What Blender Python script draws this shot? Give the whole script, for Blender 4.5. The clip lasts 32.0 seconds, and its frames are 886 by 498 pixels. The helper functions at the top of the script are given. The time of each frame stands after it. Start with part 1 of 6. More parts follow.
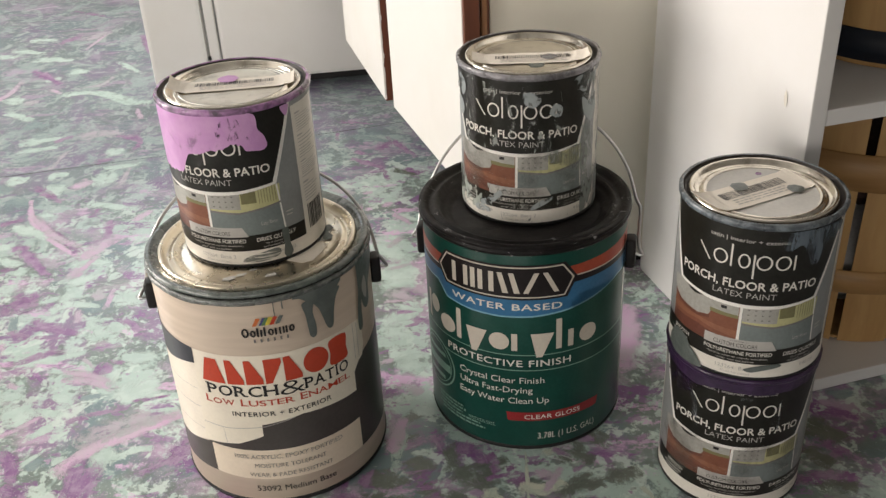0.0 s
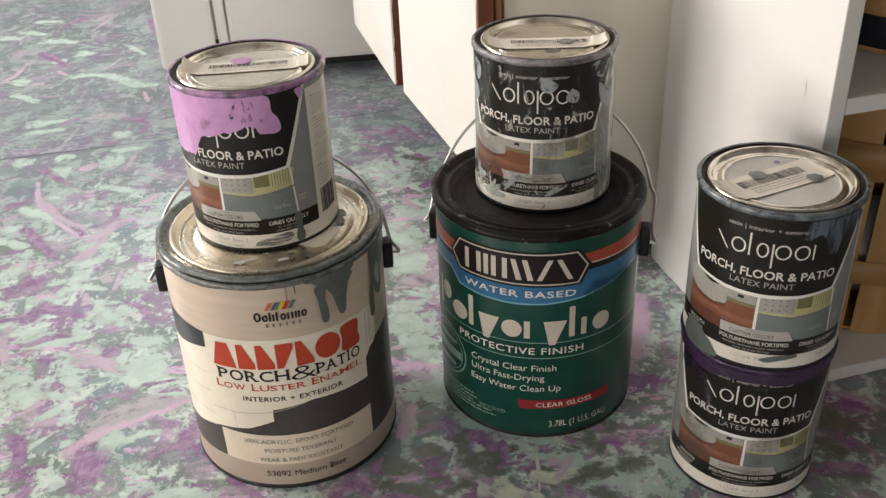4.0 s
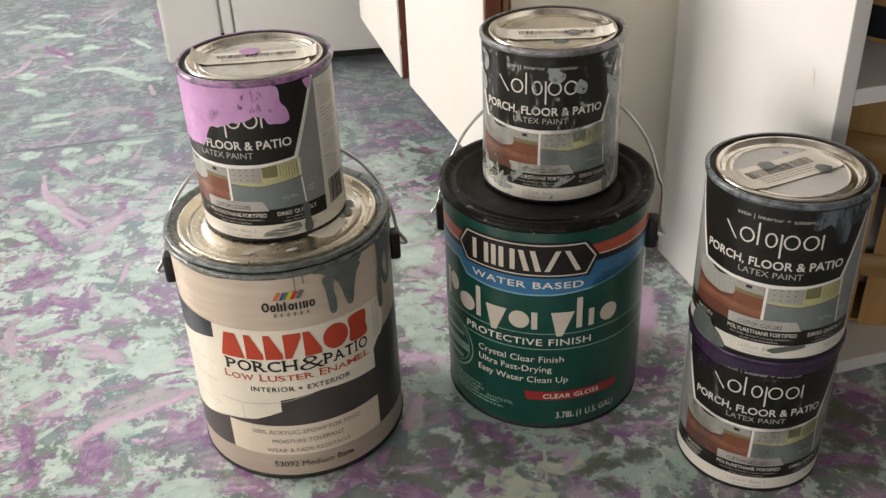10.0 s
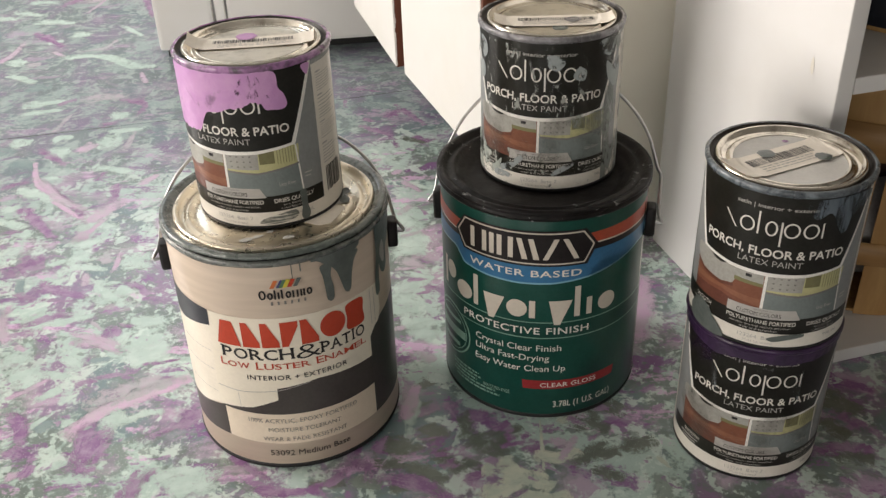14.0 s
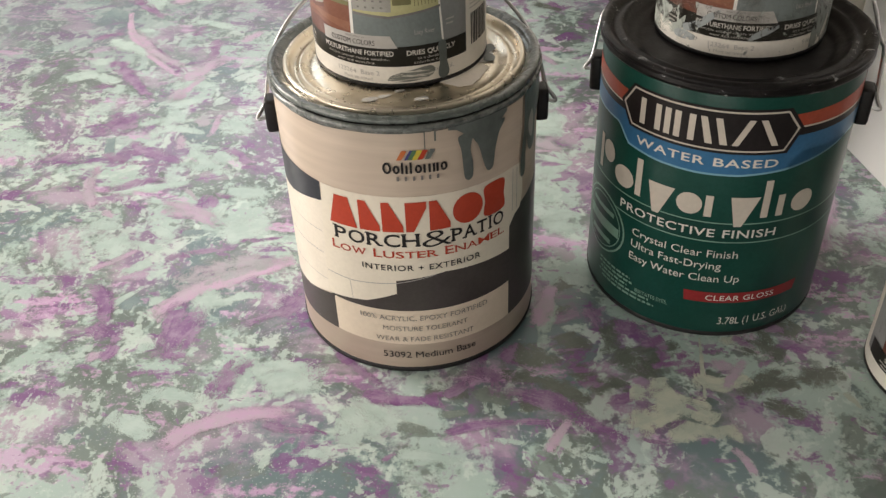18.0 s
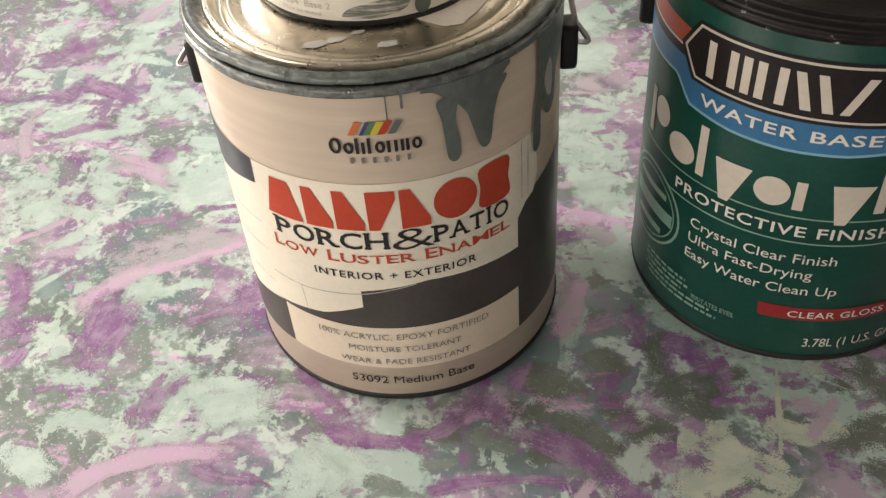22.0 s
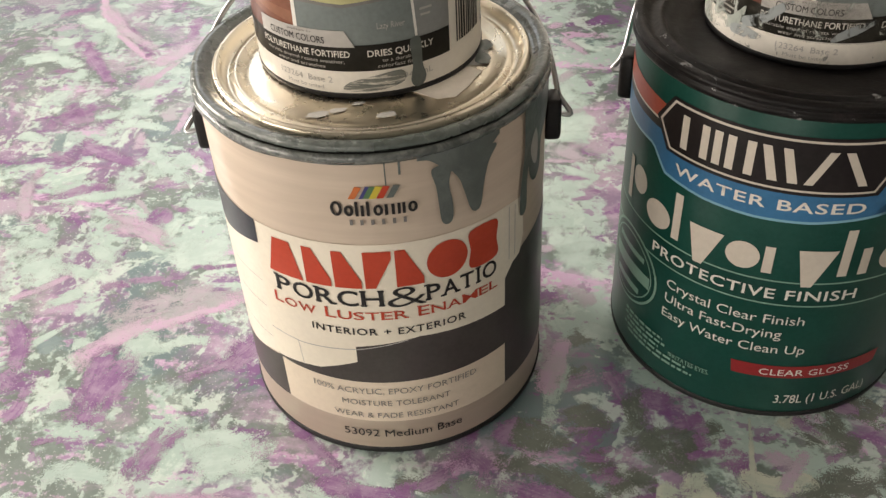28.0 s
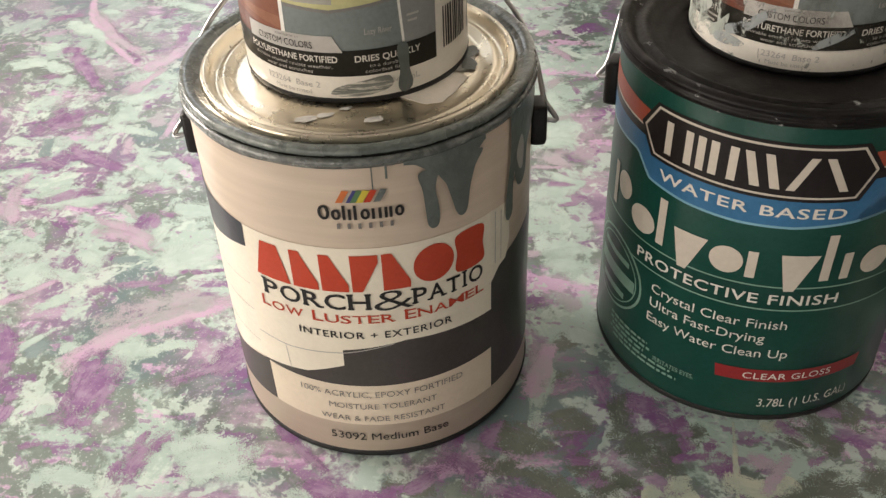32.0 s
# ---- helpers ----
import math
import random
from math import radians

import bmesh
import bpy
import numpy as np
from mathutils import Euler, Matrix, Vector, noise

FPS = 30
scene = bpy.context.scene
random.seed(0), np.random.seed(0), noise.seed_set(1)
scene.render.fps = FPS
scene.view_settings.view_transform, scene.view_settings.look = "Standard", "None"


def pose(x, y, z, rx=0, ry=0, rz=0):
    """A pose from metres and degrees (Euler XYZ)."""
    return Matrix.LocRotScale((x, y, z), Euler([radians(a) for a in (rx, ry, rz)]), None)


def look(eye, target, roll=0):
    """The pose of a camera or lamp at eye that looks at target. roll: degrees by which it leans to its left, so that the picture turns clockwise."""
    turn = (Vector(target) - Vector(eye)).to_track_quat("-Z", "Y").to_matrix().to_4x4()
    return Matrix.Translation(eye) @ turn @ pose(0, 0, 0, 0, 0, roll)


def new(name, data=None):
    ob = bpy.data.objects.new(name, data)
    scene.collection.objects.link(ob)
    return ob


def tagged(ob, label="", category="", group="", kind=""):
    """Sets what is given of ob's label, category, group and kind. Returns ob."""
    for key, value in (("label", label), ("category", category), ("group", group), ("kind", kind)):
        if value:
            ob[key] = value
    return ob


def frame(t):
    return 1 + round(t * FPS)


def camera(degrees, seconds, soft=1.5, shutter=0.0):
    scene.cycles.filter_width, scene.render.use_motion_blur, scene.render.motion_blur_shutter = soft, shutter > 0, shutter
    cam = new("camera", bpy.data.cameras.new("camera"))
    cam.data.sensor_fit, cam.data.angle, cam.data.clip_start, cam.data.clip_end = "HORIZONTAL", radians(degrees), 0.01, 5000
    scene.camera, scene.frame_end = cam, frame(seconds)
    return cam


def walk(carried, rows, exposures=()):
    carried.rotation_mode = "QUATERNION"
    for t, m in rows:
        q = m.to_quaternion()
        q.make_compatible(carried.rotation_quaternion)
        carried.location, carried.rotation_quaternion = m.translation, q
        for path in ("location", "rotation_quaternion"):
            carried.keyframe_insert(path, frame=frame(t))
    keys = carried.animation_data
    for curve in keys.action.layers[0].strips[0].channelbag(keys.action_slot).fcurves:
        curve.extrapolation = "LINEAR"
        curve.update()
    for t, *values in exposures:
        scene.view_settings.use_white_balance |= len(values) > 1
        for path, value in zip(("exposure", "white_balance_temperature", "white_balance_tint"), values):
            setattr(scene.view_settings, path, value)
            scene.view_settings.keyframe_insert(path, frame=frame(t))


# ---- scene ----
import collections

# ---------------------------------------------------------------- camera
cam = camera(49.78, 32.0, 1.4)
ROWS = [
    (0, 0.0000, 0.0000, 0.5413, -1.45, -30.06, 2.66),
    (0.5, -0.0036, 0.0036, 0.5398, -1.79, -30.43, 2.40),
    (1, -0.0024, 0.0039, 0.5450, -1.63, -30.39, 2.46),
    (1.5, -0.0014, 0.0021, 0.5439, -1.63, -30.20, 2.55),
    (2, -0.0028, 0.0043, 0.5416, -1.62, -30.34, 2.52),
    (2.5, -0.0033, 0.0039, 0.5394, -1.33, -30.41, 2.44),
    (3, -0.0005, 0.0040, 0.5378, -0.89, -30.52, 2.52),
    (3.5, -0.0057, 0.0043, 0.5377, -1.04, -30.70, 2.26),
    (5.5, -0.0118, 0.0056, 0.5384, -1.08, -31.12, 2.07),
    (6, -0.0112, 0.0055, 0.5374, -1.24, -31.34, 2.15),
    (6.5, -0.0118, 0.0059, 0.5340, -1.28, -31.24, 2.04),
    (7, -0.0109, 0.0041, 0.5354, -1.36, -31.21, 2.02),
    (7.5, -0.0092, 0.0065, 0.5354, -1.11, -31.17, 2.29),
    (8, -0.0118, 0.0063, 0.5376, -1.27, -31.25, 2.25),
    (8.5, -0.0098, 0.0055, 0.5364, -1.17, -31.13, 2.31),
    (9, -0.0092, 0.0054, 0.5365, -0.92, -31.24, 2.29),
    (9.5, -0.0157, 0.0043, 0.5372, -1.10, -31.07, 2.16),
    (10, -0.0126, 0.0024, 0.5344, -0.88, -31.00, 2.22),
    (10.5, -0.0147, 0.0040, 0.5331, -0.96, -31.13, 2.14),
    (11, -0.0165, 0.0050, 0.5329, -1.06, -31.29, 2.01),
    (11.5, -0.0114, 0.0052, 0.5359, -0.75, -31.26, 2.33),
    (12, -0.0143, 0.0054, 0.5345, -1.04, -31.43, 2.13),
    (12.5, -0.0165, 0.0054, 0.5337, -1.04, -31.53, 1.99),
    (13, -0.0117, 0.0059, 0.5327, -0.68, -31.63, 2.17),
    (13.5, -0.0146, 0.0053, 0.5315, -0.79, -31.63, 2.05),
    (14, -0.0188, 0.0046, 0.5305, -1.33, -31.54, 1.76),
    (14.5, -0.0157, 0.0038, 0.5341, -2.15, -31.33, 1.77),
    (16.5, -0.0069, 0.0097, 0.5300, -4.17, -32.09, 1.65),
    (17, -0.0196, 0.0051, 0.5267, -2.01, -31.78, 1.62),
    (17.5, -0.0325, 0.0203, 0.5089, 0.30, -34.01, 1.68),
    (18, -0.0612, 0.1021, 0.4577, 5.03, -37.88, 1.83),
    (18.5, -0.0558, 0.1804, 0.4189, 4.41, -41.46, 3.45),
    (19, -0.0504, 0.2268, 0.3961, 4.72, -43.75, 3.88),
    (19.5, -0.0536, 0.2576, 0.3806, 5.22, -45.65, 4.90),
    (20, -0.0508, 0.2702, 0.3696, 5.06, -46.54, 5.04),
    (20.5, -0.0542, 0.2625, 0.3859, 6.48, -44.29, 3.12),
    (21, -0.0508, 0.2710, 0.3773, 8.99, -45.46, 3.36),
    (21.5, -0.0325, 0.2702, 0.3850, 8.24, -44.29, 4.15),
    (22, -0.0403, 0.2604, 0.3899, 8.62, -43.36, 3.57),
    (22.5, -0.0388, 0.2567, 0.3917, 8.40, -42.15, 3.33),
    (23, -0.0398, 0.2531, 0.3959, 8.11, -41.21, 2.73),
    (23.5, -0.0407, 0.2492, 0.4008, 7.79, -40.33, 2.52),
    (24, -0.0423, 0.2464, 0.4018, 7.81, -40.07, 2.55),
    (24.5, -0.0431, 0.2434, 0.4041, 7.90, -39.87, 2.52),
    (25, -0.0438, 0.2426, 0.4042, 7.92, -39.77, 2.45),
    (25.5, -0.0435, 0.2417, 0.4026, 7.89, -39.74, 2.31),
    (27.5, -0.0434, 0.2395, 0.4045, 7.82, -39.53, 2.30),
    (28, -0.0433, 0.2391, 0.4051, 7.86, -39.51, 2.32),
    (28.5, -0.0425, 0.2376, 0.4066, 7.89, -39.50, 2.39),
    (29, -0.0429, 0.2376, 0.4068, 7.84, -39.47, 2.36),
    (29.5, -0.0436, 0.2377, 0.4055, 7.77, -39.58, 2.21),
    (30, -0.0427, 0.2384, 0.4050, 7.50, -39.57, 1.99),
    (30.5, -0.0432, 0.2355, 0.4074, 7.60, -39.34, 1.93),
    (31, -0.0437, 0.2352, 0.4066, 7.55, -39.16, 1.82),
    (31.5, -0.0439, 0.2344, 0.4079, 7.42, -39.11, 1.64),
    (32, -0.0419, 0.2355, 0.4059, 7.39, -39.06, 1.80),
]
EXPOSURES = [(0.0, -0.02, 6500, 10), (16.5, -0.02, 6500, 10), (19.0, -0.04, 6700, 11), (21.0, 0.22, 6750, 11), (23.0, 0.24, 6800, 11), (32.0, 0.23, 6800, 11)]
walk(cam, [(t, pose(x, y, z, 90 + pitch, roll, yaw)) for t, x, y, z, yaw, pitch, roll in ROWS], EXPOSURES)

# ---------------------------------------------------------------- light
world = bpy.data.worlds.new("world")
scene.world = world
world.use_nodes = True
wn = world.node_tree.nodes
sky = wn.new("ShaderNodeTexSky")
sky.sky_type = "NISHITA"
sky.sun_disc = False
sky.sun_elevation = radians(38)
sky.sun_rotation = radians(-60)
world.node_tree.links.new(sky.outputs[0], wn["Background"].inputs[0])
wn["Background"].inputs[1].default_value = 0.12


def area_lamp(name, m, size_x, size_y, watts, colour):
    lamp = bpy.data.lights.new(name, "AREA")
    lamp.shape, lamp.size, lamp.size_y, lamp.energy, lamp.color = "RECTANGLE", size_x, size_y, watts, colour
    ob = new(name, lamp)
    ob.matrix_world = m
    return ob


area_lamp("window_daylight", look((-3.18, 1.76, 1.45), (-0.1, 0.7, 0.1)), 1.2, 1.4, 124, (1.0, 0.93, 0.86))
# Low fill lamp added on the left so the cans' fronts catch light.
area_lamp("low_left_fill", look((-1.43, -0.29, 0.45), (0, 0.3, 0.3)), 0.84, 0.55, 14, (1.0, 0.91, 0.82))
area_lamp("far_window_daylight", look((-1.1, 2.98, 1.6), (-0.2, 0.7, 0.1)), 0.8, 1.2, 8, (0.92, 0.97, 1.0))
# Fill added to brighten can fronts and bookcase; no such window is known.
area_lamp("front_fill", look((-0.75, -2.18, 0.5), (-0.1, 0.6, 0.3)), 1.6, 0.8, 12.5, (1.0, 0.92, 0.84))

# ---------------------------------------------------------------- materials


class Nodes:
    """A small builder of node materials."""

    def __init__(self, name, rough=0.5, metal=0.0, coat=0.0):
        self.mat = bpy.data.materials.new(name)
        self.mat.use_nodes = True
        self.tree = self.mat.node_tree
        self.bsdf = self.tree.nodes["Principled BSDF"]
        self.bsdf.inputs["Roughness"].default_value = rough
        self.bsdf.inputs["Metallic"].default_value = metal
        self.bsdf.inputs["Coat Weight"].default_value = coat
        self.bsdf.inputs["Coat Roughness"].default_value = 0.12
        self.coords = self.add("ShaderNodeTexCoord").outputs["Object"]

    def add(self, kind):
        return self.tree.nodes.new(kind)

    def link(self, a, b):
        self.tree.links.new(a, b)

    def put(self, socket, value):
        if hasattr(value, "is_output"):
            self.link(value, socket)
        elif hasattr(value, "__len__") and len(value) == 3 and socket.type == "RGBA":
            socket.default_value = (*value, 1)
        else:
            socket.default_value = value

    def mapped(self, scale, turn=(0, 0, 0)):
        n = self.add("ShaderNodeMapping")
        self.link(self.coords, n.inputs["Vector"])
        n.inputs["Scale"].default_value = scale
        n.inputs["Rotation"].default_value = [radians(a) for a in turn]
        return n.outputs[0]

    def noise(self, scale, detail=4, rough=0.55, distort=0.0, vector=None):
        n = self.add("ShaderNodeTexNoise")
        self.link(vector if vector is not None else self.coords, n.inputs["Vector"])
        n.inputs["Scale"].default_value, n.inputs["Detail"].default_value = scale, detail
        n.inputs["Roughness"].default_value, n.inputs["Distortion"].default_value = rough, distort
        return n.outputs["Fac"]

    def ramp(self, value, low, high):
        n = self.add("ShaderNodeMapRange")
        n.interpolation_type = "SMOOTHSTEP"
        self.link(value, n.inputs["Value"])
        n.inputs["From Min"].default_value, n.inputs["From Max"].default_value = low, high
        return n.outputs["Result"]

    def maths(self, op, a, b=0.0):
        n = self.add("ShaderNodeMath")
        n.operation = op
        self.put(n.inputs[0], a)
        self.put(n.inputs[1], b)
        return n.outputs[0]

    def mix(self, fac, a, b):
        n = self.add("ShaderNodeMix")
        n.data_type = "RGBA"
        self.put(n.inputs[0], fac)
        self.put(n.inputs[6], a)
        self.put(n.inputs[7], b)
        return n.outputs[2]

    def colour(self, value):
        self.put(self.bsdf.inputs["Base Color"], value)
        return self

    def rough(self, value):
        self.put(self.bsdf.inputs["Roughness"], value)
        return self

    def alpha(self, value):
        self.put(self.bsdf.inputs["Alpha"], value)
        return self

    def bump(self, value, strength=0.2, distance=0.001):
        n = self.add("ShaderNodeBump")
        n.inputs["Strength"].default_value, n.inputs["Distance"].default_value = strength, distance
        self.link(value, n.inputs["Height"])
        self.link(n.outputs[0], self.bsdf.inputs["Normal"])
        return self


def printed(name, rgb, rough=0.38, vary=0.06, coat=0.25):
    """Ink on a can's label: one colour with faint wear and dirt at two scales."""
    k = Nodes(name, rough, 0, coat * 0.5)
    k.bsdf.inputs["Specular IOR Level"].default_value = 0.28
    wear = k.maths("ADD", k.maths("MULTIPLY", k.noise(30, 3), 0.6), k.maths("MULTIPLY", k.noise(400, 3), 0.4))
    dark = [c * (1 - 2 * vary) for c in rgb]
    pale = [min(1, c * (1 + vary) + 0.006) for c in rgb]
    k.colour(k.mix(k.ramp(wear, 0.3, 0.7), dark, pale))
    k.bump(k.noise(900, 2), 0.04, 0.0004)
    return k.mat


def wet_paint(name, rgb, second, rough=0.3, scale=120):
    """Dried drips and smears of house paint, thick and slightly glossy."""
    k = Nodes(name, rough, 0, 0.2)
    k.colour(k.mix(k.ramp(k.noise(scale, 5, 0.6, 0.6), 0.35, 0.68), rgb, second))
    k.bump(k.noise(scale * 2.5, 4), 0.5, 0.0012)
    return k.mat


def crusted_paint(name, rgb, second, scale=150):
    """Lumpy, glossy dried paint on a can's ring: hard glints on its bumps."""
    k = Nodes(name, 0.28, 0, 0.6)
    lumps = k.noise(scale, 6, 0.62, 0.3)
    k.colour(k.mix(k.ramp(k.noise(scale * 0.7, 5, 0.6, 0.6), 0.36, 0.66), rgb, second))
    k.rough(k.maths("ADD", k.maths("MULTIPLY", k.noise(scale * 0.5, 3), 0.4), 0.08))
    k.bump(lumps, 0.9, 0.0022)
    return k.mat


def smear(name, rgb, low, high, stretch=(60, 60, 14), rough=0.45, turn=(0, 0, 0), top=1.0):
    """A thin broken film of paint wiped over a label; bare between its streaks."""
    k = Nodes(name, rough)
    k.colour(k.mix(k.noise(300, 3), [c * 0.8 for c in rgb], rgb))
    a = k.ramp(k.noise(1.0, 6, 0.65, 0.5, k.mapped(stretch, turn)), low, high)
    k.alpha(k.maths("MULTIPLY", a, top))
    k.bump(k.noise(500, 3), 0.3, 0.0008)
    return k.mat


def matt_black(name):
    """Old black plastic, dulled and dusty on its ridges."""
    k = Nodes(name, 0.42)
    k.bsdf.inputs["Specular IOR Level"].default_value = 0.2
    k.colour(k.mix(k.ramp(k.noise(70, 6, 0.7, 0.5), 0.5, 0.78), (0.007, 0.006, 0.006), (0.035, 0.029, 0.028)))
    k.rough(k.maths("ADD", k.maths("MULTIPLY", k.noise(90, 4), 0.4), 0.22))
    k.bump(k.noise(160, 5, 0.6), 0.35, 0.0012)
    return k.mat


def tin(name, rgb=(0.74, 0.69, 0.6), rough=0.34, dirt=(0.42, 0.38, 0.31)):
    k = Nodes(name, rough, 1.0)
    k.colour(k.mix(k.ramp(k.noise(55, 5, 0.65), 0.45, 0.8), rgb, dirt))
    k.rough(k.maths("ADD", k.maths("MULTIPLY", k.noise(140, 4), 0.25), rough - 0.1))
    k.bump(k.noise(500, 3), 0.05, 0.0004)
    return k.mat


def white_paint(name, rgb, rough=0.45):
    k = Nodes(name, rough)
    dirt = k.ramp(k.noise(5, 5, 0.6), 0.42, 0.75)
    k.colour(k.mix(k.maths("MULTIPLY", dirt, 0.35), rgb, [c * f for c, f in zip(rgb, (0.86, 0.83, 0.77))]))
    k.bump(k.maths("ADD", k.noise(60, 3), k.maths("MULTIPLY", k.noise(700, 2), 0.3)), 0.08, 0.001)
    return k.mat


def wood(name, dark, pale, along=(3, 60, 60), rough=0.5):
    k = Nodes(name, rough)
    grain = k.noise(1.0, 6, 0.6, 0.4, k.mapped(along))
    k.colour(k.mix(k.ramp(grain, 0.3, 0.72), dark, pale))
    k.bump(grain, 0.25, 0.0008)
    return k.mat


def painted_floor():
    """Sea-green, grey-green, violet and pink house paint dabbed and dragged over one another."""
    k = Nodes("marbled_floor_paint", 0.36, 0, 0.1)
    warp = k.add("ShaderNodeTexNoise")
    k.link(k.coords, warp.inputs["Vector"])
    warp.inputs["Scale"].default_value, warp.inputs["Detail"].default_value = 7, 4
    fine = k.noise(150, 5, 0.7)

    rag = k.maths("SUBTRACT", fine, 0.5)

    def layer(scale, stretch, turn, low, high, edge=0.2, detail=5, rough=0.58):
        """One pass of the brush: dabs drawn out along one direction, with broken edges."""
        m = k.mapped(stretch, (0, 0, turn))
        bend = k.add("ShaderNodeMix")
        bend.data_type = "VECTOR"
        bend.inputs[0].default_value = 0.1
        k.link(m, bend.inputs[4])
        k.link(warp.outputs["Color"], bend.inputs[5])
        n = k.noise(scale, detail, rough, 0.35, bend.outputs[1])
        return k.ramp(k.maths("ADD", n, k.maths("MULTIPLY", rag, edge)), low, high)

    c = k.mix(layer(11, (1, 1, 1), 15, 0.36, 0.62), (0.145, 0.185, 0.165), (0.22, 0.278, 0.25))
    c = k.mix(k.maths("MULTIPLY", layer(9, (1, 1.2, 1), 50, 0.46, 0.61), 0.8), c, (0.16, 0.24, 0.26))
    c = k.mix(k.maths("MULTIPLY", layer(13, (1.5, 0.9, 1), -35, 0.495, 0.625), 0.74), c, (0.3, 0.165, 0.33))
    c = k.mix(k.maths("MULTIPLY", layer(14, (0.9, 1.4, 1), 28, 0.5, 0.65), 0.7), c, (0.58, 0.43, 0.58))
    c = k.mix(k.maths("MULTIPLY", layer(17, (1.3, 0.9, 1), -24, 0.49, 0.585, 0.34), 0.85), c, (0.5, 0.65, 0.59))
    c = k.mix(k.maths("MULTIPLY", layer(21, (0.8, 1.7, 1), -48, 0.562, 0.637, 0.35), 0.85), c, (0.235, 0.085, 0.27))
    c = k.mix(k.maths("MULTIPLY", layer(36, (1.2, 1.0, 1), 40, 0.555, 0.63, 0.34), 0.85), c, (0.63, 0.74, 0.68))
    c = k.mix(k.maths("MULTIPLY", layer(15, (0.55, 2.3, 1), 62, 0.6, 0.67, 0.35), 0.8), c, (0.7, 0.45, 0.68))
    c = k.mix(k.maths("MULTIPLY", layer(15, (0.6, 2.4, 1), -30, 0.6, 0.67, 0.35), 0.75), c, (0.66, 0.42, 0.65))
    c = k.mix(k.maths("MULTIPLY", layer(32, (1.0, 1.3, 1), 20, 0.58, 0.64, 0.4), 0.75), c, (0.17, 0.215, 0.19))
    c = k.mix(k.maths("MULTIPLY", layer(58, (1.3, 0.9, 1), -20, 0.575, 0.62, 0.5), 0.8), c, (0.55, 0.67, 0.61))
    c = k.mix(k.maths("MULTIPLY", layer(50, (0.9, 1.5, 1), -50, 0.6, 0.645, 0.45), 0.7), c, (0.3, 0.15, 0.33))
    # Back floor mixed bluer and darker: partly paint, partly shade put into it.
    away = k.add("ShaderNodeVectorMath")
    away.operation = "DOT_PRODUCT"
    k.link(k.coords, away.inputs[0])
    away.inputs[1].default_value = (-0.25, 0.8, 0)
    blue_shade = k.ramp(k.maths("ADD", away.outputs["Value"], k.maths("MULTIPLY", k.maths("SUBTRACT", k.noise(5, 5), 0.5), 0.6)), 0.74, 1.12)
    c = k.mix(k.maths("MULTIPLY", blue_shade, 0.55), c, (0.15, 0.195, 0.23))
    # White dots painted towards the left stand in for window light sparkling on gloss.
    side = k.add("ShaderNodeSeparateXYZ")
    k.link(k.coords, side.inputs[0])
    glint_dots = k.maths("MULTIPLY", k.ramp(k.noise(620, 2, 0.5), 0.64, 0.69), k.ramp(k.maths("ADD", k.maths("MULTIPLY", side.outputs[0], -1.0), k.maths("MULTIPLY", k.noise(9, 3), 0.3)), 0.2, 0.4))
    c = k.mix(k.maths("MULTIPLY", glint_dots, 0.9), c, (0.7, 0.74, 0.7))
    k.colour(c)
    k.rough(k.maths("ADD", k.maths("MULTIPLY", k.noise(60, 4), 0.24), 0.22))
    k.bump(k.maths("ADD", k.noise(38, 6, 0.65), k.maths("MULTIPLY", k.noise(420, 3), 0.5)), 0.16, 0.0012)
    return k.mat


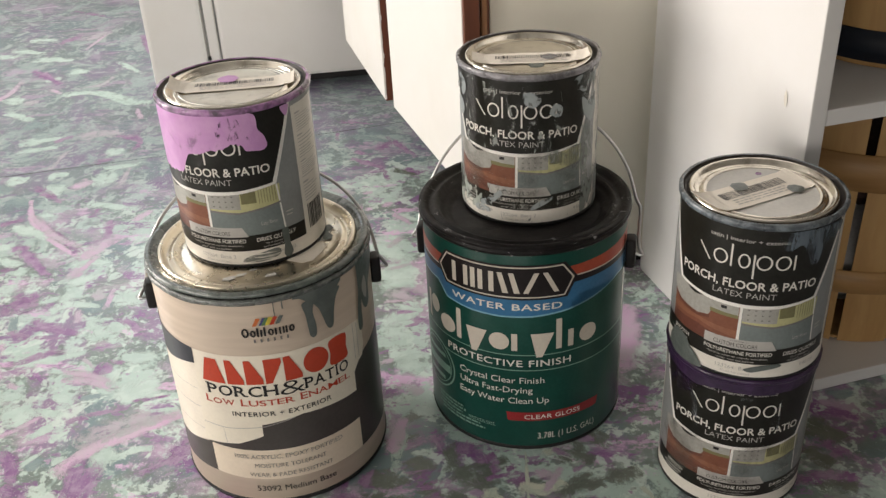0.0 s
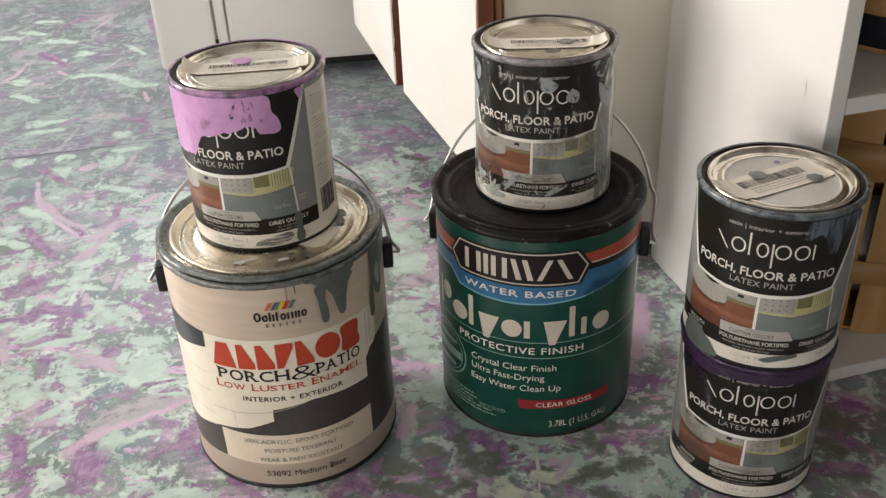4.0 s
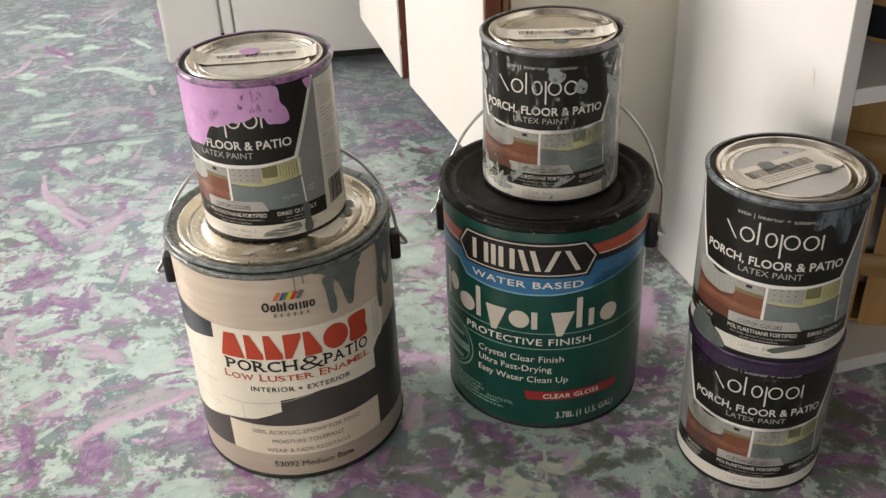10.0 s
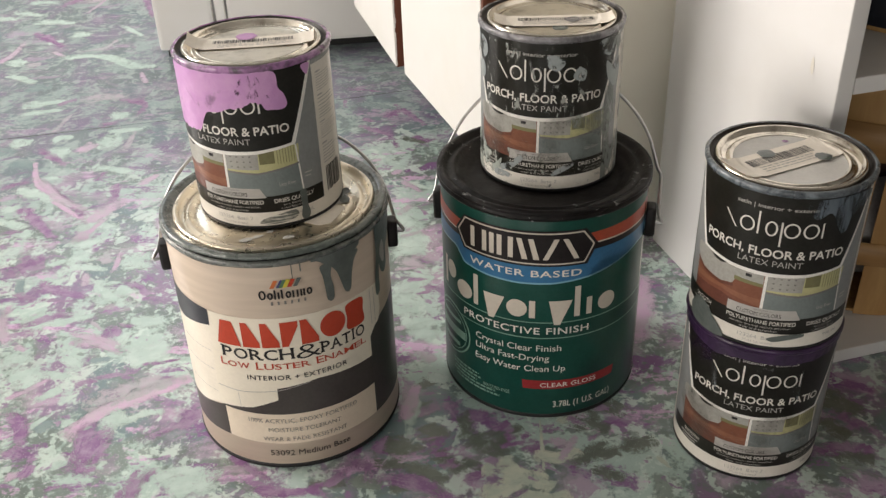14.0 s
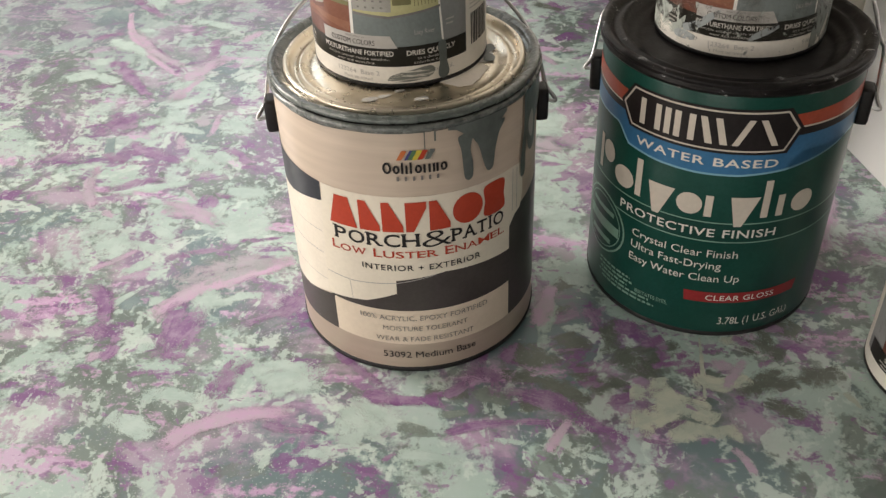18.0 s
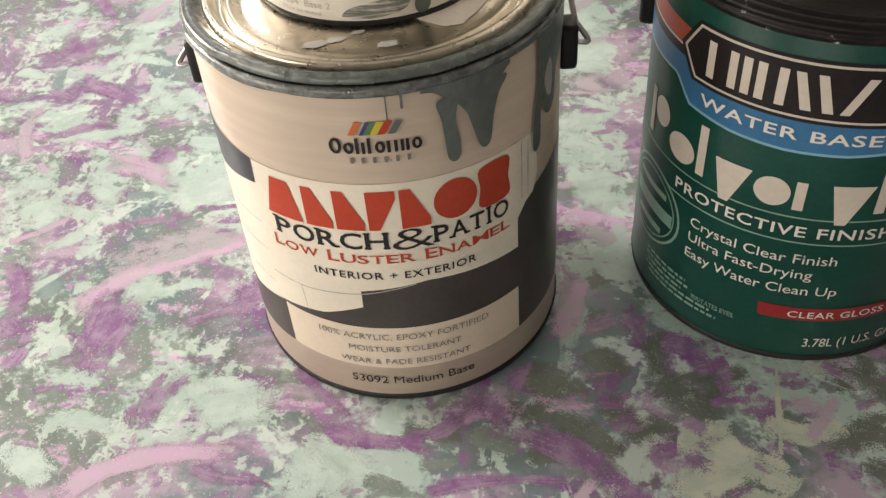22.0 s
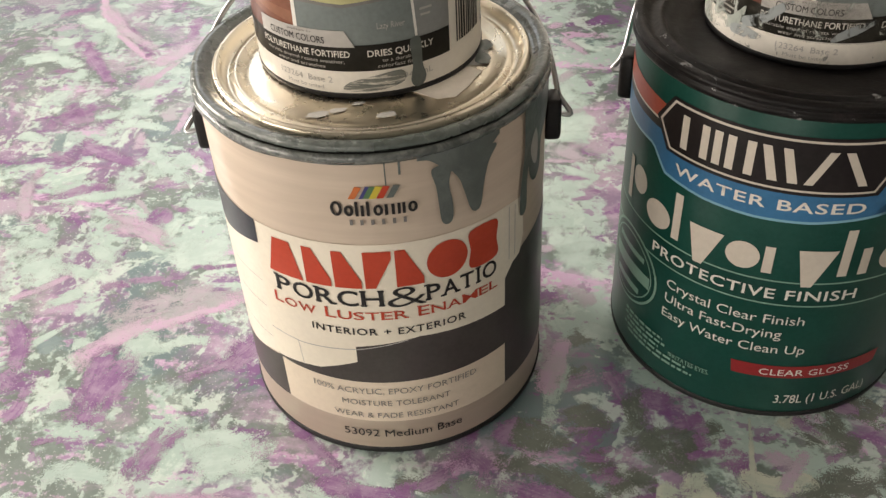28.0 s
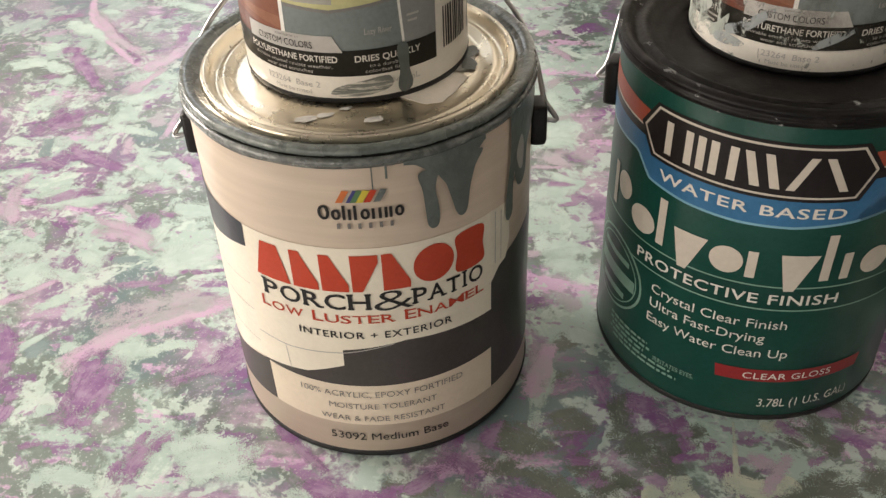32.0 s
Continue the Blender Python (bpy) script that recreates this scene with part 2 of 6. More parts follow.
def brushed(name, rgb, second, drawn_by=1.2, torn_by=2.2, full=0.42):
    """One brush stroke of floor paint: fuller in its heart, dragged bristle marks towards its ends and rim."""
    k = Nodes(name, 0.36, 0, 0.1)
    uv = k.add("ShaderNodeUVMap")
    sep = k.add("ShaderNodeSeparateXYZ")
    k.link(uv.outputs[0], sep.inputs[0])
    drag = k.add("ShaderNodeMapping")
    k.link(uv.outputs[0], drag.inputs["Vector"])
    drag.inputs["Scale"].default_value = (1.8, 11.0, 1.0)
    info = k.add("ShaderNodeObjectInfo")
    where = k.add("ShaderNodeVectorMath")
    k.link(drag.outputs[0], where.inputs[0])
    k.link(k.maths("MULTIPLY", info.outputs["Random"], 53.0), where.inputs[1])
    edge_v = k.maths("MULTIPLY", k.maths("MULTIPLY", sep.outputs[1], k.maths("SUBTRACT", 1.0, sep.outputs[1])), 4.0)
    edge_u = k.maths("MULTIPLY", k.maths("MULTIPLY", sep.outputs[0], k.maths("SUBTRACT", 1.0, sep.outputs[0])), 4.0)
    inner = k.maths("MULTIPLY", k.maths("POWER", edge_v, 0.8), k.maths("POWER", edge_u, 0.35))
    streak = k.noise(1.0, 5, 0.6, 0.2, where.outputs[0])
    drawn = k.maths("MULTIPLY", k.maths("SUBTRACT", streak, 0.5), drawn_by)
    torn = k.maths("MULTIPLY", k.maths("SUBTRACT", k.noise(80, 7, 0.66, 0.5), 0.5), torn_by)
    grain = k.maths("MULTIPLY", k.maths("SUBTRACT", k.noise(1500, 1, 0.5), 0.5), 1.7)
    k.alpha(k.ramp(k.maths("ADD", k.maths("ADD", inner, grain), k.maths("ADD", drawn, torn)), full, full + 0.1))
    tone = k.mix(k.ramp(k.maths("ADD", k.maths("MULTIPLY", k.noise(60, 6, 0.65), 0.7), k.maths("MULTIPLY", streak, 0.3)), 0.4, 0.6), rgb, second)
    # The same painted sparkle, thinner, inside each stroke.
    stroke_glint = k.maths("MULTIPLY", k.ramp(k.noise(560, 2, 0.5), 0.66, 0.7), 0.45)
    k.colour(k.mix(stroke_glint, tone, (0.7, 0.7, 0.69)))
    k.bump(k.maths("ADD", streak, k.noise(150, 4)), 0.015, 0.001)
    return k.mat


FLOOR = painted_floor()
STROKE = {
    "bold_pink": brushed("bold_pink_floor_stroke", (0.62, 0.42, 0.6), (0.56, 0.46, 0.55), 0.8, 1.4, 0.4),
    "bold_violet": brushed("bold_violet_floor_stroke", (0.25, 0.115, 0.28), (0.4, 0.28, 0.42), 0.8, 3.0, 0.52),
    "bold_mint": brushed("bold_mint_floor_stroke", (0.56, 0.68, 0.63), (0.47, 0.6, 0.55), 0.7, 2.4, 0.42),
    "pink": brushed("pink_floor_stroke", (0.58, 0.42, 0.57), (0.5, 0.44, 0.51), 1.0, 2.0, 0.58),
    "violet": brushed("violet_floor_stroke", (0.26, 0.125, 0.28), (0.38, 0.28, 0.4), 0.9, 3.2, 0.6),
    "mint": brushed("mint_floor_stroke", (0.53, 0.65, 0.6), (0.44, 0.57, 0.52), 0.7, 2.6, 0.5),
    "cream": brushed("cream_floor_stroke", (0.62, 0.65, 0.54), (0.5, 0.57, 0.48), 0.7, 3.0, 0.42),
    "lilac": brushed("lilac_floor_stroke", (0.48, 0.42, 0.49), (0.42, 0.43, 0.45), 1.0, 2.4, 0.6),
    "blue": brushed("blue_grey_floor_stroke", (0.2, 0.28, 0.29), (0.26, 0.34, 0.34), 0.9, 2.4, 0.55),
    # Olive-grey paint, also used to darken floor that lies in shade.
    "dark": brushed("dark_green_and_shade_stroke", (0.13, 0.15, 0.125), (0.17, 0.195, 0.165), 0.9, 2.4, 0.58),
    "grey": brushed("grey_green_floor_stroke", (0.2, 0.25, 0.22), (0.25, 0.3, 0.27), 0.9, 2.4, 0.55),
}
SEAM = printed("dirty_floor_seam", (0.09, 0.1, 0.1), 0.7, 0.2, 0)
# Walls and ceiling stay out of view; their grey limits the bounced light.
WALL = white_paint("greyed_wall_paint", (0.34, 0.325, 0.3), 0.7)
CEILING = white_paint("greyed_ceiling_paint", (0.55, 0.54, 0.52), 0.8)
WHITE = white_paint("white_gloss_paint", (0.78, 0.765, 0.73), 0.4)
WHITE_COOL = white_paint("white_shelf_paint", (0.76, 0.75, 0.74), 0.5)
ENAMEL = white_paint("white_appliance_enamel", (0.88, 0.865, 0.84), 0.3)
CREAM = white_paint("cream_door_paint", (0.85, 0.81, 0.71), 0.5)
BROWN_WOOD = wood("red_brown_stained_wood", (0.1, 0.028, 0.012), (0.19, 0.06, 0.026), (60, 60, 3))
BROWN_DARK = wood("dark_red_brown_wood", (0.035, 0.011, 0.006), (0.08, 0.026, 0.013), (60, 60, 3))
TAN_WOOD = wood("tan_raw_wood", (0.2, 0.085, 0.035), (0.36, 0.18, 0.08), (60, 60, 3))
SPLINT = wood("basket_splint_wood", (0.42, 0.235, 0.085), (0.58, 0.36, 0.15), (40, 40, 4), 0.45)
SPLINT_DARK = wood("basket_hoop_wood", (0.34, 0.18, 0.065), (0.48, 0.28, 0.11), (5, 5, 60), 0.45)
NAVY = wood("navy_dyed_splint", (0.006, 0.009, 0.017), (0.014, 0.02, 0.034), (5, 5, 60), 0.5)
CLOTH = printed("white_cloth", (0.55, 0.53, 0.52), 0.9, 0.12, 0)
CLOTH_DARK = printed("dark_cloth", (0.05, 0.025, 0.022), 0.9, 0.2, 0)
TIN = tin("tinplate_lid")
TIN_BRIGHT = tin("bright_tinplate_lid", (0.68, 0.61, 0.49), 0.27, (0.6, 0.54, 0.43))
TIN_RIM = tin("tinplate_rim", (0.76, 0.71, 0.62), 0.17, (0.3, 0.27, 0.23))
WIRE = tin("galvanised_wire", (0.6, 0.6, 0.6), 0.3, (0.4, 0.4, 0.4))
LID_WHITE = printed("pale_lacquered_lid", (0.6, 0.58, 0.54), 0.35, 0.05)
BLACK_PLASTIC = printed("black_plastic", (0.016, 0.014, 0.014), 0.4, 0.15, 0)
SEAM_BLACK = printed("black_can_seam", (0.02, 0.02, 0.02), 0.45, 0.15, 0)
PAPER = printed("price_label_paper", (0.9, 0.83, 0.73), 0.6, 0.04, 0)
INK = printed("black_ink", (0.02, 0.018, 0.018), 0.45, 0.1, 0.1)
INK_GREY = printed("grey_ink", (0.2, 0.19, 0.18), 0.45, 0.08, 0.1)
INK_PALE = printed("pale_grey_ink", (0.46, 0.44, 0.41), 0.45, 0.05, 0.1)
INK_WHITE = printed("white_ink", (0.72, 0.69, 0.63), 0.4, 0.04)
SILVER = printed("silver_grey_label", (0.27, 0.28, 0.275), 0.36, 0.06)
SILVER_EDGE = printed("pale_silver_edging", (0.82, 0.8, 0.75), 0.35, 0.05)
BADGE = printed("charcoal_label_badge", (0.0105, 0.0095, 0.0062), 0.36, 0.12)
LABEL_WHITE = printed("white_label_band", (0.78, 0.74, 0.66), 0.4, 0.04)
TERRACOTTA = printed("terracotta_print", (0.215, 0.083, 0.048), 0.38, 0.08)
TERRACOTTA_DEEP = printed("deep_terracotta_print", (0.145, 0.052, 0.034), 0.38, 0.08)
TERRACOTTA_PALE = printed("pale_terracotta_print", (0.27, 0.115, 0.066), 0.38, 0.08)
SLATE_PRINT = printed("slate_blue_print", (0.19, 0.22, 0.215), 0.38, 0.08)
YELLOW_PRINT = printed("pale_yellow_print", (0.52, 0.5, 0.26), 0.38, 0.06)
TUB_PRINT = printed("soft_grey_white_print", (0.38, 0.37, 0.335), 0.38, 0.1)
OLIVE_PRINT = printed("olive_print", (0.2, 0.19, 0.09), 0.4, 0.08)
GREEN = printed("deep_green_label", (0.0035, 0.056, 0.041), 0.3, 0.08)
GREEN_DARK = printed("darker_green_label", (0.0033, 0.047, 0.035), 0.3, 0.08)
GREEN_PALE = printed("pale_green_line", (0.2, 0.34, 0.27), 0.35, 0.05)
BLUE = printed("blue_label_ribbon", (0.035, 0.15, 0.3), 0.34, 0.08)
BLUE_PALE = printed("pale_blue_edge", (0.2, 0.4, 0.5), 0.34, 0.05)
RED = printed("red_label_print", (0.5, 0.055, 0.022), 0.36, 0.05)
RED_STRIPE = printed("orange_red_stripe", (0.4, 0.07, 0.035), 0.36, 0.08)
RED_BAR = printed("crimson_bar", (0.27, 0.022, 0.024), 0.36, 0.06)
BLACK_PRINT = printed("black_plaque_print", (0.012, 0.008, 0.008), 0.36, 0.1)
BONE = printed("bone_white_print", (0.6, 0.54, 0.46), 0.38, 0.04)
BEIGE = wood("beige_timber_print", (0.52, 0.425, 0.335), (0.65, 0.54, 0.435), (4, 4, 60), 0.36)
BEIGE_PALE = printed("pale_timber_print", (0.82, 0.75, 0.63), 0.36, 0.04)
PANEL_WHITE = printed("warm_white_panel", (0.82, 0.75, 0.62), 0.36, 0.03)
PANEL_LOW = printed("cream_panel", (0.74, 0.63, 0.5), 0.36, 0.03)
DECK = printed("dark_deck_print", (0.062, 0.052, 0.048), 0.36, 0.08)
DECK_BLUE = printed("blue_black_print", (0.028, 0.032, 0.04), 0.36, 0.1)
ORANGE = printed("orange_brush_mark", (0.6, 0.17, 0.05), 0.4, 0.04)
YELLOW = printed("yellow_brush_mark", (0.62, 0.5, 0.06), 0.4, 0.04)
LEAF = printed("green_brush_mark", (0.1, 0.2, 0.09), 0.4, 0.04)
INDIGO = printed("indigo_brush_mark", (0.06, 0.06, 0.2), 0.4, 0.04)
PINK_PAINT = wet_paint("orchid_pink_house_paint", (0.56, 0.28, 0.56), (0.62, 0.34, 0.6), 0.42, 60)
PINK_RIM = crusted_paint("pink_paint_on_rim", (0.42, 0.2, 0.42), (0.09, 0.06, 0.09), 110)
GREY_PAINT = wet_paint("slate_grey_house_paint", (0.1, 0.117, 0.108), (0.135, 0.155, 0.143), 0.35, 80)
GREY_RIM = crusted_paint("slate_paint_on_rim", (0.08, 0.096, 0.086), (0.125, 0.145, 0.13), 120)
GREY_FLANGE = crusted_paint("pale_slate_paint_on_flange", (0.075, 0.086, 0.08), (0.18, 0.19, 0.175), 130)
BLUE_RIM = crusted_paint("blue_grey_paint_on_rim", (0.05, 0.06, 0.07), (0.18, 0.21, 0.23), 110)
LILAC_RIM = crusted_paint("pale_lilac_paint_on_rim", (0.25, 0.24, 0.255), (0.09, 0.085, 0.09), 120)
PURPLE_PAINT = wet_paint("purple_house_paint", (0.027, 0.012, 0.04), (0.048, 0.02, 0.068), 0.35, 90)
BLACK_LID = matt_black("black_lid_plastic")
GROOVE = printed("dark_ring_groove", (0.04, 0.033, 0.028), 0.5, 0.2, 0)
BLACK_DROP = smear("dried_clear_drips", (0.35, 0.35, 0.35), 0.6, 0.68, (95, 95, 150), 0.3, (0, 0, 0), 0.8)
GREY_SMEAR = smear("grey_green_wiped_paint", (0.38, 0.4, 0.37), 0.56, 0.66, (110, 110, 45), 0.5, (0, 0, 0), 0.7)
BLUE_SMEAR = smear("blue_grey_wiped_paint", (0.13, 0.16, 0.19), 0.42, 0.62, (70, 70, 20), 0.4)
PURPLE_SMEAR = smear("purple_wiped_paint", (0.045, 0.018, 0.07), 0.42, 0.7, (60, 60, 50), 0.4, (0, 0, 0), 0.8)
LILAC_SMEAR = smear("pale_wiped_paint", (0.3, 0.32, 0.34), 0.55, 0.7, (70, 70, 26), 0.45)
# Near black for the hinge clip and for shade painted into gaps near the floor.
GAP_SHADE_AND_CLIP = printed("black_gap_shade_and_clip", (0.025, 0.025, 0.025), 0.7, 0.1, 0)
GREY_TRIM = printed("grey_door_gasket", (0.3, 0.3, 0.29), 0.5, 0.08, 0)

# ---------------------------------------------------------------- mesh helpers


def thing(name, label, category, m=None, group="", kind=""):
    ob = new(name)
    ob.empty_display_size = 0.05
    if m is not None:
        ob.matrix_world = m
    return tagged(ob, label, category, group, kind)


def mesh_of(name, bm, material, smooth=True):
    me = bpy.data.meshes.new(name)
    bm.to_mesh(me)
    bm.free()
    for p in me.polygons:
        p.use_smooth = smooth
    me.materials.append(material)
    return me


def part(name, bm, material, parent=None, label="", smooth=False):
    """Links a bmesh as one mesh object, in its parent's own frame."""
    ob = new(name, mesh_of(name, bm, material, smooth))
    if parent is not None:
        ob.parent = parent
    if label:
        tagged(ob, label)
    return ob


def lathe(profile, steps=96, wobble=0.0, seed=0.0):
    """A body turned round the z axis from a profile of (radius, height)."""
    bm = bmesh.new()
    rings = []
    for r, z in profile:
        ring = []
        for i in range(steps):
            a = 2 * math.pi * i / steps
            w = wobble * noise.noise((7 * math.cos(a), 7 * math.sin(a), seed + 90 * z)) if wobble else 0
            ring.append(bm.verts.new(((r + w) * math.cos(a), (r + w) * math.sin(a), z)))
        rings.append(ring)
    for a, b in zip(rings, rings[1:]):
        for i in range(steps):
            bm.faces.new((a[i], a[(i + 1) % steps], b[(i + 1) % steps], b[i]))
    if profile[0][0] < 1e-3 or profile[-1][0] < 1e-3:
        bmesh.ops.remove_doubles(bm, verts=bm.verts, dist=1e-6)
    bmesh.ops.recalc_face_normals(bm, faces=bm.faces)
    return bm


def box(x0, y0, z0, x1, y1, z1, bevel=0.0, frame3=None):
    """A block with softened edges; frame3 = (origin, u, v) lays x along u and y along v on the floor."""
    bm = bmesh.new()
    bmesh.ops.create_cube(bm, size=1.0)
    for v in bm.verts:
        v.co = Vector((x0 if v.co.x < 0 else x1, y0 if v.co.y < 0 else y1, z0 if v.co.z < 0 else z1))
    if bevel:
        bmesh.ops.bevel(bm, geom=bm.edges[:], offset=bevel, segments=2, affect="EDGES", profile=0.6)
    if frame3:
        o, u, w = frame3
        for v in bm.verts:
            v.co = Vector((o[0] + u[0] * v.co.x + w[0] * v.co.y, o[1] + u[1] * v.co.x + w[1] * v.co.y, v.co.z))
    bmesh.ops.recalc_face_normals(bm, faces=bm.faces)
    return bm


def tube(points, radius, steps=10):
    """A round wire along a smooth line of points."""
    bm = bmesh.new()
    pts = [Vector(p) for p in points]
    rings = []
    side = None
    for i, p in enumerate(pts):
        t = (pts[min(i + 1, len(pts) - 1)] - pts[max(i - 1, 0)]).normalized()
        if side is None:
            side = t.orthogonal().normalized()
        side = (side - t * side.dot(t)).normalized()
        up = t.cross(side)
        rings.append([bm.verts.new(p + radius * (math.cos(a) * side + math.sin(a) * up)) for a in [2 * math.pi * k / steps for k in range(steps)]])
    for a, b in zip(rings, rings[1:]):
        for k in range(steps):
            bm.faces.new((a[k], a[(k + 1) % steps], b[(k + 1) % steps], b[k]))
    bm.faces.new(rings[0][::-1])
    bm.faces.new(rings[-1])
    bmesh.ops.recalc_face_normals(bm, faces=bm.faces)
    return bm


def spline(points, n=8):
    """Catmull-Rom line through the points."""
    p = [Vector(q) for q in points]
    p = [2 * p[0] - p[1]] + p + [2 * p[-1] - p[-2]]
    out = []
    for i in range(1, len(p) - 2):
        for k in range(n):
            t = k / n
            out.append(0.5 * (2 * p[i] + (p[i + 1] - p[i - 1]) * t + (2 * p[i - 1] - 5 * p[i] + 4 * p[i + 1] - p[i + 2]) * t * t
                              + (3 * p[i] - p[i - 1] - 3 * p[i + 1] + p[i + 2]) * t ** 3))
    return out + [p[-2]]


def flat(outline, bm=None):
    """A flat polygon in label space: x runs round the can in mm, y up it in mm."""
    bm = bm or bmesh.new()
    f = bm.faces.new([bm.verts.new((x, y, 0)) for x, y in outline])
    bmesh.ops.triangulate(bm, faces=[f])
    return bm


def soft(outline, n=5):
    """The outline of a blob, rounded through its corners."""
    m = len(outline)
    pts = []
    for i in range(m):
        a, b, c, d = (Vector(outline[(i + j) % m]) for j in (-1, 0, 1, 2))
        for k in range(n):
            t = k / n
            q = 0.5 * (2 * b + (c - a) * t + (2 * a - 5 * b + 4 * c - d) * t * t + (3 * b - a - 3 * c + d) * t ** 3)
            pts.append((q.x, q.y))
    return pts


def bars(rects):
    bm = bmesh.new()
    for x0, y0, x1, y1 in rects:
        bm.faces.new([bm.verts.new(p) for p in ((x0, y0, 0), (x1, y0, 0), (x1, y1, 0), (x0, y1, 0))])
    return bm


def wrapped(bm, radius, level=1, step=3.0, lift=0.00016):
    """Bends a flat label piece round a can of that radius; higher levels lie on top."""
    xs = [v.co.x for v in bm.verts]
    x = math.ceil(min(xs) / step) * step
    while x < max(xs):
        bmesh.ops.bisect_plane(bm, geom=bm.verts[:] + bm.edges[:] + bm.faces[:], plane_co=(x, 0, 0), plane_no=(1, 0, 0), dist=1e-5)
        x += step
    r = radius + lift * level
    for v in bm.verts:
        a = v.co.x / 1000 / radius - math.pi / 2
        v.co = Vector((r * math.cos(a), r * math.sin(a), v.co.y / 1000))
    bmesh.ops.recalc_face_normals(bm, faces=bm.faces)
    for f in bm.faces:
        c = f.calc_center_median()
        if f.normal.dot(Vector((c.x, c.y, 0))) < 0:
            f.normal_flip()
    return bm


def words(text, x0, x1, y0, y1, bold=0.0, shear=0.0, spacing=1.0):
    """A line of lettering filling the box in mm (y0, y1: foot and head of its capitals)."""
    cu = bpy.data.curves.new("lettering", "FONT")
    cu.body, cu.offset, cu.shear, cu.resolution_u, cu.space_character = text, bold, shear, 3, spacing
    ob = new("lettering", cu)
    bpy.context.view_layer.update()
    me = bpy.data.meshes.new_from_object(ob.evaluated_get(bpy.context.evaluated_depsgraph_get()))
    bpy.data.objects.remove(ob)
    bm = bmesh.new()
    bm.from_mesh(me)
    bpy.data.meshes.remove(me)
    left, right = min(v.co.x for v in bm.verts), max(v.co.x for v in bm.verts)
    head = 0.73
    for v in bm.verts:
        v.co = Vector((x0 + (v.co.x - left) / (right - left) * (x1 - x0), y0 + v.co.y / head * (y1 - y0), 0))
    return bm


QUART_LABEL = ((0, 0), (28, 26.8), (57.5, 60.2), (66.4, 66.5), (74.2, 73.2), (81, 79.8), (88, 88.6), (113, 110.8), (117.5, 117), (130, 130))


def label_height(y):
    """The quart label's layout: its picture band is taller and its badge shorter than an even spread."""
    for (a, za), (b, zb) in zip(QUART_LABEL, QUART_LABEL[1:]):
        if y <= b:
            return za + (zb - za) * (y - a) / (b - a)
    return y


def label_piece(name, bm, material, can, radius, level, label="", kind=""):
    if radius == QR:
        for v in bm.verts:
            v.co.y = label_height(v.co.y)
    ob = part(name, wrapped(bm, radius, level), material, can, label, True)
    if kind or name in ("fine_print", "bar_code", "plank_line", "seal_print"):
        tagged(ob, kind="stuff")
    return ob


def print_words(text, x0, x1, y0, y1, material, can, radius, level=3, bold=0.0, shear=0.0, spacing=1.0, name="lettering"):
    return label_piece(name, words(text, x0, x1, y0, y1, bold, shear, spacing), material, can, radius, level)


def mark_shapes(shapes, x0, x1, base, unit, weight=2.0, gap=0.8):
    """A maker's mark as a row of plain bars, discs, rings and wedges. shapes: (kind, width, foot, head) in units of its height."""
    total = sum(w for k, w, a, b in shapes)
    out, x = [], x0
    for kind, w, a, b in shapes:
        step = w / total * (x1 - x0)
        l, r, y0, y1 = x + gap / 2, x + step - gap / 2, base + a * unit, base + b * unit
        x += step
        if kind == "disc":
            out.append(flat(oval((l + r) / 2, (y0 + y1) / 2, (r - l) / 2, (y1 - y0) / 2, 24)))
        elif kind == "ring":
            bm = bmesh.new()
            rings = [[bm.verts.new((px, py, 0)) for px, py in oval((l + r) / 2, (y0 + y1) / 2, (r - l) / 2 - d, (y1 - y0) / 2 - d, 24)] for d in (0, weight)]
            for i in range(24):
                bm.faces.new((rings[0][i], rings[0][(i + 1) % 24], rings[1][(i + 1) % 24], rings[1][i]))
            out.append(bm)
        elif kind == "wedge":
            out.append(flat([(l, y0), (r, y0), ((l + r) / 2 + weight, y1), ((l + r) / 2 - weight, y1)]))
        elif kind == "vee":
            out.append(flat([((l + r) / 2 - weight, y0), ((l + r) / 2, y0), (r, y1), (l, y1)]))
        elif kind == "slope":
            out.append(flat([(l, y0), (r, y0), (r, y0 + 0.2 * (y1 - y0)), (l + weight, y1), (l, y1)]))
        elif kind == "flag":
            out.append(flat([(l, y0), (l + weight, y0), (r, y1 - 0.2 * (y1 - y0)), (r, y1), (l, y1)]))
        elif kind == "bar":
            out.append(bars([(l, y0, l + weight, y1)]))
        elif kind == "pair":
            out.append(bars([(l, y0, l + weight, y1)]))
            out.append(bars([(r - weight, y0, r, y1)]))
        elif kind == "block":
            out.append(flat(soft([(l, y0), (r, y0), (r, (y0 + y1) / 2), (r, y1), (l, y1), (l, (y0 + y1) / 2)], 4)))
        elif kind in ("fall", "rise"):
            lo, hi = (r - weight, l) if kind == "fall" else (l, r - weight)
            out.append(flat([(lo, y0), (lo + weight, y0), (hi + weight, y1), (hi, y1)]))
        elif kind == "falls":
            m = (l + r) / 2
            for u, v in ((l, m), (m, r)):
                out.append(flat([(v - weight * 1.1, y0), (v, y0), (u + weight, y1), (u, y1)]))
    return out


def oval(cx, cy, a, b, n=40):
    return [(cx + a * math.cos(2 * math.pi * i / n), cy + b * math.sin(2 * math.pi * i / n)) for i in range(n)]


FEET = {"P": (0.12,), "R": (0.12, 0.92), "H": (0.1, 0.9), "T": (0.5,), "I": (0.5,), "A": (0.06, 0.94), "L": (0.14,), "E": (0.14,), "N": (0.1,), "M": (0.08, 0.92)}
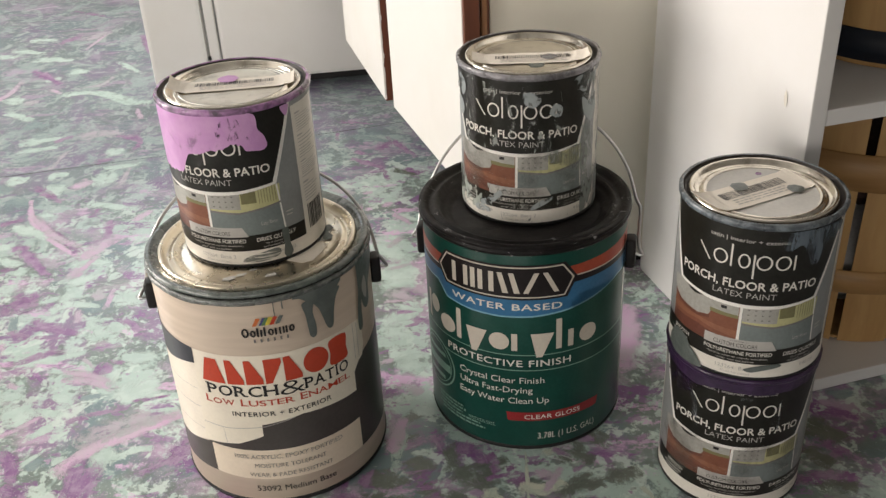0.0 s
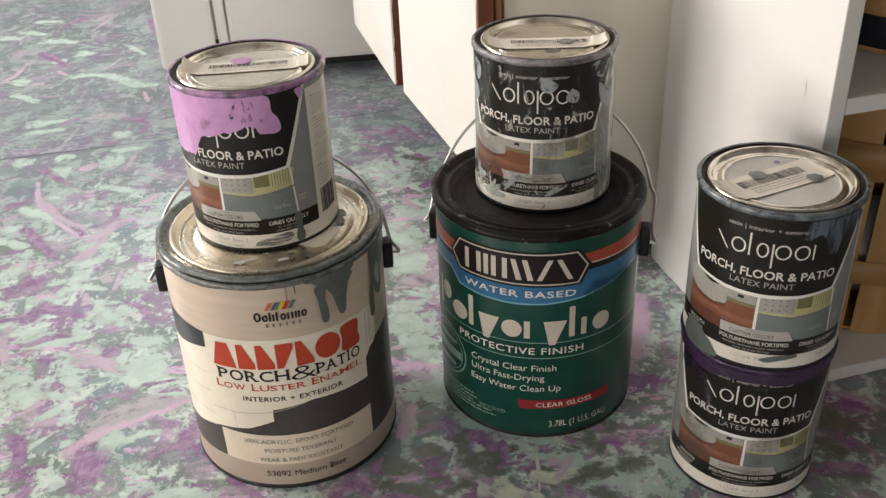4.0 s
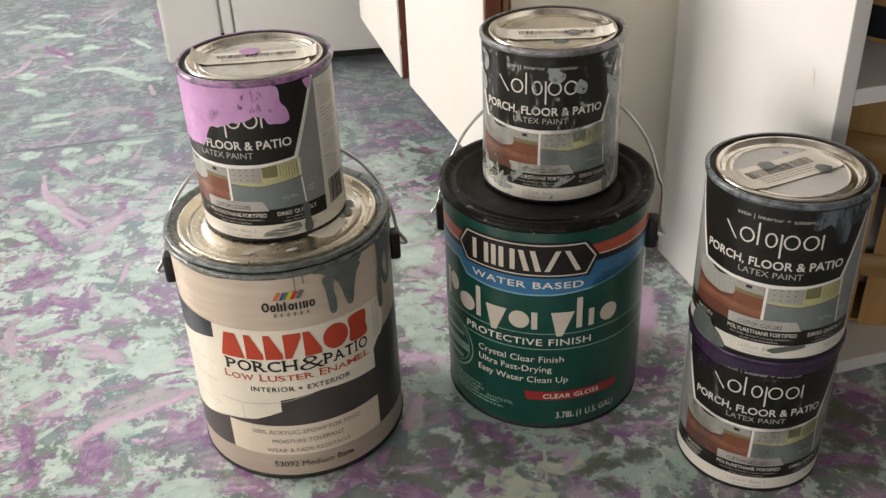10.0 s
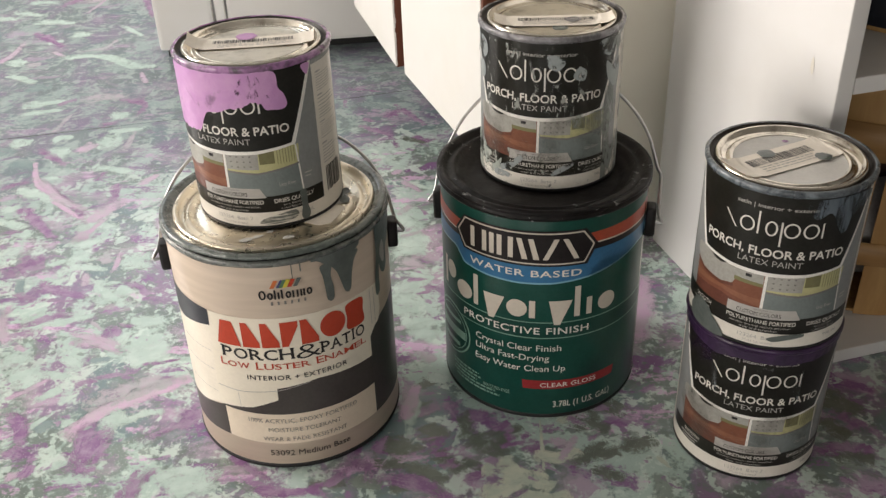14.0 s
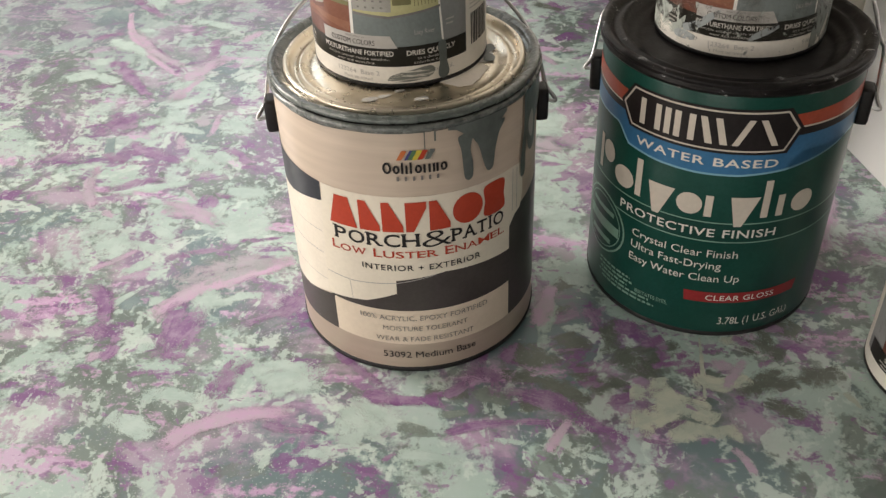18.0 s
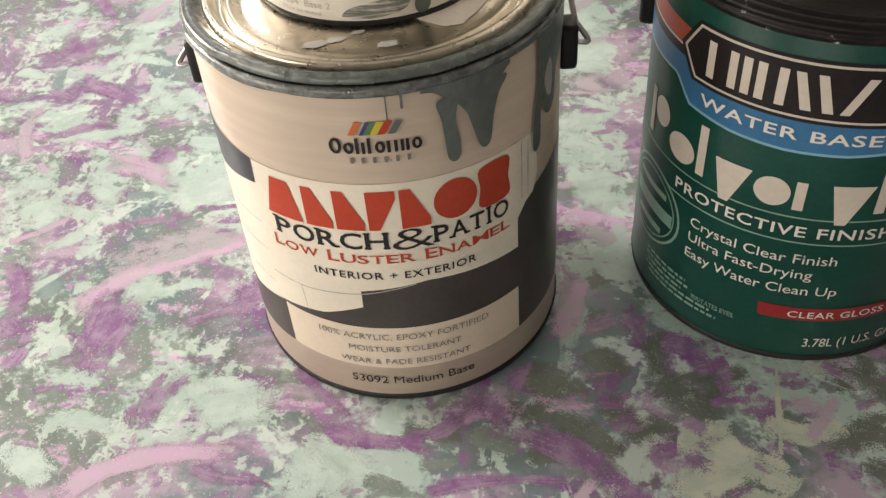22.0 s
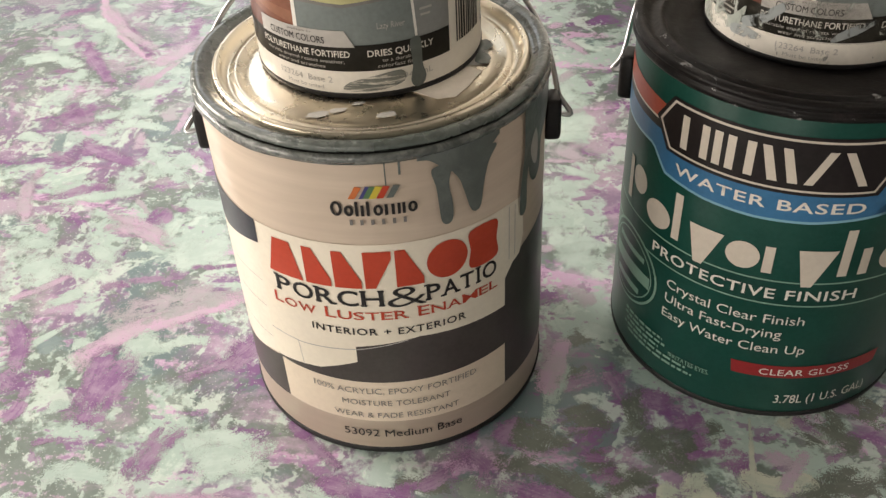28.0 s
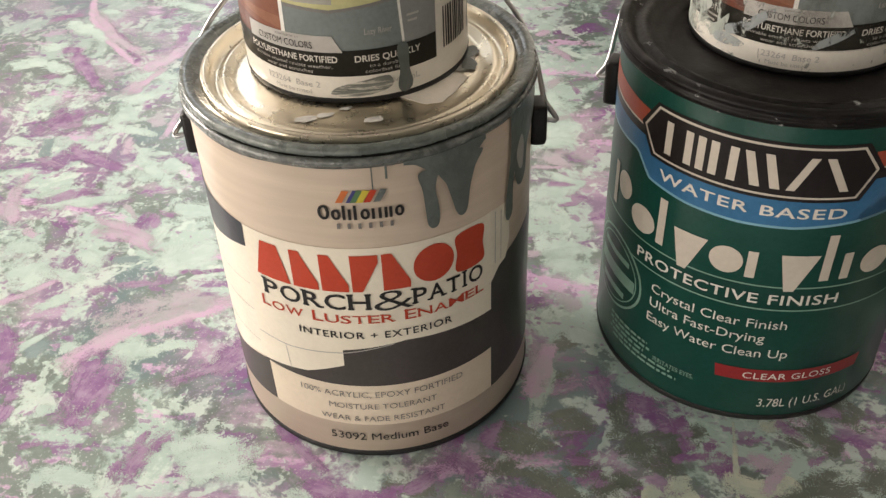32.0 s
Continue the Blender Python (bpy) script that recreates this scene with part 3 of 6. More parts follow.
HEADS = {"P": (0.06,), "R": (0.06,), "H": (0.1, 0.9), "I": (0.5,), "L": (0.14,), "E": (0.08,), "N": (0.04, 0.9), "M": (0.06, 0.94), "W": (0.06, 0.94), "U": (0.1, 0.9)}


def serif_words(text, x0, x1, y0, y1, material, can, radius, level=4, bold=0.0, big=1.0):
    """Lettering with slab feet and heads on its stems; the first of each word stands taller by big."""
    tall = y1 - y0
    widths = []
    for ch in text:
        widths.append({"I": 0.26, " ": 0.36, "M": 1.05, "W": 1.15, "O": 0.92, "C": 0.82, "H": 0.86, "N": 0.88, "A": 0.84, "R": 0.76, "P": 0.68, "T": 0.78, "L": 0.62, "U": 0.84, "S": 0.58, "E": 0.64}.get(ch, 0.8) + 0.16)
    k = (x1 - x0) / sum(widths)
    x = x0
    for i, ch in enumerate(text):
        w = widths[i] * k
        if ch != " ":
            grow = big if i == 0 or text[i - 1] == " " else 1.0
            l, r, top = x + 0.06 * w, x + 0.94 * w, y0 + tall * grow
            if ch == "I":
                l, r = l + 0.28 * (r - l), r - 0.28 * (r - l)
            bm = words(ch, l, r, y0, top, bold)
            slab, thick = tall * 0.15, tall * 0.055
            for table, y in ((FEET, y0), (HEADS, top - 2 * thick)):
                for f in table.get(ch, ()):
                    c = l + (r - l) * f
                    bm.faces.new([bm.verts.new(p) for p in ((c - slab, y, 0), (c + slab, y, 0), (c + slab, y + 2 * thick, 0), (c - slab, y + 2 * thick, 0))])
            label_piece("lettering", bm, material, can, radius, level)
        x += w


def maker_mark(blocks, material, can, radius, level, label):
    for bm in blocks:
        label_piece("mark_block", bm, material, can, radius, level, label)


def ragged(x0, x1, lower, upper, amount, seed, n=60):
    """A band in label space whose lower edge runs unevenly."""
    lo = []
    for i in range(n + 1):
        t = i / n
        x = x0 + (x1 - x0) * t
        y = lower(x) + amount * noise.noise((x * 0.09, seed, 0)) + 0.5 * amount * noise.noise((x * 0.35, seed, 3))
        lo.append((x, y))
    return lo + [(x1, upper), (x0, upper)]

# ---------------------------------------------------------------- room
U = (0.9683, 0.2496)      # along the bookcase's front
V = (-0.2551, 0.9669)     # along the sides of bookcase and cabinets, away from the viewer
X0, X1, Y0, Y1, TOP = -3.2, 2.6, -2.2, 3.0, 2.4


def floor_sheet():
    bm = bmesh.new()
    n = 40
    for y0, y1 in ((Y0, Y1),):
        grid = [[bm.verts.new((X0 + (X1 - X0) * i / n, y0 + (y1 - y0) * j / n, 0)) for i in range(n + 1)] for j in range(n + 1)]
        for j in range(n):
            for i in range(n):
                bm.faces.new((grid[j][i], grid[j][i + 1], grid[j + 1][i + 1], grid[j + 1][i]))
    return bm


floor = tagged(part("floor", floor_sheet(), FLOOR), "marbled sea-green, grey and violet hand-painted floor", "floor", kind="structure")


def floor_seam(points, width):
    bm = bmesh.new()
    line = spline(points, 14)
    prev = None
    for i, p in enumerate(line):
        t = (line[min(i + 1, len(line) - 1)] - line[max(i - 1, 0)]).normalized()
        side = Vector((-t.y, t.x, 0)) * width * (0.6 + 0.5 * noise.noise((p.x * 30, p.y * 30, 1)))
        pair = [bm.verts.new((p + side).to_3d() + Vector((0, 0, 0.0003))), bm.verts.new((p - side).to_3d() + Vector((0, 0, 0.0003)))]
        if prev:
            bm.faces.new((prev[0], prev[1], pair[1], pair[0]))
        prev = pair
    bmesh.ops.recalc_face_normals(bm, faces=bm.faces)
    for f in bm.faces:
        if f.normal.z < 0:
            f.normal_flip()
    return bm


part("floor_seam", floor_seam([(-2.426, 0.917, 0), (-1.125, 1.107, 0), (-0.704, 1.177, 0), (-0.401, 1.237, 0), (-0.162, 1.289, 0), (-0.053, 1.317, 0)], 0.0011), SEAM, floor, "dark crack between two floor sheets")

STROKES = collections.Counter()


def stroke(kind, points, width, level=1):
    """One brush stroke lying on the floor, along its points."""
    STROKES[kind] += 1
    width *= 1.4 if kind in ("bold_pink", "bold_violet") else 1.0
    bm = bmesh.new()
    uv = bm.loops.layers.uv.new("UVMap")
    line = spline([(x, y, 0) for x, y in points], 8)
    n = len(line)
    rows = []
    for i, p in enumerate(line):
        t = (line[min(i + 1, n - 1)] - line[max(i - 1, 0)]).normalized()
        s = i / (n - 1)
        w = 1.9 * width * (0.75 + 0.35 * noise.noise((p.x * 25, p.y * 25, level))) * (0.8 + 0.2 * math.sin(math.pi * min(1, s * 1.3 + 0.15)))
        side = Vector((-t.y, t.x, 0)) * w
        rows.append([(bm.verts.new(p + side * (2 * k / 4 - 1) / 2 + Vector((0, 0, 0.00002 * level + 0.0000004 * sum(STROKES.values())))), s, k / 4) for k in range(5)])
    for a, b in zip(rows, rows[1:]):
        for k in range(4):
            quad = (a[k], b[k], b[k + 1], a[k + 1])
            f = bm.faces.new([q[0] for q in quad])
            for loop, q in zip(f.loops, quad):
                loop[uv].uv = (q[1], q[2])
    bm.normal_update()
    for f in bm.faces:
        if f.normal.z < 0:
            f.normal_flip()
    part("brush_stroke", bm, STROKE[kind], floor)


# Dark dabs: olive paint, laid denser to deepen the shade before the cans.
stroke("dark", [(-0.057, 0.610), (-0.027, 0.621)], 0.018, 1)
stroke("dark", [(-0.043, 0.577), (-0.016, 0.590)], 0.020, 1)
stroke("dark", [(-0.004, 0.615), (-0.002, 0.580)], 0.015, 1)
stroke("dark", [(0.012, 0.572), (0.044, 0.588)], 0.017, 1)
stroke("dark", [(-0.077, 0.554), (-0.048, 0.550)], 0.016, 1)
stroke("dark", [(0.085, 0.600), (0.113, 0.581)], 0.023, 1)
stroke("dark", [(0.087, 0.555), (0.115, 0.567)], 0.018, 1)
stroke("dark", [(-0.065, 0.526), (-0.036, 0.534)], 0.013, 1)
stroke("dark", [(-0.126, 0.534), (-0.094, 0.534)], 0.013, 1)
stroke("dark", [(-0.014, 0.553), (0.008, 0.545)], 0.013, 1)
stroke("dark", [(-0.044, 0.646), (-0.021, 0.658)], 0.017, 1)
stroke("violet", [(-0.019, 0.626), (-0.008, 0.602)], 0.010, 2)
stroke("violet", [(0.027, 0.594), (0.034, 0.572)], 0.009, 2)
stroke("violet", [(-0.028, 0.562), (-0.011, 0.569)], 0.006, 2)
stroke("violet", [(0.104, 0.610), (0.117, 0.607)], 0.007, 2)
stroke("dark", [(-0.009, 0.571), (0.037, 0.582)], 0.020, 1)
stroke("dark", [(0.074, 0.548), (0.119, 0.558)], 0.019, 1)
stroke("dark", [(0.098, 0.627), (0.135, 0.596)], 0.019, 1)
stroke("dark", [(0.289, 0.616), (0.320, 0.586)], 0.026, 1)
stroke("dark", [(0.279, 0.550), (0.309, 0.536)], 0.019, 1)
stroke("violet", [(0.330, 0.675), (0.350, 0.650)], 0.012, 2)
stroke("violet", [(-0.010, 0.534), (0.016, 0.539)], 0.009, 2)
stroke("dark", [(-0.054, 0.554), (-0.019, 0.529)], 0.015, 1)
stroke("bold_mint", [(-0.329, 0.503), (-0.293, 0.487)], 0.020, 1)
stroke("bold_violet", [(-0.232, 0.625), (-0.238, 0.602)], 0.012, 2)
stroke("bold_mint", [(-0.141, 0.504), (-0.171, 0.530)], 0.014, 1)
stroke("bold_violet", [(-0.076, 0.565), (-0.060, 0.579)], 0.014, 2)
stroke("grey", [(-0.097, 0.538), (-0.068, 0.528)], 0.016, 1)
stroke("pink", [(-0.360, 0.739), (-0.320, 0.718)], 0.0165, 3)
stroke("bold_violet", [(-0.465, 0.863), (-0.437, 0.873)], 0.031, 2)
stroke("bold_mint", [(-0.308, 0.695), (-0.269, 0.717)], 0.027, 1)
stroke("bold_mint", [(-0.403, 0.670), (-0.378, 0.689)], 0.031, 1)
stroke("bold_mint", [(-0.057, 0.783), (-0.033, 0.832)], 0.029, 1)
stroke("bold_mint", [(-0.057, 0.735), (-0.026, 0.743)], 0.031, 1)
stroke("bold_mint", [(-0.068, 0.874), (-0.032, 0.899)], 0.032, 1)
stroke("lilac", [(-0.045, 0.697), (-0.026, 0.678)], 0.013, 3)
stroke("bold_mint", [(-0.035, 0.659), (-0.016, 0.651)], 0.013, 1)
stroke("bold_violet", [(-0.052, 0.807), (-0.033, 0.818)], 0.017, 2)
stroke("mint", [(-0.077, 0.962), (-0.043, 0.908)], 0.026, 1)
stroke("lilac", [(-0.066, 0.852), (-0.031, 0.838)], 0.017, 3)
stroke("mint", [(-0.785, 1.827), (-0.725, 1.825)], 0.028, 1)
stroke("lilac", [(-0.670, 1.810), (-0.636, 1.859)], 0.033, 3)
stroke("violet", [(-0.719, 1.789), (-0.684, 1.855)], 0.018, 2)
stroke("mint", [(-0.730, 1.711), (-0.655, 1.692)], 0.026, 1)
stroke("mint", [(-0.822, 1.737), (-0.770, 1.723)], 0.031, 1)
stroke("pink", [(-0.730, 1.484), (-0.713, 1.525), (-0.711, 1.600)], 0.015, 3)
stroke("mint", [(-0.702, 1.485), (-0.683, 1.510)], 0.038, 1)
stroke("lilac", [(-0.673, 1.482), (-0.647, 1.484)], 0.019, 3)
stroke("pink", [(-0.648, 1.544), (-0.618, 1.514)], 0.011, 3)
stroke("lilac", [(-0.608, 1.539), (-0.564, 1.553), (-0.554, 1.602)], 0.012, 3)
stroke("mint", [(-0.528, 1.490), (-0.492, 1.460), (-0.455, 1.456)], 0.018, 1)
stroke("mint", [(-0.641, 1.628), (-0.605, 1.624)], 0.025, 1)
stroke("mint", [(-0.673, 1.589), (-0.645, 1.594)], 0.024, 1)
stroke("mint", [(-0.620, 1.309), (-0.582, 1.321), (-0.550, 1.325)], 0.023, 1)
stroke("lilac", [(-0.540, 1.321), (-0.502, 1.334), (-0.463, 1.330)], 0.030, 3)
stroke("violet", [(-0.455, 1.328), (-0.435, 1.295), (-0.437, 1.258)], 0.012, 2)
stroke("violet", [(-0.568, 1.303), (-0.544, 1.334)], 0.013, 2)
stroke("mint", [(-0.477, 1.259), (-0.450, 1.267)], 0.031, 1)
stroke("lilac", [(-0.540, 1.209), (-0.536, 1.256), (-0.532, 1.281)], 0.009, 3)
stroke("violet", [(-0.484, 1.231), (-0.459, 1.238)], 0.018, 2)
stroke("pink", [(-0.488, 1.143), (-0.471, 1.175)], 0.022, 3)
stroke("mint", [(-0.588, 1.179), (-0.558, 1.183)], 0.032, 1)
stroke("mint", [(-0.534, 1.191), (-0.505, 1.197)], 0.018, 1)
stroke("mint", [(-0.469, 1.166), (-0.435, 1.181)], 0.031, 1)
stroke("lilac", [(-0.426, 1.144), (-0.427, 1.207)], 0.010, 3)
stroke("pink", [(-0.455, 1.384), (-0.475, 1.433)], 0.010, 3)
stroke("blue", [(-0.637, 1.383), (-0.593, 1.378)], 0.034, 1)
stroke("blue", [(-0.604, 1.162), (-0.570, 1.151)], 0.027, 1)
stroke("mint", [(-0.528, 1.138), (-0.495, 1.152)], 0.034, 1)
stroke("blue", [(-0.567, 1.125), (-0.531, 1.105)], 0.030, 1)
stroke("bold_pink", [(-0.533, 1.122), (-0.516, 1.073), (-0.486, 1.026), (-0.449, 0.986), (-0.422, 0.963)], 0.0055, 3)
stroke("violet", [(-0.557, 1.039), (-0.536, 1.059), (-0.520, 1.065)], 0.012, 2)
stroke("mint", [(-0.509, 1.073), (-0.487, 1.070)], 0.018, 1)
stroke("violet", [(-0.432, 1.088), (-0.437, 1.059)], 0.011, 2)
stroke("violet", [(-0.411, 1.056), (-0.402, 0.997)], 0.015, 2)
stroke("pink", [(-0.385, 1.010), (-0.407, 0.978), (-0.415, 0.939), (-0.413, 0.903)], 0.0187, 3)
stroke("pink", [(-0.381, 1.045), (-0.364, 1.074)], 0.012, 3)
stroke("pink", [(-0.506, 0.987), (-0.488, 0.991)], 0.017, 3)
stroke("mint", [(-0.531, 0.991), (-0.507, 1.000)], 0.017, 1)
stroke("mint", [(-0.488, 0.927), (-0.477, 0.945)], 0.015, 1)
stroke("violet", [(-0.499, 0.934), (-0.491, 0.946)], 0.016, 2)
stroke("violet", [(-0.469, 0.845), (-0.457, 0.878), (-0.436, 0.854)], 0.014, 2)
stroke("mint", [(-0.417, 0.869), (-0.391, 0.884)], 0.019, 1)
stroke("lilac", [(-0.381, 0.888), (-0.368, 0.865)], 0.014, 3)
stroke("pink", [(-0.382, 0.823), (-0.387, 0.850)], 0.0121, 3)
stroke("mint", [(-0.358, 0.864), (-0.321, 0.872)], 0.030, 1)
stroke("mint", [(-0.364, 0.792), (-0.323, 0.829)], 0.024, 1)
stroke("violet", [(-0.317, 0.796), (-0.303, 0.799)], 0.007, 2)
stroke("blue", [(-0.445, 0.812), (-0.454, 0.844)], 0.014, 1)
stroke("violet", [(-0.422, 0.821), (-0.413, 0.830)], 0.021, 2)
stroke("violet", [(-0.425, 0.803), (-0.400, 0.798), (-0.380, 0.798)], 0.007, 2)
stroke("pink", [(-0.419, 0.726), (-0.405, 0.717)], 0.007, 3)
stroke("mint", [(-0.327, 0.760), (-0.282, 0.757)], 0.024, 1)
stroke("bold_violet", [(-0.335, 0.730), (-0.330, 0.753)], 0.013, 2)
stroke("lilac", [(-0.358, 0.762), (-0.341, 0.743)], 0.005, 3)
stroke("mint", [(-0.369, 0.706), (-0.342, 0.688)], 0.015, 1)
stroke("pink", [(-0.399, 0.648), (-0.384, 0.659), (-0.367, 0.677)], 0.006, 3)
stroke("mint", [(-0.373, 0.644), (-0.354, 0.661)], 0.011, 1)
stroke("blue", [(-0.341, 0.700), (-0.322, 0.699)], 0.009, 1)
stroke("violet", [(-0.346, 0.664), (-0.318, 0.674), (-0.289, 0.681)], 0.008, 2)
stroke("bold_pink", [(-0.332, 0.595), (-0.316, 0.619), (-0.293, 0.639), (-0.259, 0.659), (-0.241, 0.669)], 0.012, 3)
stroke("bold_violet", [(-0.228, 0.631), (-0.240, 0.601)], 0.013, 2)
stroke("blue", [(-0.361, 0.607), (-0.345, 0.617)], 0.014, 1)
stroke("bold_violet", [(-0.375, 0.585), (-0.358, 0.578)], 0.012, 2)
stroke("pink", [(-0.365, 0.553), (-0.348, 0.558)], 0.009, 3)
stroke("mint", [(-0.372, 0.601), (-0.349, 0.631)], 0.005, 1)
stroke("pink", [(-0.102, 1.088), (-0.087, 1.090)], 0.010, 3)
stroke("lilac", [(-0.147, 1.109), (-0.106, 1.088)], 0.015, 3)
stroke("pink", [(-0.072, 1.047), (-0.063, 1.061)], 0.011, 3)
stroke("violet", [(-0.146, 1.294), (-0.145, 1.259)], 0.006, 2)
stroke("violet", [(-0.118, 1.221), (-0.101, 1.207)], 0.012, 2)
stroke("violet", [(-0.076, 1.160), (-0.067, 1.122)], 0.011, 2)
stroke("violet", [(-0.085, 1.217), (-0.063, 1.254)], 0.018, 2)
stroke("violet", [(-0.053, 1.155), (-0.024, 1.135)], 0.018, 2)
stroke("lilac", [(-0.066, 0.947), (-0.044, 0.972)], 0.012, 3)
stroke("violet", [(-0.044, 0.965), (-0.031, 0.944)], 0.007, 2)
stroke("mint", [(-0.067, 0.899), (-0.037, 0.908)], 0.014, 1)
stroke("mint", [(-0.072, 0.863), (-0.031, 0.872)], 0.014, 1)
stroke("mint", [(-0.066, 0.827), (-0.024, 0.814)], 0.013, 1)
stroke("pink", [(-0.066, 0.833), (-0.042, 0.834)], 0.005, 3)
stroke("violet", [(-0.035, 0.795), (-0.023, 0.798)], 0.009, 2)
stroke("mint", [(-0.069, 0.784), (-0.036, 0.768)], 0.015, 1)
stroke("pink", [(-0.068, 0.728), (-0.052, 0.731)], 0.011, 3)
stroke("mint", [(-0.046, 0.731), (-0.025, 0.712)], 0.022, 1)
stroke("pink", [(-0.053, 0.641), (-0.049, 0.622)], 0.008, 3)
stroke("cream", [(0.070, 0.592), (0.087, 0.598)], 0.007, 1)
stroke("violet", [(0.040, 0.576), (0.050, 0.580)], 0.006, 2)
stroke("violet", [(0.063, 0.582), (0.073, 0.587)], 0.005, 2)
stroke("pink", [(0.072, 0.564), (0.083, 0.557)], 0.008, 3)
stroke("violet", [(-0.017, 0.546), (-0.007, 0.550)], 0.005, 2)
stroke("violet", [(0.093, 0.570), (0.104, 0.577)], 0.005, 2)
stroke("cream", [(0.144, 0.550), (0.152, 0.535)], 0.005, 1)
stroke("violet", [(0.151, 0.602), (0.165, 0.610)], 0.007, 2)
stroke("mint", [(0.104, 0.544), (0.115, 0.551)], 0.005, 1)
stroke("violet", [(-0.063, 0.532), (-0.046, 0.536)], 0.007, 2)
stroke("mint", [(-0.067, 0.566), (-0.061, 0.572)], 0.005, 1)
stroke("violet", [(0.303, 0.583), (0.314, 0.565)], 0.010, 2)
stroke("violet", [(0.265, 0.541), (0.295, 0.554)], 0.007, 2)
stroke("blue", [(0.325, 0.646), (0.351, 0.651)], 0.010, 1)
stroke("mint", [(0.318, 0.607), (0.335, 0.614)], 0.005, 1)
stroke("violet", [(0.274, 0.520), (0.284, 0.512)], 0.006, 2)
stroke("violet", [(0.300, 0.591), (0.314, 0.575), (0.328, 0.559)], 0.013, 2)
stroke("violet", [(0.257, 0.548), (0.290, 0.550), (0.324, 0.549)], 0.012, 2)
stroke("bold_pink", [(0.184, 0.807), (0.172, 0.773), (0.162, 0.728), (0.157, 0.696)], 0.021, 2)
stroke("mint", [(0.211, 0.795), (0.215, 0.761), (0.204, 0.739)], 0.018, 3)
stroke("mint", [(0.143, 0.784), (0.132, 0.745), (0.141, 0.712)], 0.02, 2)
stroke("violet", [(-0.053, 0.604), (-0.023, 0.620)], 0.014, 2)
stroke("dark", [(-0.069, 0.575), (-0.036, 0.566)], 0.022, 1)
stroke("violet", [(-0.001, 0.605), (0.028, 0.601)], 0.012, 2)
stroke("violet", [(0.045, 0.574), (0.055, 0.554)], 0.012, 2)
stroke("violet", [(-0.026, 0.545), (-0.012, 0.552)], 0.007, 2)
stroke("pink", [(0.062, 0.573), (0.080, 0.564)], 0.011, 3)
stroke("violet", [(-0.103, 0.559), (-0.080, 0.547)], 0.014, 2)
stroke("dark", [(0.001, 0.576), (0.032, 0.556)], 0.015, 1)
stroke("violet", [(0.080, 0.598), (0.098, 0.586)], 0.008, 2)
stroke("dark", [(0.116, 0.557), (0.149, 0.568)], 0.018, 1)
stroke("dark", [(-0.030, 0.565), (-0.002, 0.538)], 0.014, 1)
stroke("dark", [(0.284, 0.585), (0.297, 0.559)], 0.019, 1)
stroke("violet", [(0.015, 0.588), (0.034, 0.594)], 0.009, 2)
stroke("dark", [(0.091, 0.540), (0.116, 0.526)], 0.014, 1)
stroke("bold_mint", [(-0.180, 0.514), (-0.164, 0.511), (-0.149, 0.504)], 0.010, 1)
stroke("bold_mint", [(-0.176, 0.491), (-0.161, 0.495)], 0.007, 1)
stroke("bold_violet", [(-0.297, 0.612), (-0.297, 0.585), (-0.300, 0.553)], 0.007, 2)
stroke("bold_violet", [(-0.229, 0.635), (-0.235, 0.619), (-0.242, 0.604)], 0.005, 2)
stroke("bold_mint", [(-0.289, 0.612), (-0.272, 0.623), (-0.255, 0.625)], 0.008, 1)
stroke("lilac", [(-0.245, 0.667), (-0.273, 0.658), (-0.305, 0.633)], 0.011, 3)
stroke("bold_violet", [(-0.435, 0.823), (-0.402, 0.815), (-0.369, 0.803)], 0.007, 2)
stroke("bold_mint", [(-0.422, 0.848), (-0.398, 0.861), (-0.366, 0.853)], 0.012, 1)
stroke("violet", [(-0.291, 0.690), (-0.272, 0.692), (-0.256, 0.698)], 0.006, 2)
stroke("mint", [(-0.388, 0.685), (-0.368, 0.679), (-0.348, 0.675)], 0.011, 1)
stroke("mint", [(-0.340, 0.614), (-0.326, 0.618)], 0.009, 1)
stroke("mint", [(-0.332, 0.564), (-0.315, 0.568)], 0.008, 1)
stroke("mint", [(-0.316, 0.519), (-0.293, 0.523), (-0.272, 0.519)], 0.010, 1)
stroke("violet", [(-0.330, 0.538), (-0.317, 0.542)], 0.005, 2)
stroke("grey", [(-0.141, 0.504), (-0.120, 0.501)], 0.009, 1)
stroke("grey", [(-0.116, 0.514), (-0.096, 0.518)], 0.007, 1)
stroke("mint", [(-0.138, 0.481), (-0.118, 0.481), (-0.097, 0.476)], 0.007, 1)
stroke("cream", [(0.007, 0.543), (0.030, 0.541), (0.053, 0.531)], 0.012, 1)
stroke("cream", [(0.026, 0.557), (0.027, 0.531), (0.015, 0.509)], 0.009, 1)
stroke("cream", [(0.035, 0.516), (0.056, 0.511), (0.074, 0.517)], 0.008, 1)
stroke("pink", [(0.086, 0.576), (0.076, 0.562), (0.069, 0.548)], 0.007, 3)
stroke("pink", [(0.066, 0.500), (0.073, 0.489), (0.077, 0.478)], 0.007, 3)
stroke("violet", [(-0.032, 0.561), (-0.013, 0.560)], 0.006, 2)
stroke("violet", [(-0.043, 0.578), (-0.021, 0.581)], 0.004, 2)
stroke("dark", [(-0.045, 0.588), (-0.026, 0.596)], 0.007, 1)
stroke("violet", [(-0.090, 0.580), (-0.089, 0.558)], 0.005, 2)
stroke("violet", [(0.012, 0.503), (0.031, 0.498)], 0.004, 2)
stroke("cream", [(0.058, 0.597), (0.057, 0.575), (0.058, 0.552)], 0.002, 1)
stroke("mint", [(-0.079, 0.497), (-0.059, 0.495)], 0.005, 1)
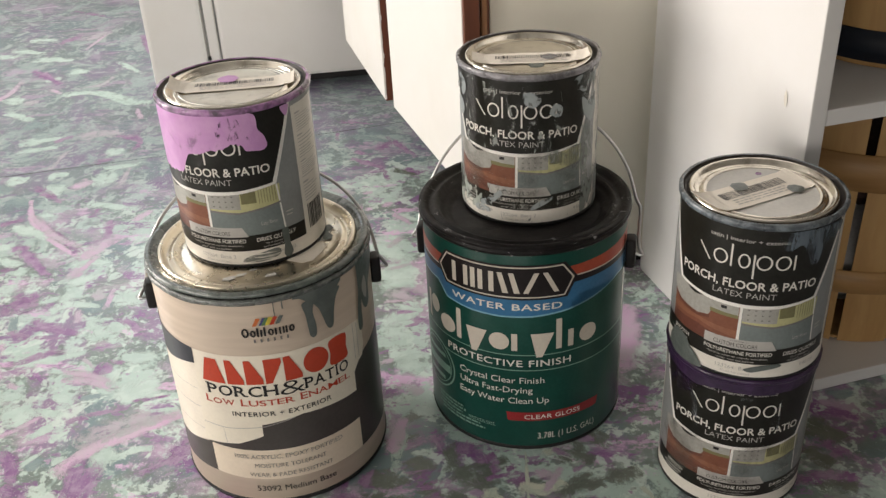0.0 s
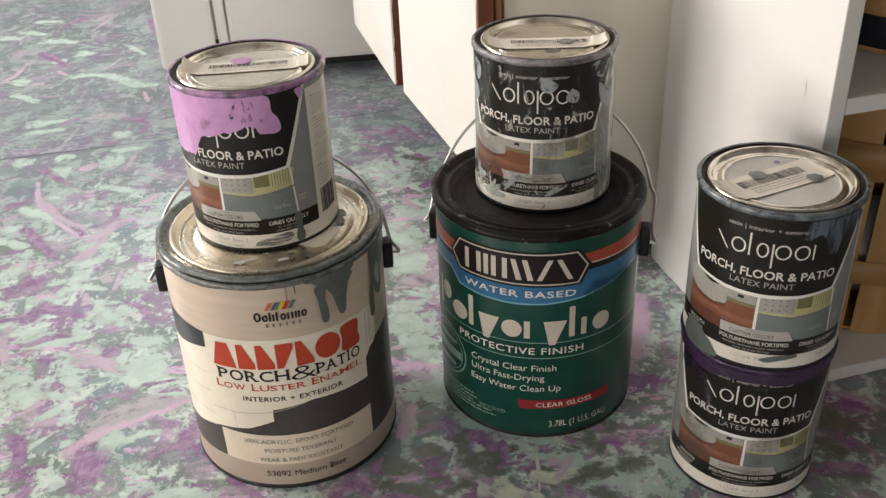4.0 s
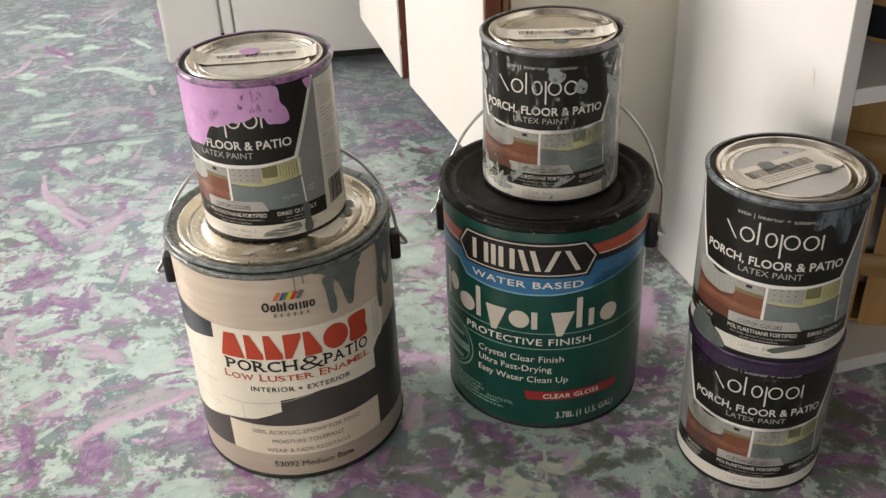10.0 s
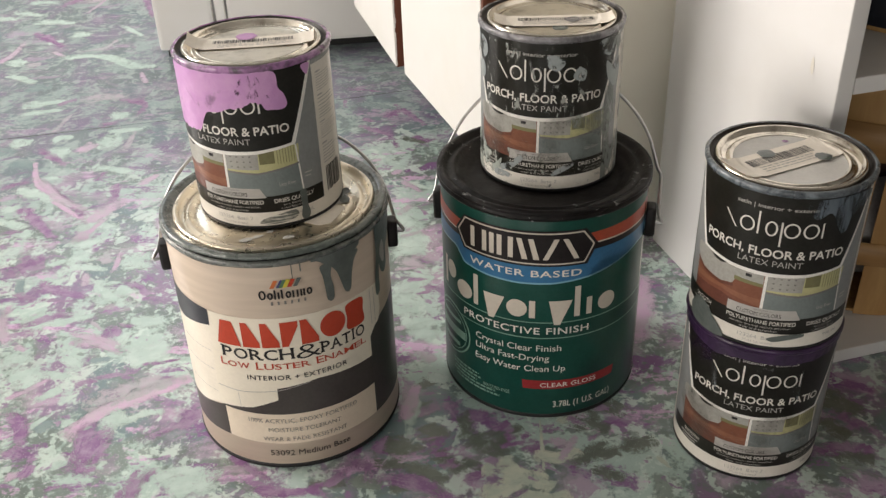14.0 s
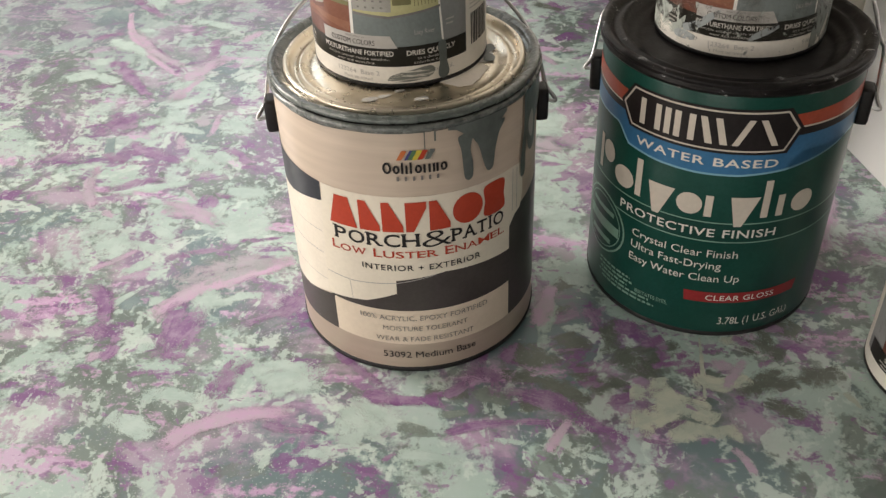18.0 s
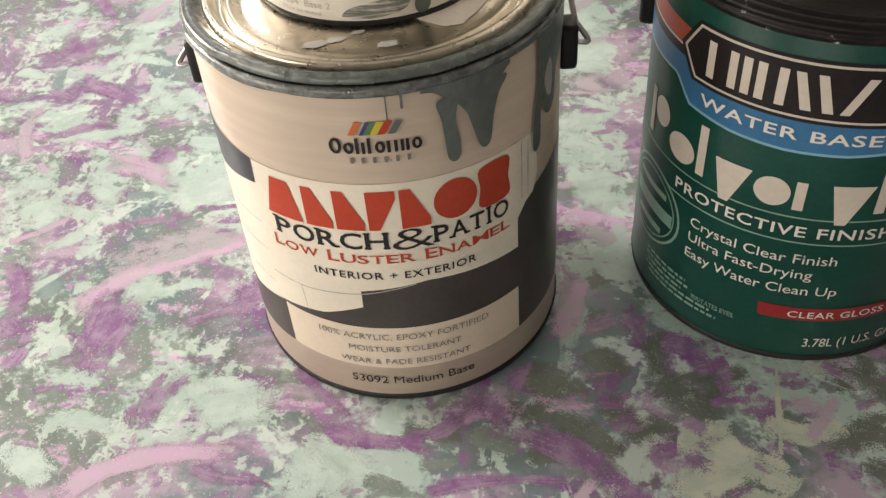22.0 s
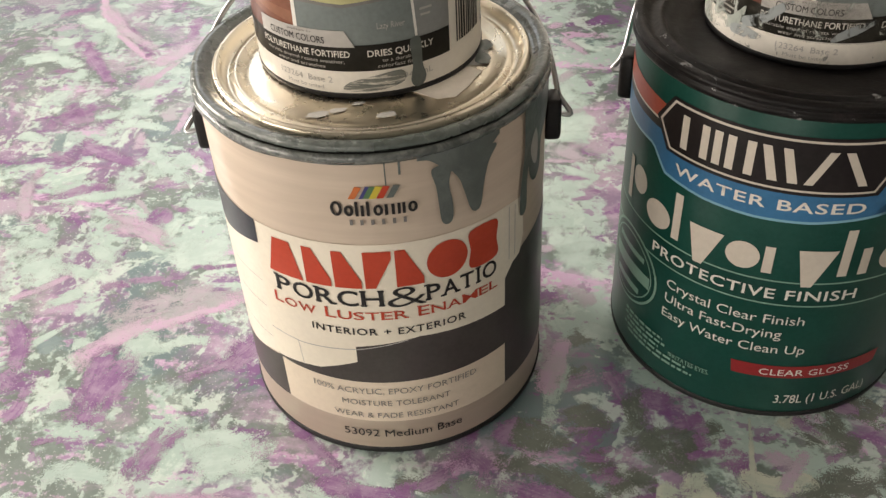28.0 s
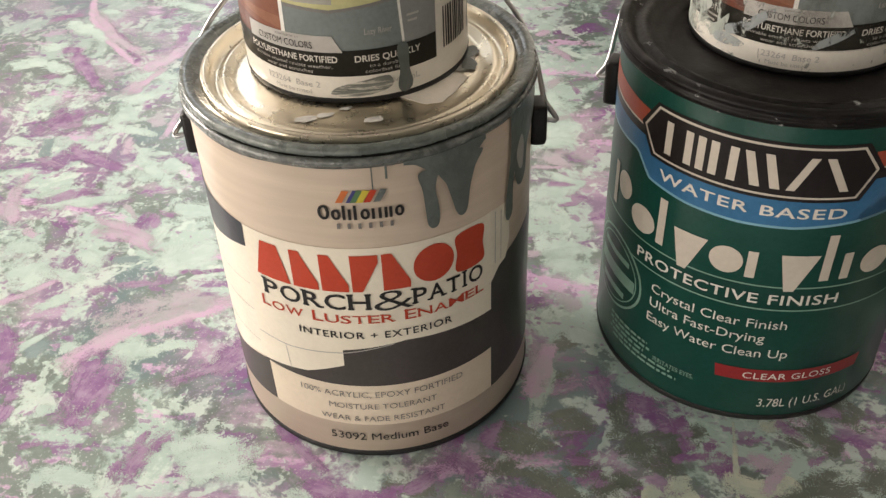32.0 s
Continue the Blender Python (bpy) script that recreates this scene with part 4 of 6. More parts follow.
stroke("mint", [(-0.025, 0.488), (-0.006, 0.483)], 0.005, 1)
stroke("violet", [(-0.201, 0.502), (-0.182, 0.494)], 0.004, 2)
stroke("violet", [(-0.147, 0.475), (-0.138, 0.483)], 0.003, 2)
stroke("bold_mint", [(-0.198, 0.481), (-0.178, 0.477)], 0.007, 1)
stroke("bold_violet", [(-0.508, 0.999), (-0.474, 0.958), (-0.439, 0.912)], 0.010, 2)
stroke("bold_violet", [(-0.437, 0.833), (-0.396, 0.813), (-0.373, 0.800)], 0.008, 2)
stroke("bold_mint", [(-0.545, 0.953), (-0.520, 0.965), (-0.485, 0.947)], 0.017, 1)
stroke("bold_mint", [(-0.416, 0.904), (-0.390, 0.916)], 0.014, 1)
stroke("bold_mint", [(-0.489, 0.837), (-0.459, 0.831)], 0.012, 1)
stroke("violet", [(-0.329, 0.754), (-0.311, 0.749)], 0.009, 2)
stroke("mint", [(-0.407, 0.754), (-0.379, 0.763), (-0.356, 0.772)], 0.011, 1)
stroke("mint", [(-0.421, 0.706), (-0.392, 0.704)], 0.011, 1)
stroke("mint", [(-0.376, 0.830), (-0.347, 0.825)], 0.010, 1)
stroke("violet", [(-0.492, 1.046), (-0.452, 1.003), (-0.428, 0.972)], 0.011, 2)
stroke("mint", [(-0.437, 0.867), (-0.409, 0.877)], 0.010, 1)
stroke("mint", [(-0.064, 0.969), (-0.036, 0.952)], 0.013, 1)
stroke("mint", [(-0.066, 0.872), (-0.032, 0.859)], 0.012, 1)
stroke("mint", [(-0.061, 0.798), (-0.026, 0.809)], 0.013, 1)
stroke("mint", [(-0.052, 0.729), (-0.023, 0.738)], 0.011, 1)
stroke("violet", [(-0.044, 0.786), (-0.030, 0.790)], 0.006, 2)
stroke("lilac", [(-0.063, 0.897), (-0.037, 0.908)], 0.008, 3)
stroke("pink", [(-0.062, 1.031), (-0.037, 1.000)], 0.009, 3)
stroke("pink", [(-0.362, 0.890), (-0.360, 0.847)], 0.007, 3)
stroke("mint", [(-0.797, 1.770), (-0.723, 1.743)], 0.021, 1)
stroke("bold_violet", [(-0.712, 1.646), (-0.634, 1.564)], 0.011, 2)
stroke("mint", [(-0.626, 1.508), (-0.562, 1.513), (-0.484, 1.462)], 0.021, 1)
stroke("pink", [(-0.637, 1.849), (-0.651, 1.747)], 0.0077, 3)
stroke("violet", [(-0.482, 1.325), (-0.434, 1.298)], 0.012, 2)
stroke("mint", [(-0.686, 1.443), (-0.626, 1.400)], 0.017, 1)
stroke("mint", [(-0.610, 1.280), (-0.548, 1.292)], 0.017, 1)
stroke("violet", [(-0.544, 1.162), (-0.488, 1.105)], 0.013, 2)
stroke("mint", [(-0.466, 1.205), (-0.414, 1.217)], 0.017, 1)
stroke("mint", [(-0.457, 1.102), (-0.386, 1.078)], 0.016, 1)
stroke("bold_mint", [(-0.533, 1.050), (-0.472, 1.014)], 0.017, 1)
stroke("violet", [(-0.759, 2.027), (-0.671, 1.969)], 0.013, 2)
stroke("mint", [(-0.567, 1.669), (-0.508, 1.600)], 0.013, 1)
stroke("pink", [(-0.875, 2.049), (-0.799, 2.078)], 0.009, 3)
stroke("violet", [(-0.567, 1.837), (-0.520, 1.708)], 0.012, 2)
stroke("mint", [(-0.429, 0.944), (-0.380, 0.952)], 0.016, 1)
stroke("bold_violet", [(-0.342, 0.833), (-0.307, 0.799)], 0.008, 2)
stroke("mint", [(-0.375, 0.825), (-0.322, 0.781)], 0.015, 1)
stroke("violet", [(-0.452, 0.813), (-0.418, 0.799)], 0.012, 2)
stroke("violet", [(-0.147, 1.334), (-0.096, 1.315)], 0.009, 2)
stroke("violet", [(-0.122, 1.198), (-0.067, 1.155)], 0.010, 2)
stroke("blue", [(-0.126, 1.277), (-0.069, 1.249)], 0.017, 1)
stroke("violet", [(-0.078, 1.271), (-0.029, 1.187)], 0.011, 2)
stroke("dark", [(-0.067, 1.155), (-0.030, 1.134)], 0.012, 1)
stroke("bold_pink", [(-0.285, 0.476), (-0.277, 0.489), (-0.261, 0.500), (-0.239, 0.508), (-0.206, 0.513)], 0.009, 3)
stroke("bold_pink", [(-0.046, 0.488), (-0.040, 0.501), (-0.032, 0.517)], 0.005, 3)
stroke("pink", [(-0.430, 0.734), (-0.446, 0.765), (-0.447, 0.796)], 0.0088, 3)
stroke("pink", [(-0.374, 0.742), (-0.347, 0.734), (-0.313, 0.717)], 0.011, 3)
stroke("lilac", [(-0.328, 0.630), (-0.299, 0.654), (-0.253, 0.671)], 0.019, 3)
stroke("bold_violet", [(-0.073, 0.540), (-0.043, 0.531), (-0.022, 0.516), (0.004, 0.499)], 0.010, 2)
stroke("bold_violet", [(-0.171, 0.531), (-0.142, 0.526), (-0.110, 0.525)], 0.007, 2)
stroke("bold_violet", [(-0.115, 0.498), (-0.093, 0.507), (-0.068, 0.512), (-0.037, 0.514)], 0.005, 2)
stroke("bold_violet", [(-0.313, 0.617), (-0.313, 0.587), (-0.314, 0.554)], 0.011, 2)
stroke("violet", [(-0.250, 0.561), (-0.260, 0.542), (-0.267, 0.516)], 0.015, 2)
stroke("violet", [(-0.235, 0.618), (-0.247, 0.602), (-0.262, 0.594)], 0.012, 2)
stroke("bold_violet", [(-0.352, 0.550), (-0.349, 0.562), (-0.350, 0.579)], 0.008, 2)
stroke("bold_mint", [(-0.239, 0.535), (-0.218, 0.543), (-0.194, 0.540)], 0.024, 1)
stroke("bold_mint", [(-0.245, 0.547), (-0.225, 0.554), (-0.206, 0.551)], 0.012, 1)
stroke("bold_mint", [(-0.181, 0.503), (-0.162, 0.503), (-0.148, 0.501)], 0.016, 1)
stroke("bold_mint", [(-0.178, 0.517), (-0.164, 0.502), (-0.170, 0.484)], 0.010, 1)
stroke("mint", [(-0.290, 0.629), (-0.299, 0.610), (-0.301, 0.584)], 0.017, 1)
stroke("bold_mint", [(-0.423, 0.754), (-0.404, 0.768), (-0.381, 0.764)], 0.020, 1)
stroke("violet", [(-0.228, 0.501), (-0.207, 0.497), (-0.185, 0.497)], 0.006, 2)
stroke("violet", [(-0.197, 0.586), (-0.186, 0.565), (-0.156, 0.539)], 0.007, 2)
stroke("mint", [(-0.045, 0.644), (-0.047, 0.610), (-0.048, 0.580)], 0.012, 1)
stroke("cream", [(0.003, 0.511), (0.028, 0.525), (0.056, 0.538)], 0.018, 1)
stroke("cream", [(0.016, 0.539), (0.036, 0.535), (0.061, 0.521)], 0.016, 1)
stroke("cream", [(0.048, 0.556), (0.068, 0.552), (0.086, 0.560)], 0.013, 1)
stroke("cream", [(0.027, 0.505), (0.048, 0.510), (0.074, 0.508)], 0.011, 1)
stroke("cream", [(0.058, 0.591), (0.056, 0.563), (0.055, 0.538)], 0.003, 1)
stroke("violet", [(0.023, 0.566), (0.044, 0.572)], 0.005, 2)
stroke("violet", [(-0.023, 0.551), (-0.010, 0.556)], 0.006, 2)
stroke("violet", [(0.041, 0.533), (0.050, 0.528)], 0.004, 2)
stroke("pink", [(-0.427, 0.725), (-0.442, 0.758), (-0.446, 0.790)], 0.0088, 3)
stroke("pink", [(-0.414, 0.911), (-0.408, 0.941), (-0.396, 0.973)], 0.0077, 3)
stroke("pink", [(-0.513, 1.077), (-0.471, 1.018), (-0.428, 0.987)], 0.012, 3)
stroke("pink", [(-0.368, 0.727), (-0.339, 0.723), (-0.309, 0.707)], 0.011, 3)
stroke("bold_violet", [(-0.300, 0.613), (-0.306, 0.581), (-0.308, 0.551)], 0.010, 2)
stroke("bold_violet", [(-0.392, 0.635), (-0.372, 0.611), (-0.364, 0.588)], 0.010, 2)
stroke("violet", [(-0.430, 0.752), (-0.402, 0.768), (-0.370, 0.778)], 0.013, 2)
stroke("bold_pink", [(-0.053, 0.602), (-0.047, 0.629), (-0.043, 0.648)], 0.007, 3)
stroke("violet", [(-0.093, 0.558), (-0.080, 0.548), (-0.081, 0.533)], 0.009, 2)
stroke("violet", [(-0.125, 0.529), (-0.105, 0.538), (-0.090, 0.558)], 0.007, 2)


# Unseen room shell, added to close the space and shape its light.
def wall(name, bm, material=WALL, label="unseen wall, greyed to weaken bounced light", category="wall"):
    return tagged(part(name, bm, material), label, category, kind="structure")


# unseen left wall in two depths, an opening in each; the near one is added to hold the low fill
NX, NY = -1.45, 0.2
lw = wall("wall_west", box(X0 - 0.12, NY, 0, X0, 1.16, TOP))
for a in ((2.36, 0, Y1, TOP), (1.16, 0, 2.36, 0.72), (1.16, 2.18, 2.36, TOP)):
    part("wall_panel", box(X0 - 0.12, a[0], a[1], X0, a[2], a[3]), WALL, lw)
nw = wall("added_wall_near", box(NX - 0.12, Y0, 0, NX, -0.74, TOP))
for a in ((0.16, 0, NY, TOP), (-0.74, 0, 0.16, 0.16), (-0.74, 0.74, 0.16, TOP)):
    part("wall_panel", box(NX - 0.12, a[0], a[1], NX, a[2], a[3]), WALL, nw)
wall("added_wall_return", box(X0, NY - 0.12, 0, NX - 0.12, NY, TOP))
# far wall with a narrow window
RX0, RX1, RZ0, RZ1 = -1.5, -0.7, 1.0, 2.2
rw = wall("wall_north", box(X0, Y1, 0, RX0, Y1 + 0.12, TOP))
for a in ((RX0, 0, RX1, RZ0), (RX0, RZ1, RX1, TOP), (RX1, 0, X1, TOP)):
    part("wall_panel", box(a[0], Y1, a[1], a[2], Y1 + 0.12, a[3]), WALL, rw)
# Unseen near wall, its opening placed to fit the front fill.
sw = wall("wall_south", box(X0, Y0 - 0.12, 0, -1.6, Y0, TOP))
for a in ((-1.6, 0, 0.1, 0.08), (-1.6, 0.92, 0.1, TOP), (0.1, 0, X1, TOP)):
    part("wall_panel", box(a[0], Y0 - 0.12, a[1], a[2], Y0, a[3]), WALL, sw)
wall("wall_east", box(X1, Y0, 0, X1 + 0.12, Y1, TOP))
tagged(part("ceiling", box(X0 - 0.12, Y0 - 0.12, TOP, X1 + 0.12, Y1 + 0.12, TOP + 0.1), CEILING), "unseen ceiling, greyed to weaken bounced light", "ceiling", kind="structure")
# Unseen openings round the lamps; the first and third belong to added fills.
for nm, bb in (("low_fill_opening", (NX - 0.09, -0.74, 0.16, NX - 0.05, 0.16, 0.74)), ("window_2", (RX0, Y1 + 0.05, RZ0, RX1, Y1 + 0.09, RZ1)), ("front_fill_opening", (-1.6, Y0 - 0.09, 0.08, 0.1, Y0 - 0.05, 0.92)), ("window_3", (X0 - 0.09, 1.16, 0.72, X0 - 0.05, 2.36, 2.18))):
    wob = tagged(new(nm), "unseen white-framed opening set round an area lamp", "window", kind="structure")
    x0, y0, z0, x1, y1, z1 = bb
    part("window_sill", box(x0, y0, z0, x1, y1, z0 + 0.05, 0.004), WHITE, wob)
    part("window_head", box(x0, y0, z1 - 0.05, x1, y1, z1, 0.004), WHITE, wob)
    if x1 - x0 < y1 - y0:
        part("window_jamb", box(x0, y0, z0 + 0.05, x1, y0 + 0.05, z1 - 0.05, 0.004), WHITE, wob)
        part("window_jamb", box(x0, y1 - 0.05, z0 + 0.05, x1, y1, z1 - 0.05, 0.004), WHITE, wob)
    else:
        part("window_jamb", box(x0, y0, z0 + 0.05, x0 + 0.05, y1, z1 - 0.05, 0.004), WHITE, wob)
        part("window_jamb", box(x1 - 0.05, y0, z0 + 0.05, x1, y1, z1 - 0.05, 0.004), WHITE, wob)

# ---------------------------------------------------------------- cans: shared parts


def lid_height(r):
    """Height of a label pressed on a quart lid, below the ring's top, at that radius."""
    steps = ((0.0, -0.0038), (0.0335, -0.0036), (0.0372, -0.0026), (0.0415, -0.0022), (0.0445, -0.0012), (0.0465, 0.0002), (0.049, 0.0009), (0.06, 0.0012))
    for (a, za), (b, zb) in zip(steps, steps[1:]):
        if r < b:
            t = (r - a) / (b - a)
            return za + (zb - za) * t * t * (3 - 2 * t)
    return steps[-1][1]


def lid_sticker(can, length, width, turn, shift=(0, 0), curl=0.0):
    """A paper price label with its bar code, pressed into the lid's rings."""
    place = pose(shift[0], shift[1], 0, 0, 0, turn)

    def pressed(bm, up):
        for v in bm.verts:
            q = place @ Vector((v.co.x, v.co.y, 0))
            v.co.z += QH + lid_height(math.hypot(q.x, q.y)) + up + curl * max(0, -v.co.x - length * 0.42) / (0.08 * length)
        return bm

    bm = bmesh.new()
    n, m = 40, 8
    rows = []
    for z in (0, 0.00025):
        rows.append([[bm.verts.new((length * (i / n - 0.5), width * (k / m - 0.5), z)) for k in range(m + 1)] for i in range(n + 1)])
    for r in rows:
        for i in range(n):
            for k in range(m):
                bm.faces.new((r[i][k], r[i + 1][k], r[i + 1][k + 1], r[i][k + 1]))
    for i in range(n):
        for k in (0, m):
            bm.faces.new((rows[0][i][k], rows[0][i + 1][k], rows[1][i + 1][k], rows[1][i][k]))
    for k in range(m):
        for i in (0, n):
            bm.faces.new((rows[0][i][k], rows[0][i][k + 1], rows[1][i][k + 1], rows[1][i][k]))
    bmesh.ops.recalc_face_normals(bm, faces=bm.faces)
    ob = part("price_label", pressed(bm, 0), PAPER, can, "cream paper price label with a bar code")
    ob.matrix_basis = Matrix.Rotation(-can.matrix_basis.to_euler().z, 4, "Z") @ place
    rng = random.Random(int(turn * 10) + 7)
    code = bmesh.new()
    x = -length * 0.3
    while x < length * 0.34:
        w = rng.choice((0.0003, 0.0005, 0.0009))
        y0, y1 = -width * 0.05, width * 0.26
        code.faces.new([code.verts.new((a, b, 0.0006)) for a, b in ((x, y0), (x + w, y0), (x + w, y1), (x, y1))])
        x += w + rng.choice((0.0004, 0.0007, 0.0009))
    part("bar_code", pressed(code, 0), INK, ob)
    fine = bmesh.new()
    for row in range(3):
        x = -length * 0.26
        y = -width * (0.16 + 0.1 * row)
        while x < length * 0.28:
            w = rng.uniform(0.0015, 0.005)
            fine.faces.new([fine.verts.new((a, b, 0.0006)) for a, b in ((x, y), (x + w, y), (x + w, y + width * 0.035), (x, y + width * 0.035))])
            x += w + 0.0012
    part("fine_print", pressed(fine, 0), INK_PALE, ob)
    return ob


def ear(can, radius, angle, z, out=0.0085, wide=0.014, tall=0.026):
    """The black plastic boss that holds one end of the wire handle."""
    bm = box(0, -wide / 2, -tall / 2, out, wide / 2, tall / 2, 0.0025)
    for v in bm.verts:
        v.co.x -= v.co.y ** 2 / (2 * radius)
    ob = part("handle_boss", bm, BLACK_PLASTIC, can, "black plastic handle boss", True)
    ob.matrix_basis = Matrix.Rotation(radians(angle), 4, "Z") @ Matrix.Translation((radius - 0.0005, 0, z))
    return ob


def bail(can, radius, angle, z, reach, lean, half, foot, knee):
    """A galvanised wire handle hooked into both bosses, swung back and up."""
    e = radius + 0.0095
    up = Vector((0, math.cos(radians(lean)), math.sin(radians(lean))))
    side = Vector((1, 0, 0))
    base = Vector((0, 0, z))
    pts = [base + side * (e - 0.004), base + side * (e + 0.0035) + up * -0.001, base + side * (half + 0.002) + up * 0.008, base + side * (half + 0.001) + up * reach * foot]
    n = 12
    arc = [base + side * half * math.cos(a) + up * (reach * knee + reach * (1 - knee) * math.sin(a)) for a in [math.pi * k / n for k in range(1, n)]]
    left = [Vector((-p.x, p.y, p.z)) for p in pts[::-1]]
    ob = part("wire_handle", tube(spline(pts + arc + left, 5), 0.00135, 8), WIRE, can, "bent galvanised wire handle", True)
    ob.matrix_basis = Matrix.Rotation(radians(angle), 4, "Z")
    return ob


# ---------------------------------------------------------------- quart cans
QR, QH = 0.0533, 0.1222


def quart_can(m, label, ring_paint, lid_face, paint_level=1.0):
    can = thing("quart_paint_can", label, "paint can", m, "stacked quart paint cans")
    r = QR
    part("base_seam", lathe([(0, 0.0018), (r - 0.004, 0.0018), (r - 0.003, 0), (r + 0.0003, 0.0004), (r + 0.0005, 0.0026), (r, 0.0034)]), SEAM_BLACK, can, "", True)
    part("body", lathe([(r - 0.001, 0.002), (r, 0.0034), (r, 0.05), (r, 0.1172), (r - 0.001, 0.1185)]), SILVER, can, "", True)
    part("ring", lathe([(r, 0.1168), (r + 0.0012, 0.1176), (r + 0.0018, 0.119), (r + 0.0018, 0.1208), (r + 0.0012, QH - 0.0006), (r, QH), (r - 0.0012, QH - 0.0005)], 120, 0.0004, m.translation.x * 50), ring_paint, can, "paint-crusted top ring", True)
    part("ring_groove", lathe([(r - 0.0011, QH - 0.0006), (r - 0.0016, QH - 0.002), (r - 0.0026, QH - 0.0036), (r - 0.0042, QH - 0.0038), (r - 0.005, QH - 0.003)], 120), GROOVE, can, "dark groove inside the ring", True)
    lid = part("lid", lathe([(r - 0.0046, QH - 0.0042), (r - 0.0048, QH - 0.0014), (r - 0.0058, QH - 0.0004), (r - 0.0074, QH - 0.0006), (r - 0.0086, QH - 0.003), (r - 0.0110, QH - 0.0046),
                              (r - 0.0128, QH - 0.0044), (r - 0.0141, QH - 0.0030), (r - 0.0156, QH - 0.0029), (r - 0.0168, QH - 0.0038)], 120), TIN_RIM, can, "pressed tinplate lid", True)
    part("lid_panel", lathe([(r - 0.0167, QH - 0.0038), (r - 0.019, QH - 0.0042), (r - 0.03, QH - 0.0043), (0, QH - 0.0043)], 96), lid_face, can, "", True)
    # the printed label
    hw, hb = 67, 48
    edge = [(-hb - 2.6, 60.6), (-24, 56.6), (0, 55.9), (24, 56.6), (hb + 2.6, 60.6), (hw + 3.6, 118.5), (-hw - 3.6, 118.5)]
    core = [(-hb, 63), (-24, 59.6), (0, 59), (24, 59.6), (hb, 63), (hw + 0.8, 118.5), (-hw - 0.8, 118.5)]
    label_piece("badge_edging", flat(edge), SILVER_EDGE, can, r, 3)
    label_piece("label_badge", flat(core), BADGE, can, r, 4)
    photo = bars([(-57, 26, -0.9, 59)])
    label_piece("printed_picture", photo, TERRACOTTA, can, r, 1, "printed picture of a red-brown floor")
    label_piece("printed_picture", bars([(0.6, 26, 53, 59)]), SLATE_PRINT, can, r, 1, "printed picture of a grey floor and yellow wall")
    label_piece("picture_divider", flat([(-1.6, 26), (0.4, 26), (0.9, 59), (-0.9, 59)]), SILVER_EDGE, can, r, 2)
    label_piece("picture_detail", flat(soft([(-56, 48), (-48, 44.5), (-31, 43), (-22, 45), (-21.5, 59), (-57, 59)])), TUB_PRINT, can, r, 2)
    label_piece("picture_detail", flat(soft([(-40, 57), (-33, 55.6), (-27, 57.2), (-26.5, 61), (-41, 61)])), BADGE, can, r, 2.5)
    label_piece("picture_detail", flat([(-21, 51), (-1.5, 50), (-1.5, 60), (-21, 60)]), TUB_PRINT, can, r, 1.6)
    label_piece("picture_detail", bars([(-13.5, 53, -9.5, 55)]), INK, can, r, 2.4)
    label_piece("picture_detail", flat([(1, 45.2), (22, 43.5), (52, 47), (53, 60), (1, 60)]), YELLOW_PRINT, can, r, 1.6)
    label_piece("picture_detail", bars([(24.5, 49.5, 35, 60)]), OLIVE_PRINT, can, r, 2)
    label_piece("picture_detail", flat([(1, 46.6), (23.5, 46), (24, 60), (1, 60)]), TUB_PRINT, can, r, 1.8)
    label_piece("picture_detail", flat([(-57, 27), (-30, 27), (-1.2, 27), (-1.2, 31), (-30, 36), (-57, 34)]), TERRACOTTA_DEEP, can, r, 1.5)
    label_piece("picture_detail", flat([(-57, 46.4), (-48, 42.8), (-31, 41), (-21, 43), (-21, 45.4), (-31, 43.2), (-48, 44.7), (-57, 48.5)]), TERRACOTTA_DEEP, can, r, 2.3)
    label_piece("picture_detail", flat([(-21, 48.4), (-1.5, 47.8), (-1.5, 50), (-21, 51)]), OLIVE_PRINT, can, r, 2.3)
    label_piece("picture_detail", flat([(1, 44.2), (22, 42.6), (52, 46), (52, 47.2), (22, 43.9), (1, 45.6)]), INK_GREY, can, r, 2.4)
    label_piece("picture_detail", flat([(-57, 36.5), (-30, 38.5), (-1.2, 34), (-1.2, 39), (-30, 41), (-57, 41)]), TERRACOTTA_PALE, can, r, 1.4)
    label_piece("picture_detail", bars([(36.8 + 2 * i, 48.6, 37.2 + 2 * i, 60) for i in range(8)]), OLIVE_PRINT, can, r, 2, "", "stuff")
    label_piece("picture_detail", bars([(4 + 4.5 * i, 47.8 + 3.4 * j, 5.3 + 4.5 * i, 48.7 + 3.4 * j) for i in range(4) for j in range(3)]), INK_GREY, can, r, 2, "", "stuff")
    label_piece("picture_detail", flat([(53, 26), (66, 26), (69.5, 112), (66.5, 112), (50.5, 61)]), SILVER, can, r, 1.3)
    label_piece("picture_divider", flat([(52.4, 28), (53.6, 28), (51.2, 60), (50, 60)]), SILVER_EDGE, can, r, 2.2)
    label_piece("side_strip", bars([(70.5, 14, 102, 115)]), LABEL_WHITE, can, r, 1.2, "pale strip of small print")
    rng = random.Random(11)
    lines = []
    for i in range(34):
        y = 108 - i * 2.1
        if i % 9 == 0:
            lines.append((74, y, 80, y + 1.2))
        elif i % 9 != 8:
            lines.append((74, y, 74 + rng.uniform(14, 24), y + 0.55))
    label_piece("fine_print", bars(lines), INK_PALE, can, r, 2.2)
    codes, x = [], 75.0
    while x < 95:
        w = rng.choice((0.5, 0.9, 1.4))
        codes.append((x, 17, x + w, 36))
        x += w + rng.choice((0.6, 1.0))
    label_piece("bar_code", bars(codes), INK, can, r, 2.2)
